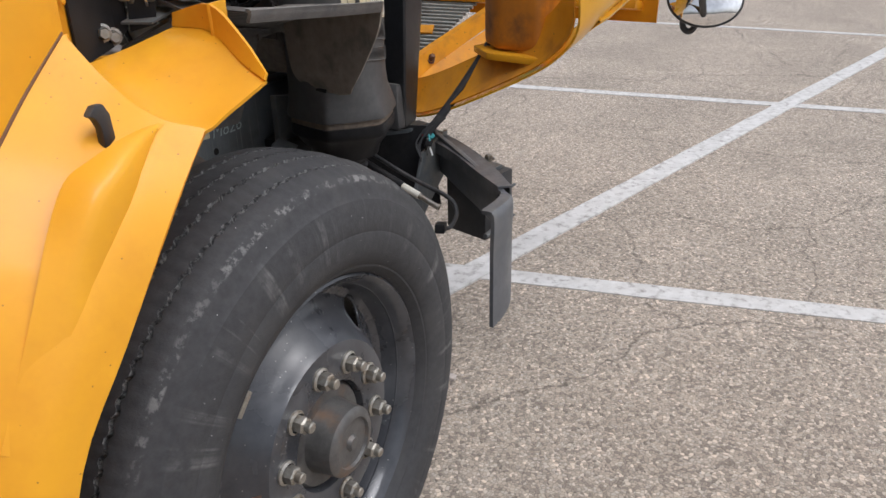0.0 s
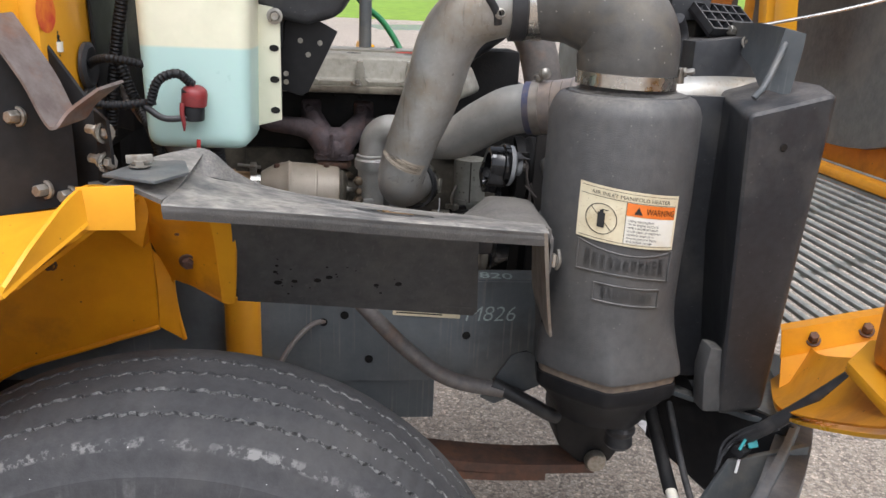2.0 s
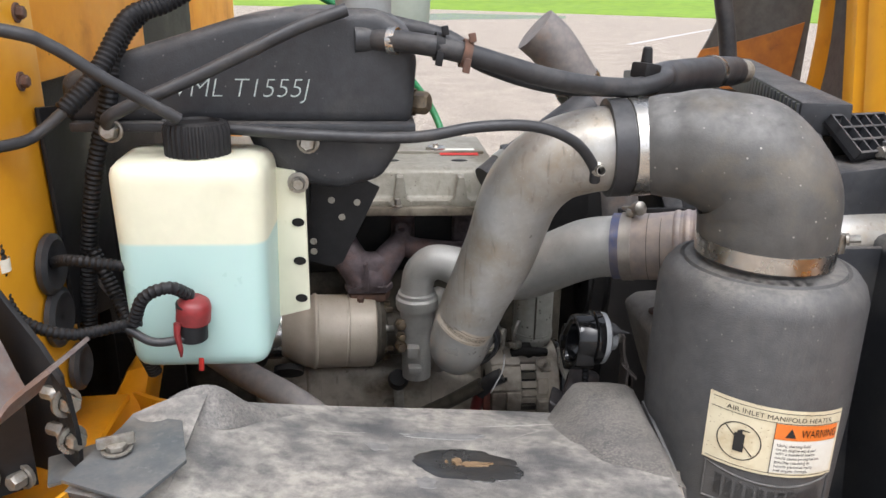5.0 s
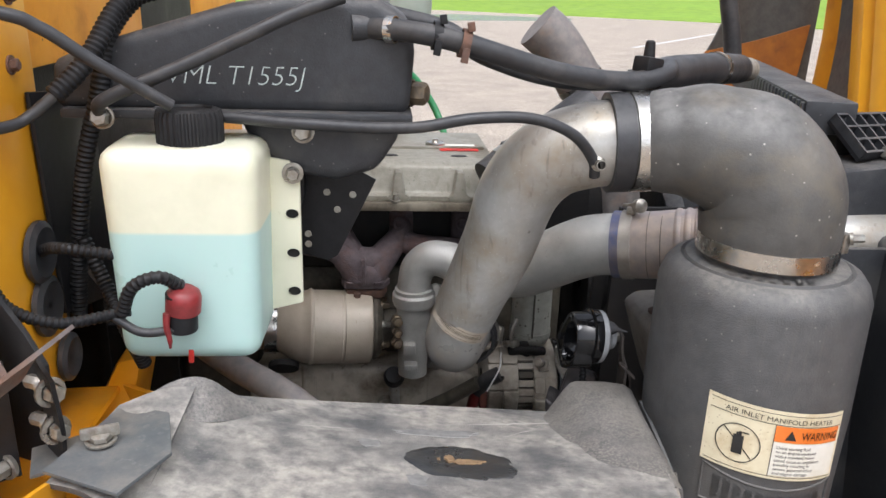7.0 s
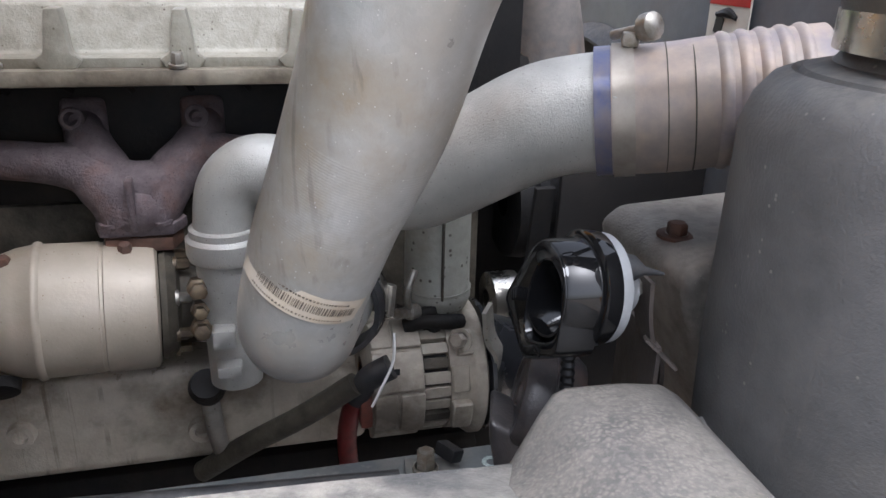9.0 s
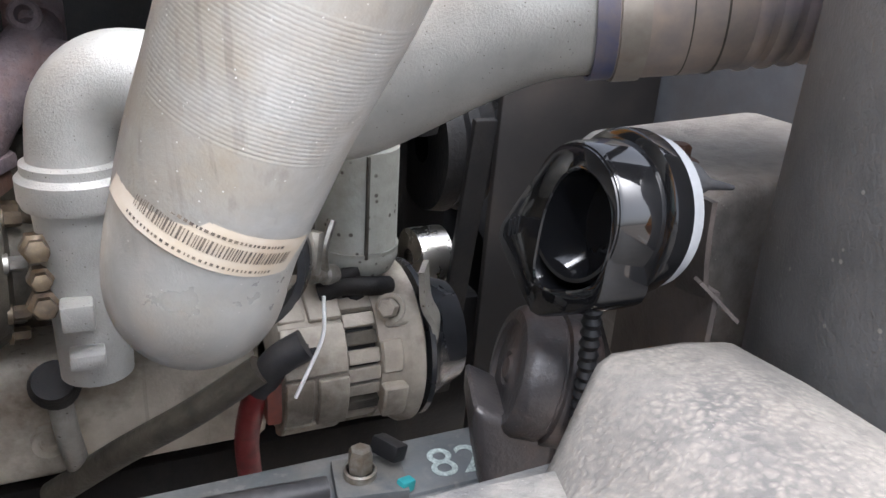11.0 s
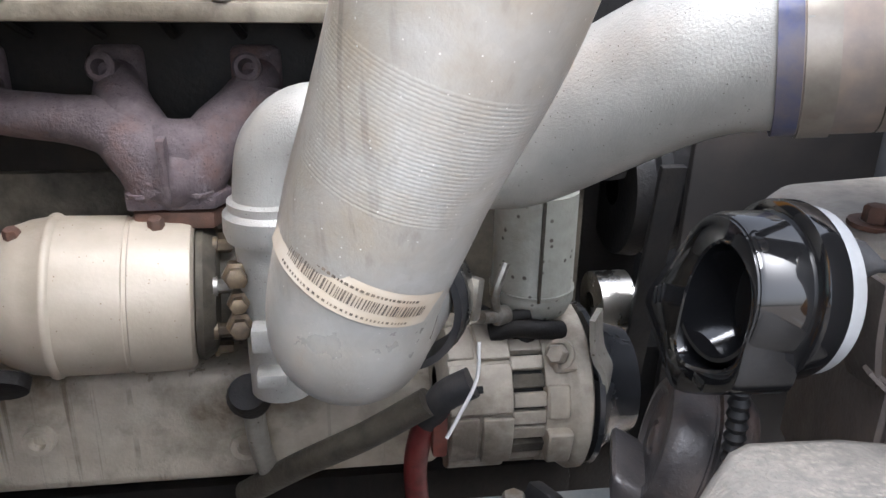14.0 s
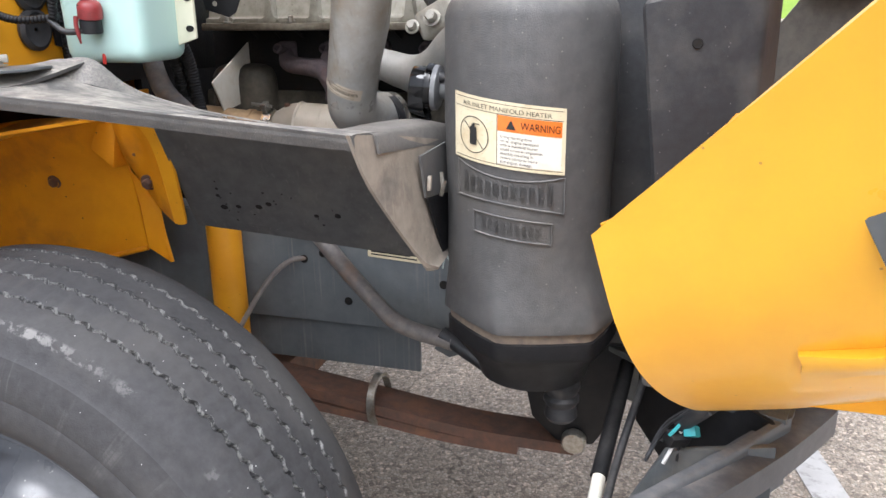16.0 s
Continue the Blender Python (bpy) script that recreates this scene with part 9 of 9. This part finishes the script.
part("far_fender", sheet(B(), [[(0.7, 3.0, 1.20), (0.95, 3.02, 1.22), (1.18, 3.0, 1.27)], [(0.7, 3.15, 1.16), (0.95, 3.17, 1.18), (1.16, 3.15, 1.20)], [(0.7, 3.18, 0.9), (0.9, 3.2, 1.0), (1.1, 3.18, 1.15)]], 0.006), YELLOW, body)
part("far_fender_tab", box(B(), (1.19, 2.96, 1.31), (0.05, 0.10, 0.09), (0, 10, 10), 0.004), YELLOW, body)
hose("far_cable", [(0.70, 2.30, 1.80), (0.95, 2.48, 1.70), (1.12, 2.55, 1.60), (1.18, 2.62, 1.50), (1.26, 2.65, 1.43), (1.33, 2.60, 1.30), (1.34, 2.30, 1.10), (1.30, 2.20, 1.00)], 0.010, GREEN_WIRE, "dark green far cable", category="cable")
# red paint and bolts on the firewall post
RP = mat("sprayed_red_spot", (0.62, 0.05, 0.02), (0.78, 0.20, 0.015), 0.6, 0.0, 35)
part("paint_spot", lathe(B(), [(0, 0.0006), (0.024, 0.0006), (0.034, 0.0)], along((0.7655, 1.165, 1.475), (1, 0, 0)), 24, 1.0, 0.8), RP, body, "red sprayed inspection spot")
for y, z in ((1.175, 1.63), (1.315, 1.67), (1.30, 1.60), (1.24, 1.66), (1.26, 1.72)):
    part("post_bolt", bolt(B(), (0.765, y, z), (1, 0, 0), 0.007, 0.007, 1.5), RUSTY, body)
# pebbles lying on the asphalt
rng = random.Random(21)
STONE = mat("pale_pebble", (0.62, 0.55, 0.50), (0.50, 0.44, 0.40), 0.8, 0.0, 60)
bm = B()
for k in range(160):
    x, y, r = (1.828, 1.10, 0.016) if k == 0 else (rng.uniform(1.2, 4.2), rng.uniform(-0.6, 2.6), rng.uniform(0.002, 0.0055))
    t = bmesh.new()
    bmesh.ops.create_icosphere(t, subdivisions=1, radius=r)
    for v in t.verts:
        v.co = Vector((v.co.x * (1 + 0.3 * rng.random()), v.co.y, v.co.z * 0.7)) + Vector((x, y, r * 0.5))
    join(bm, t)
solo("loose_pebbles", bm, STONE, "pale loose pebbles scattered on the asphalt", "pebbles", kind="stuff")
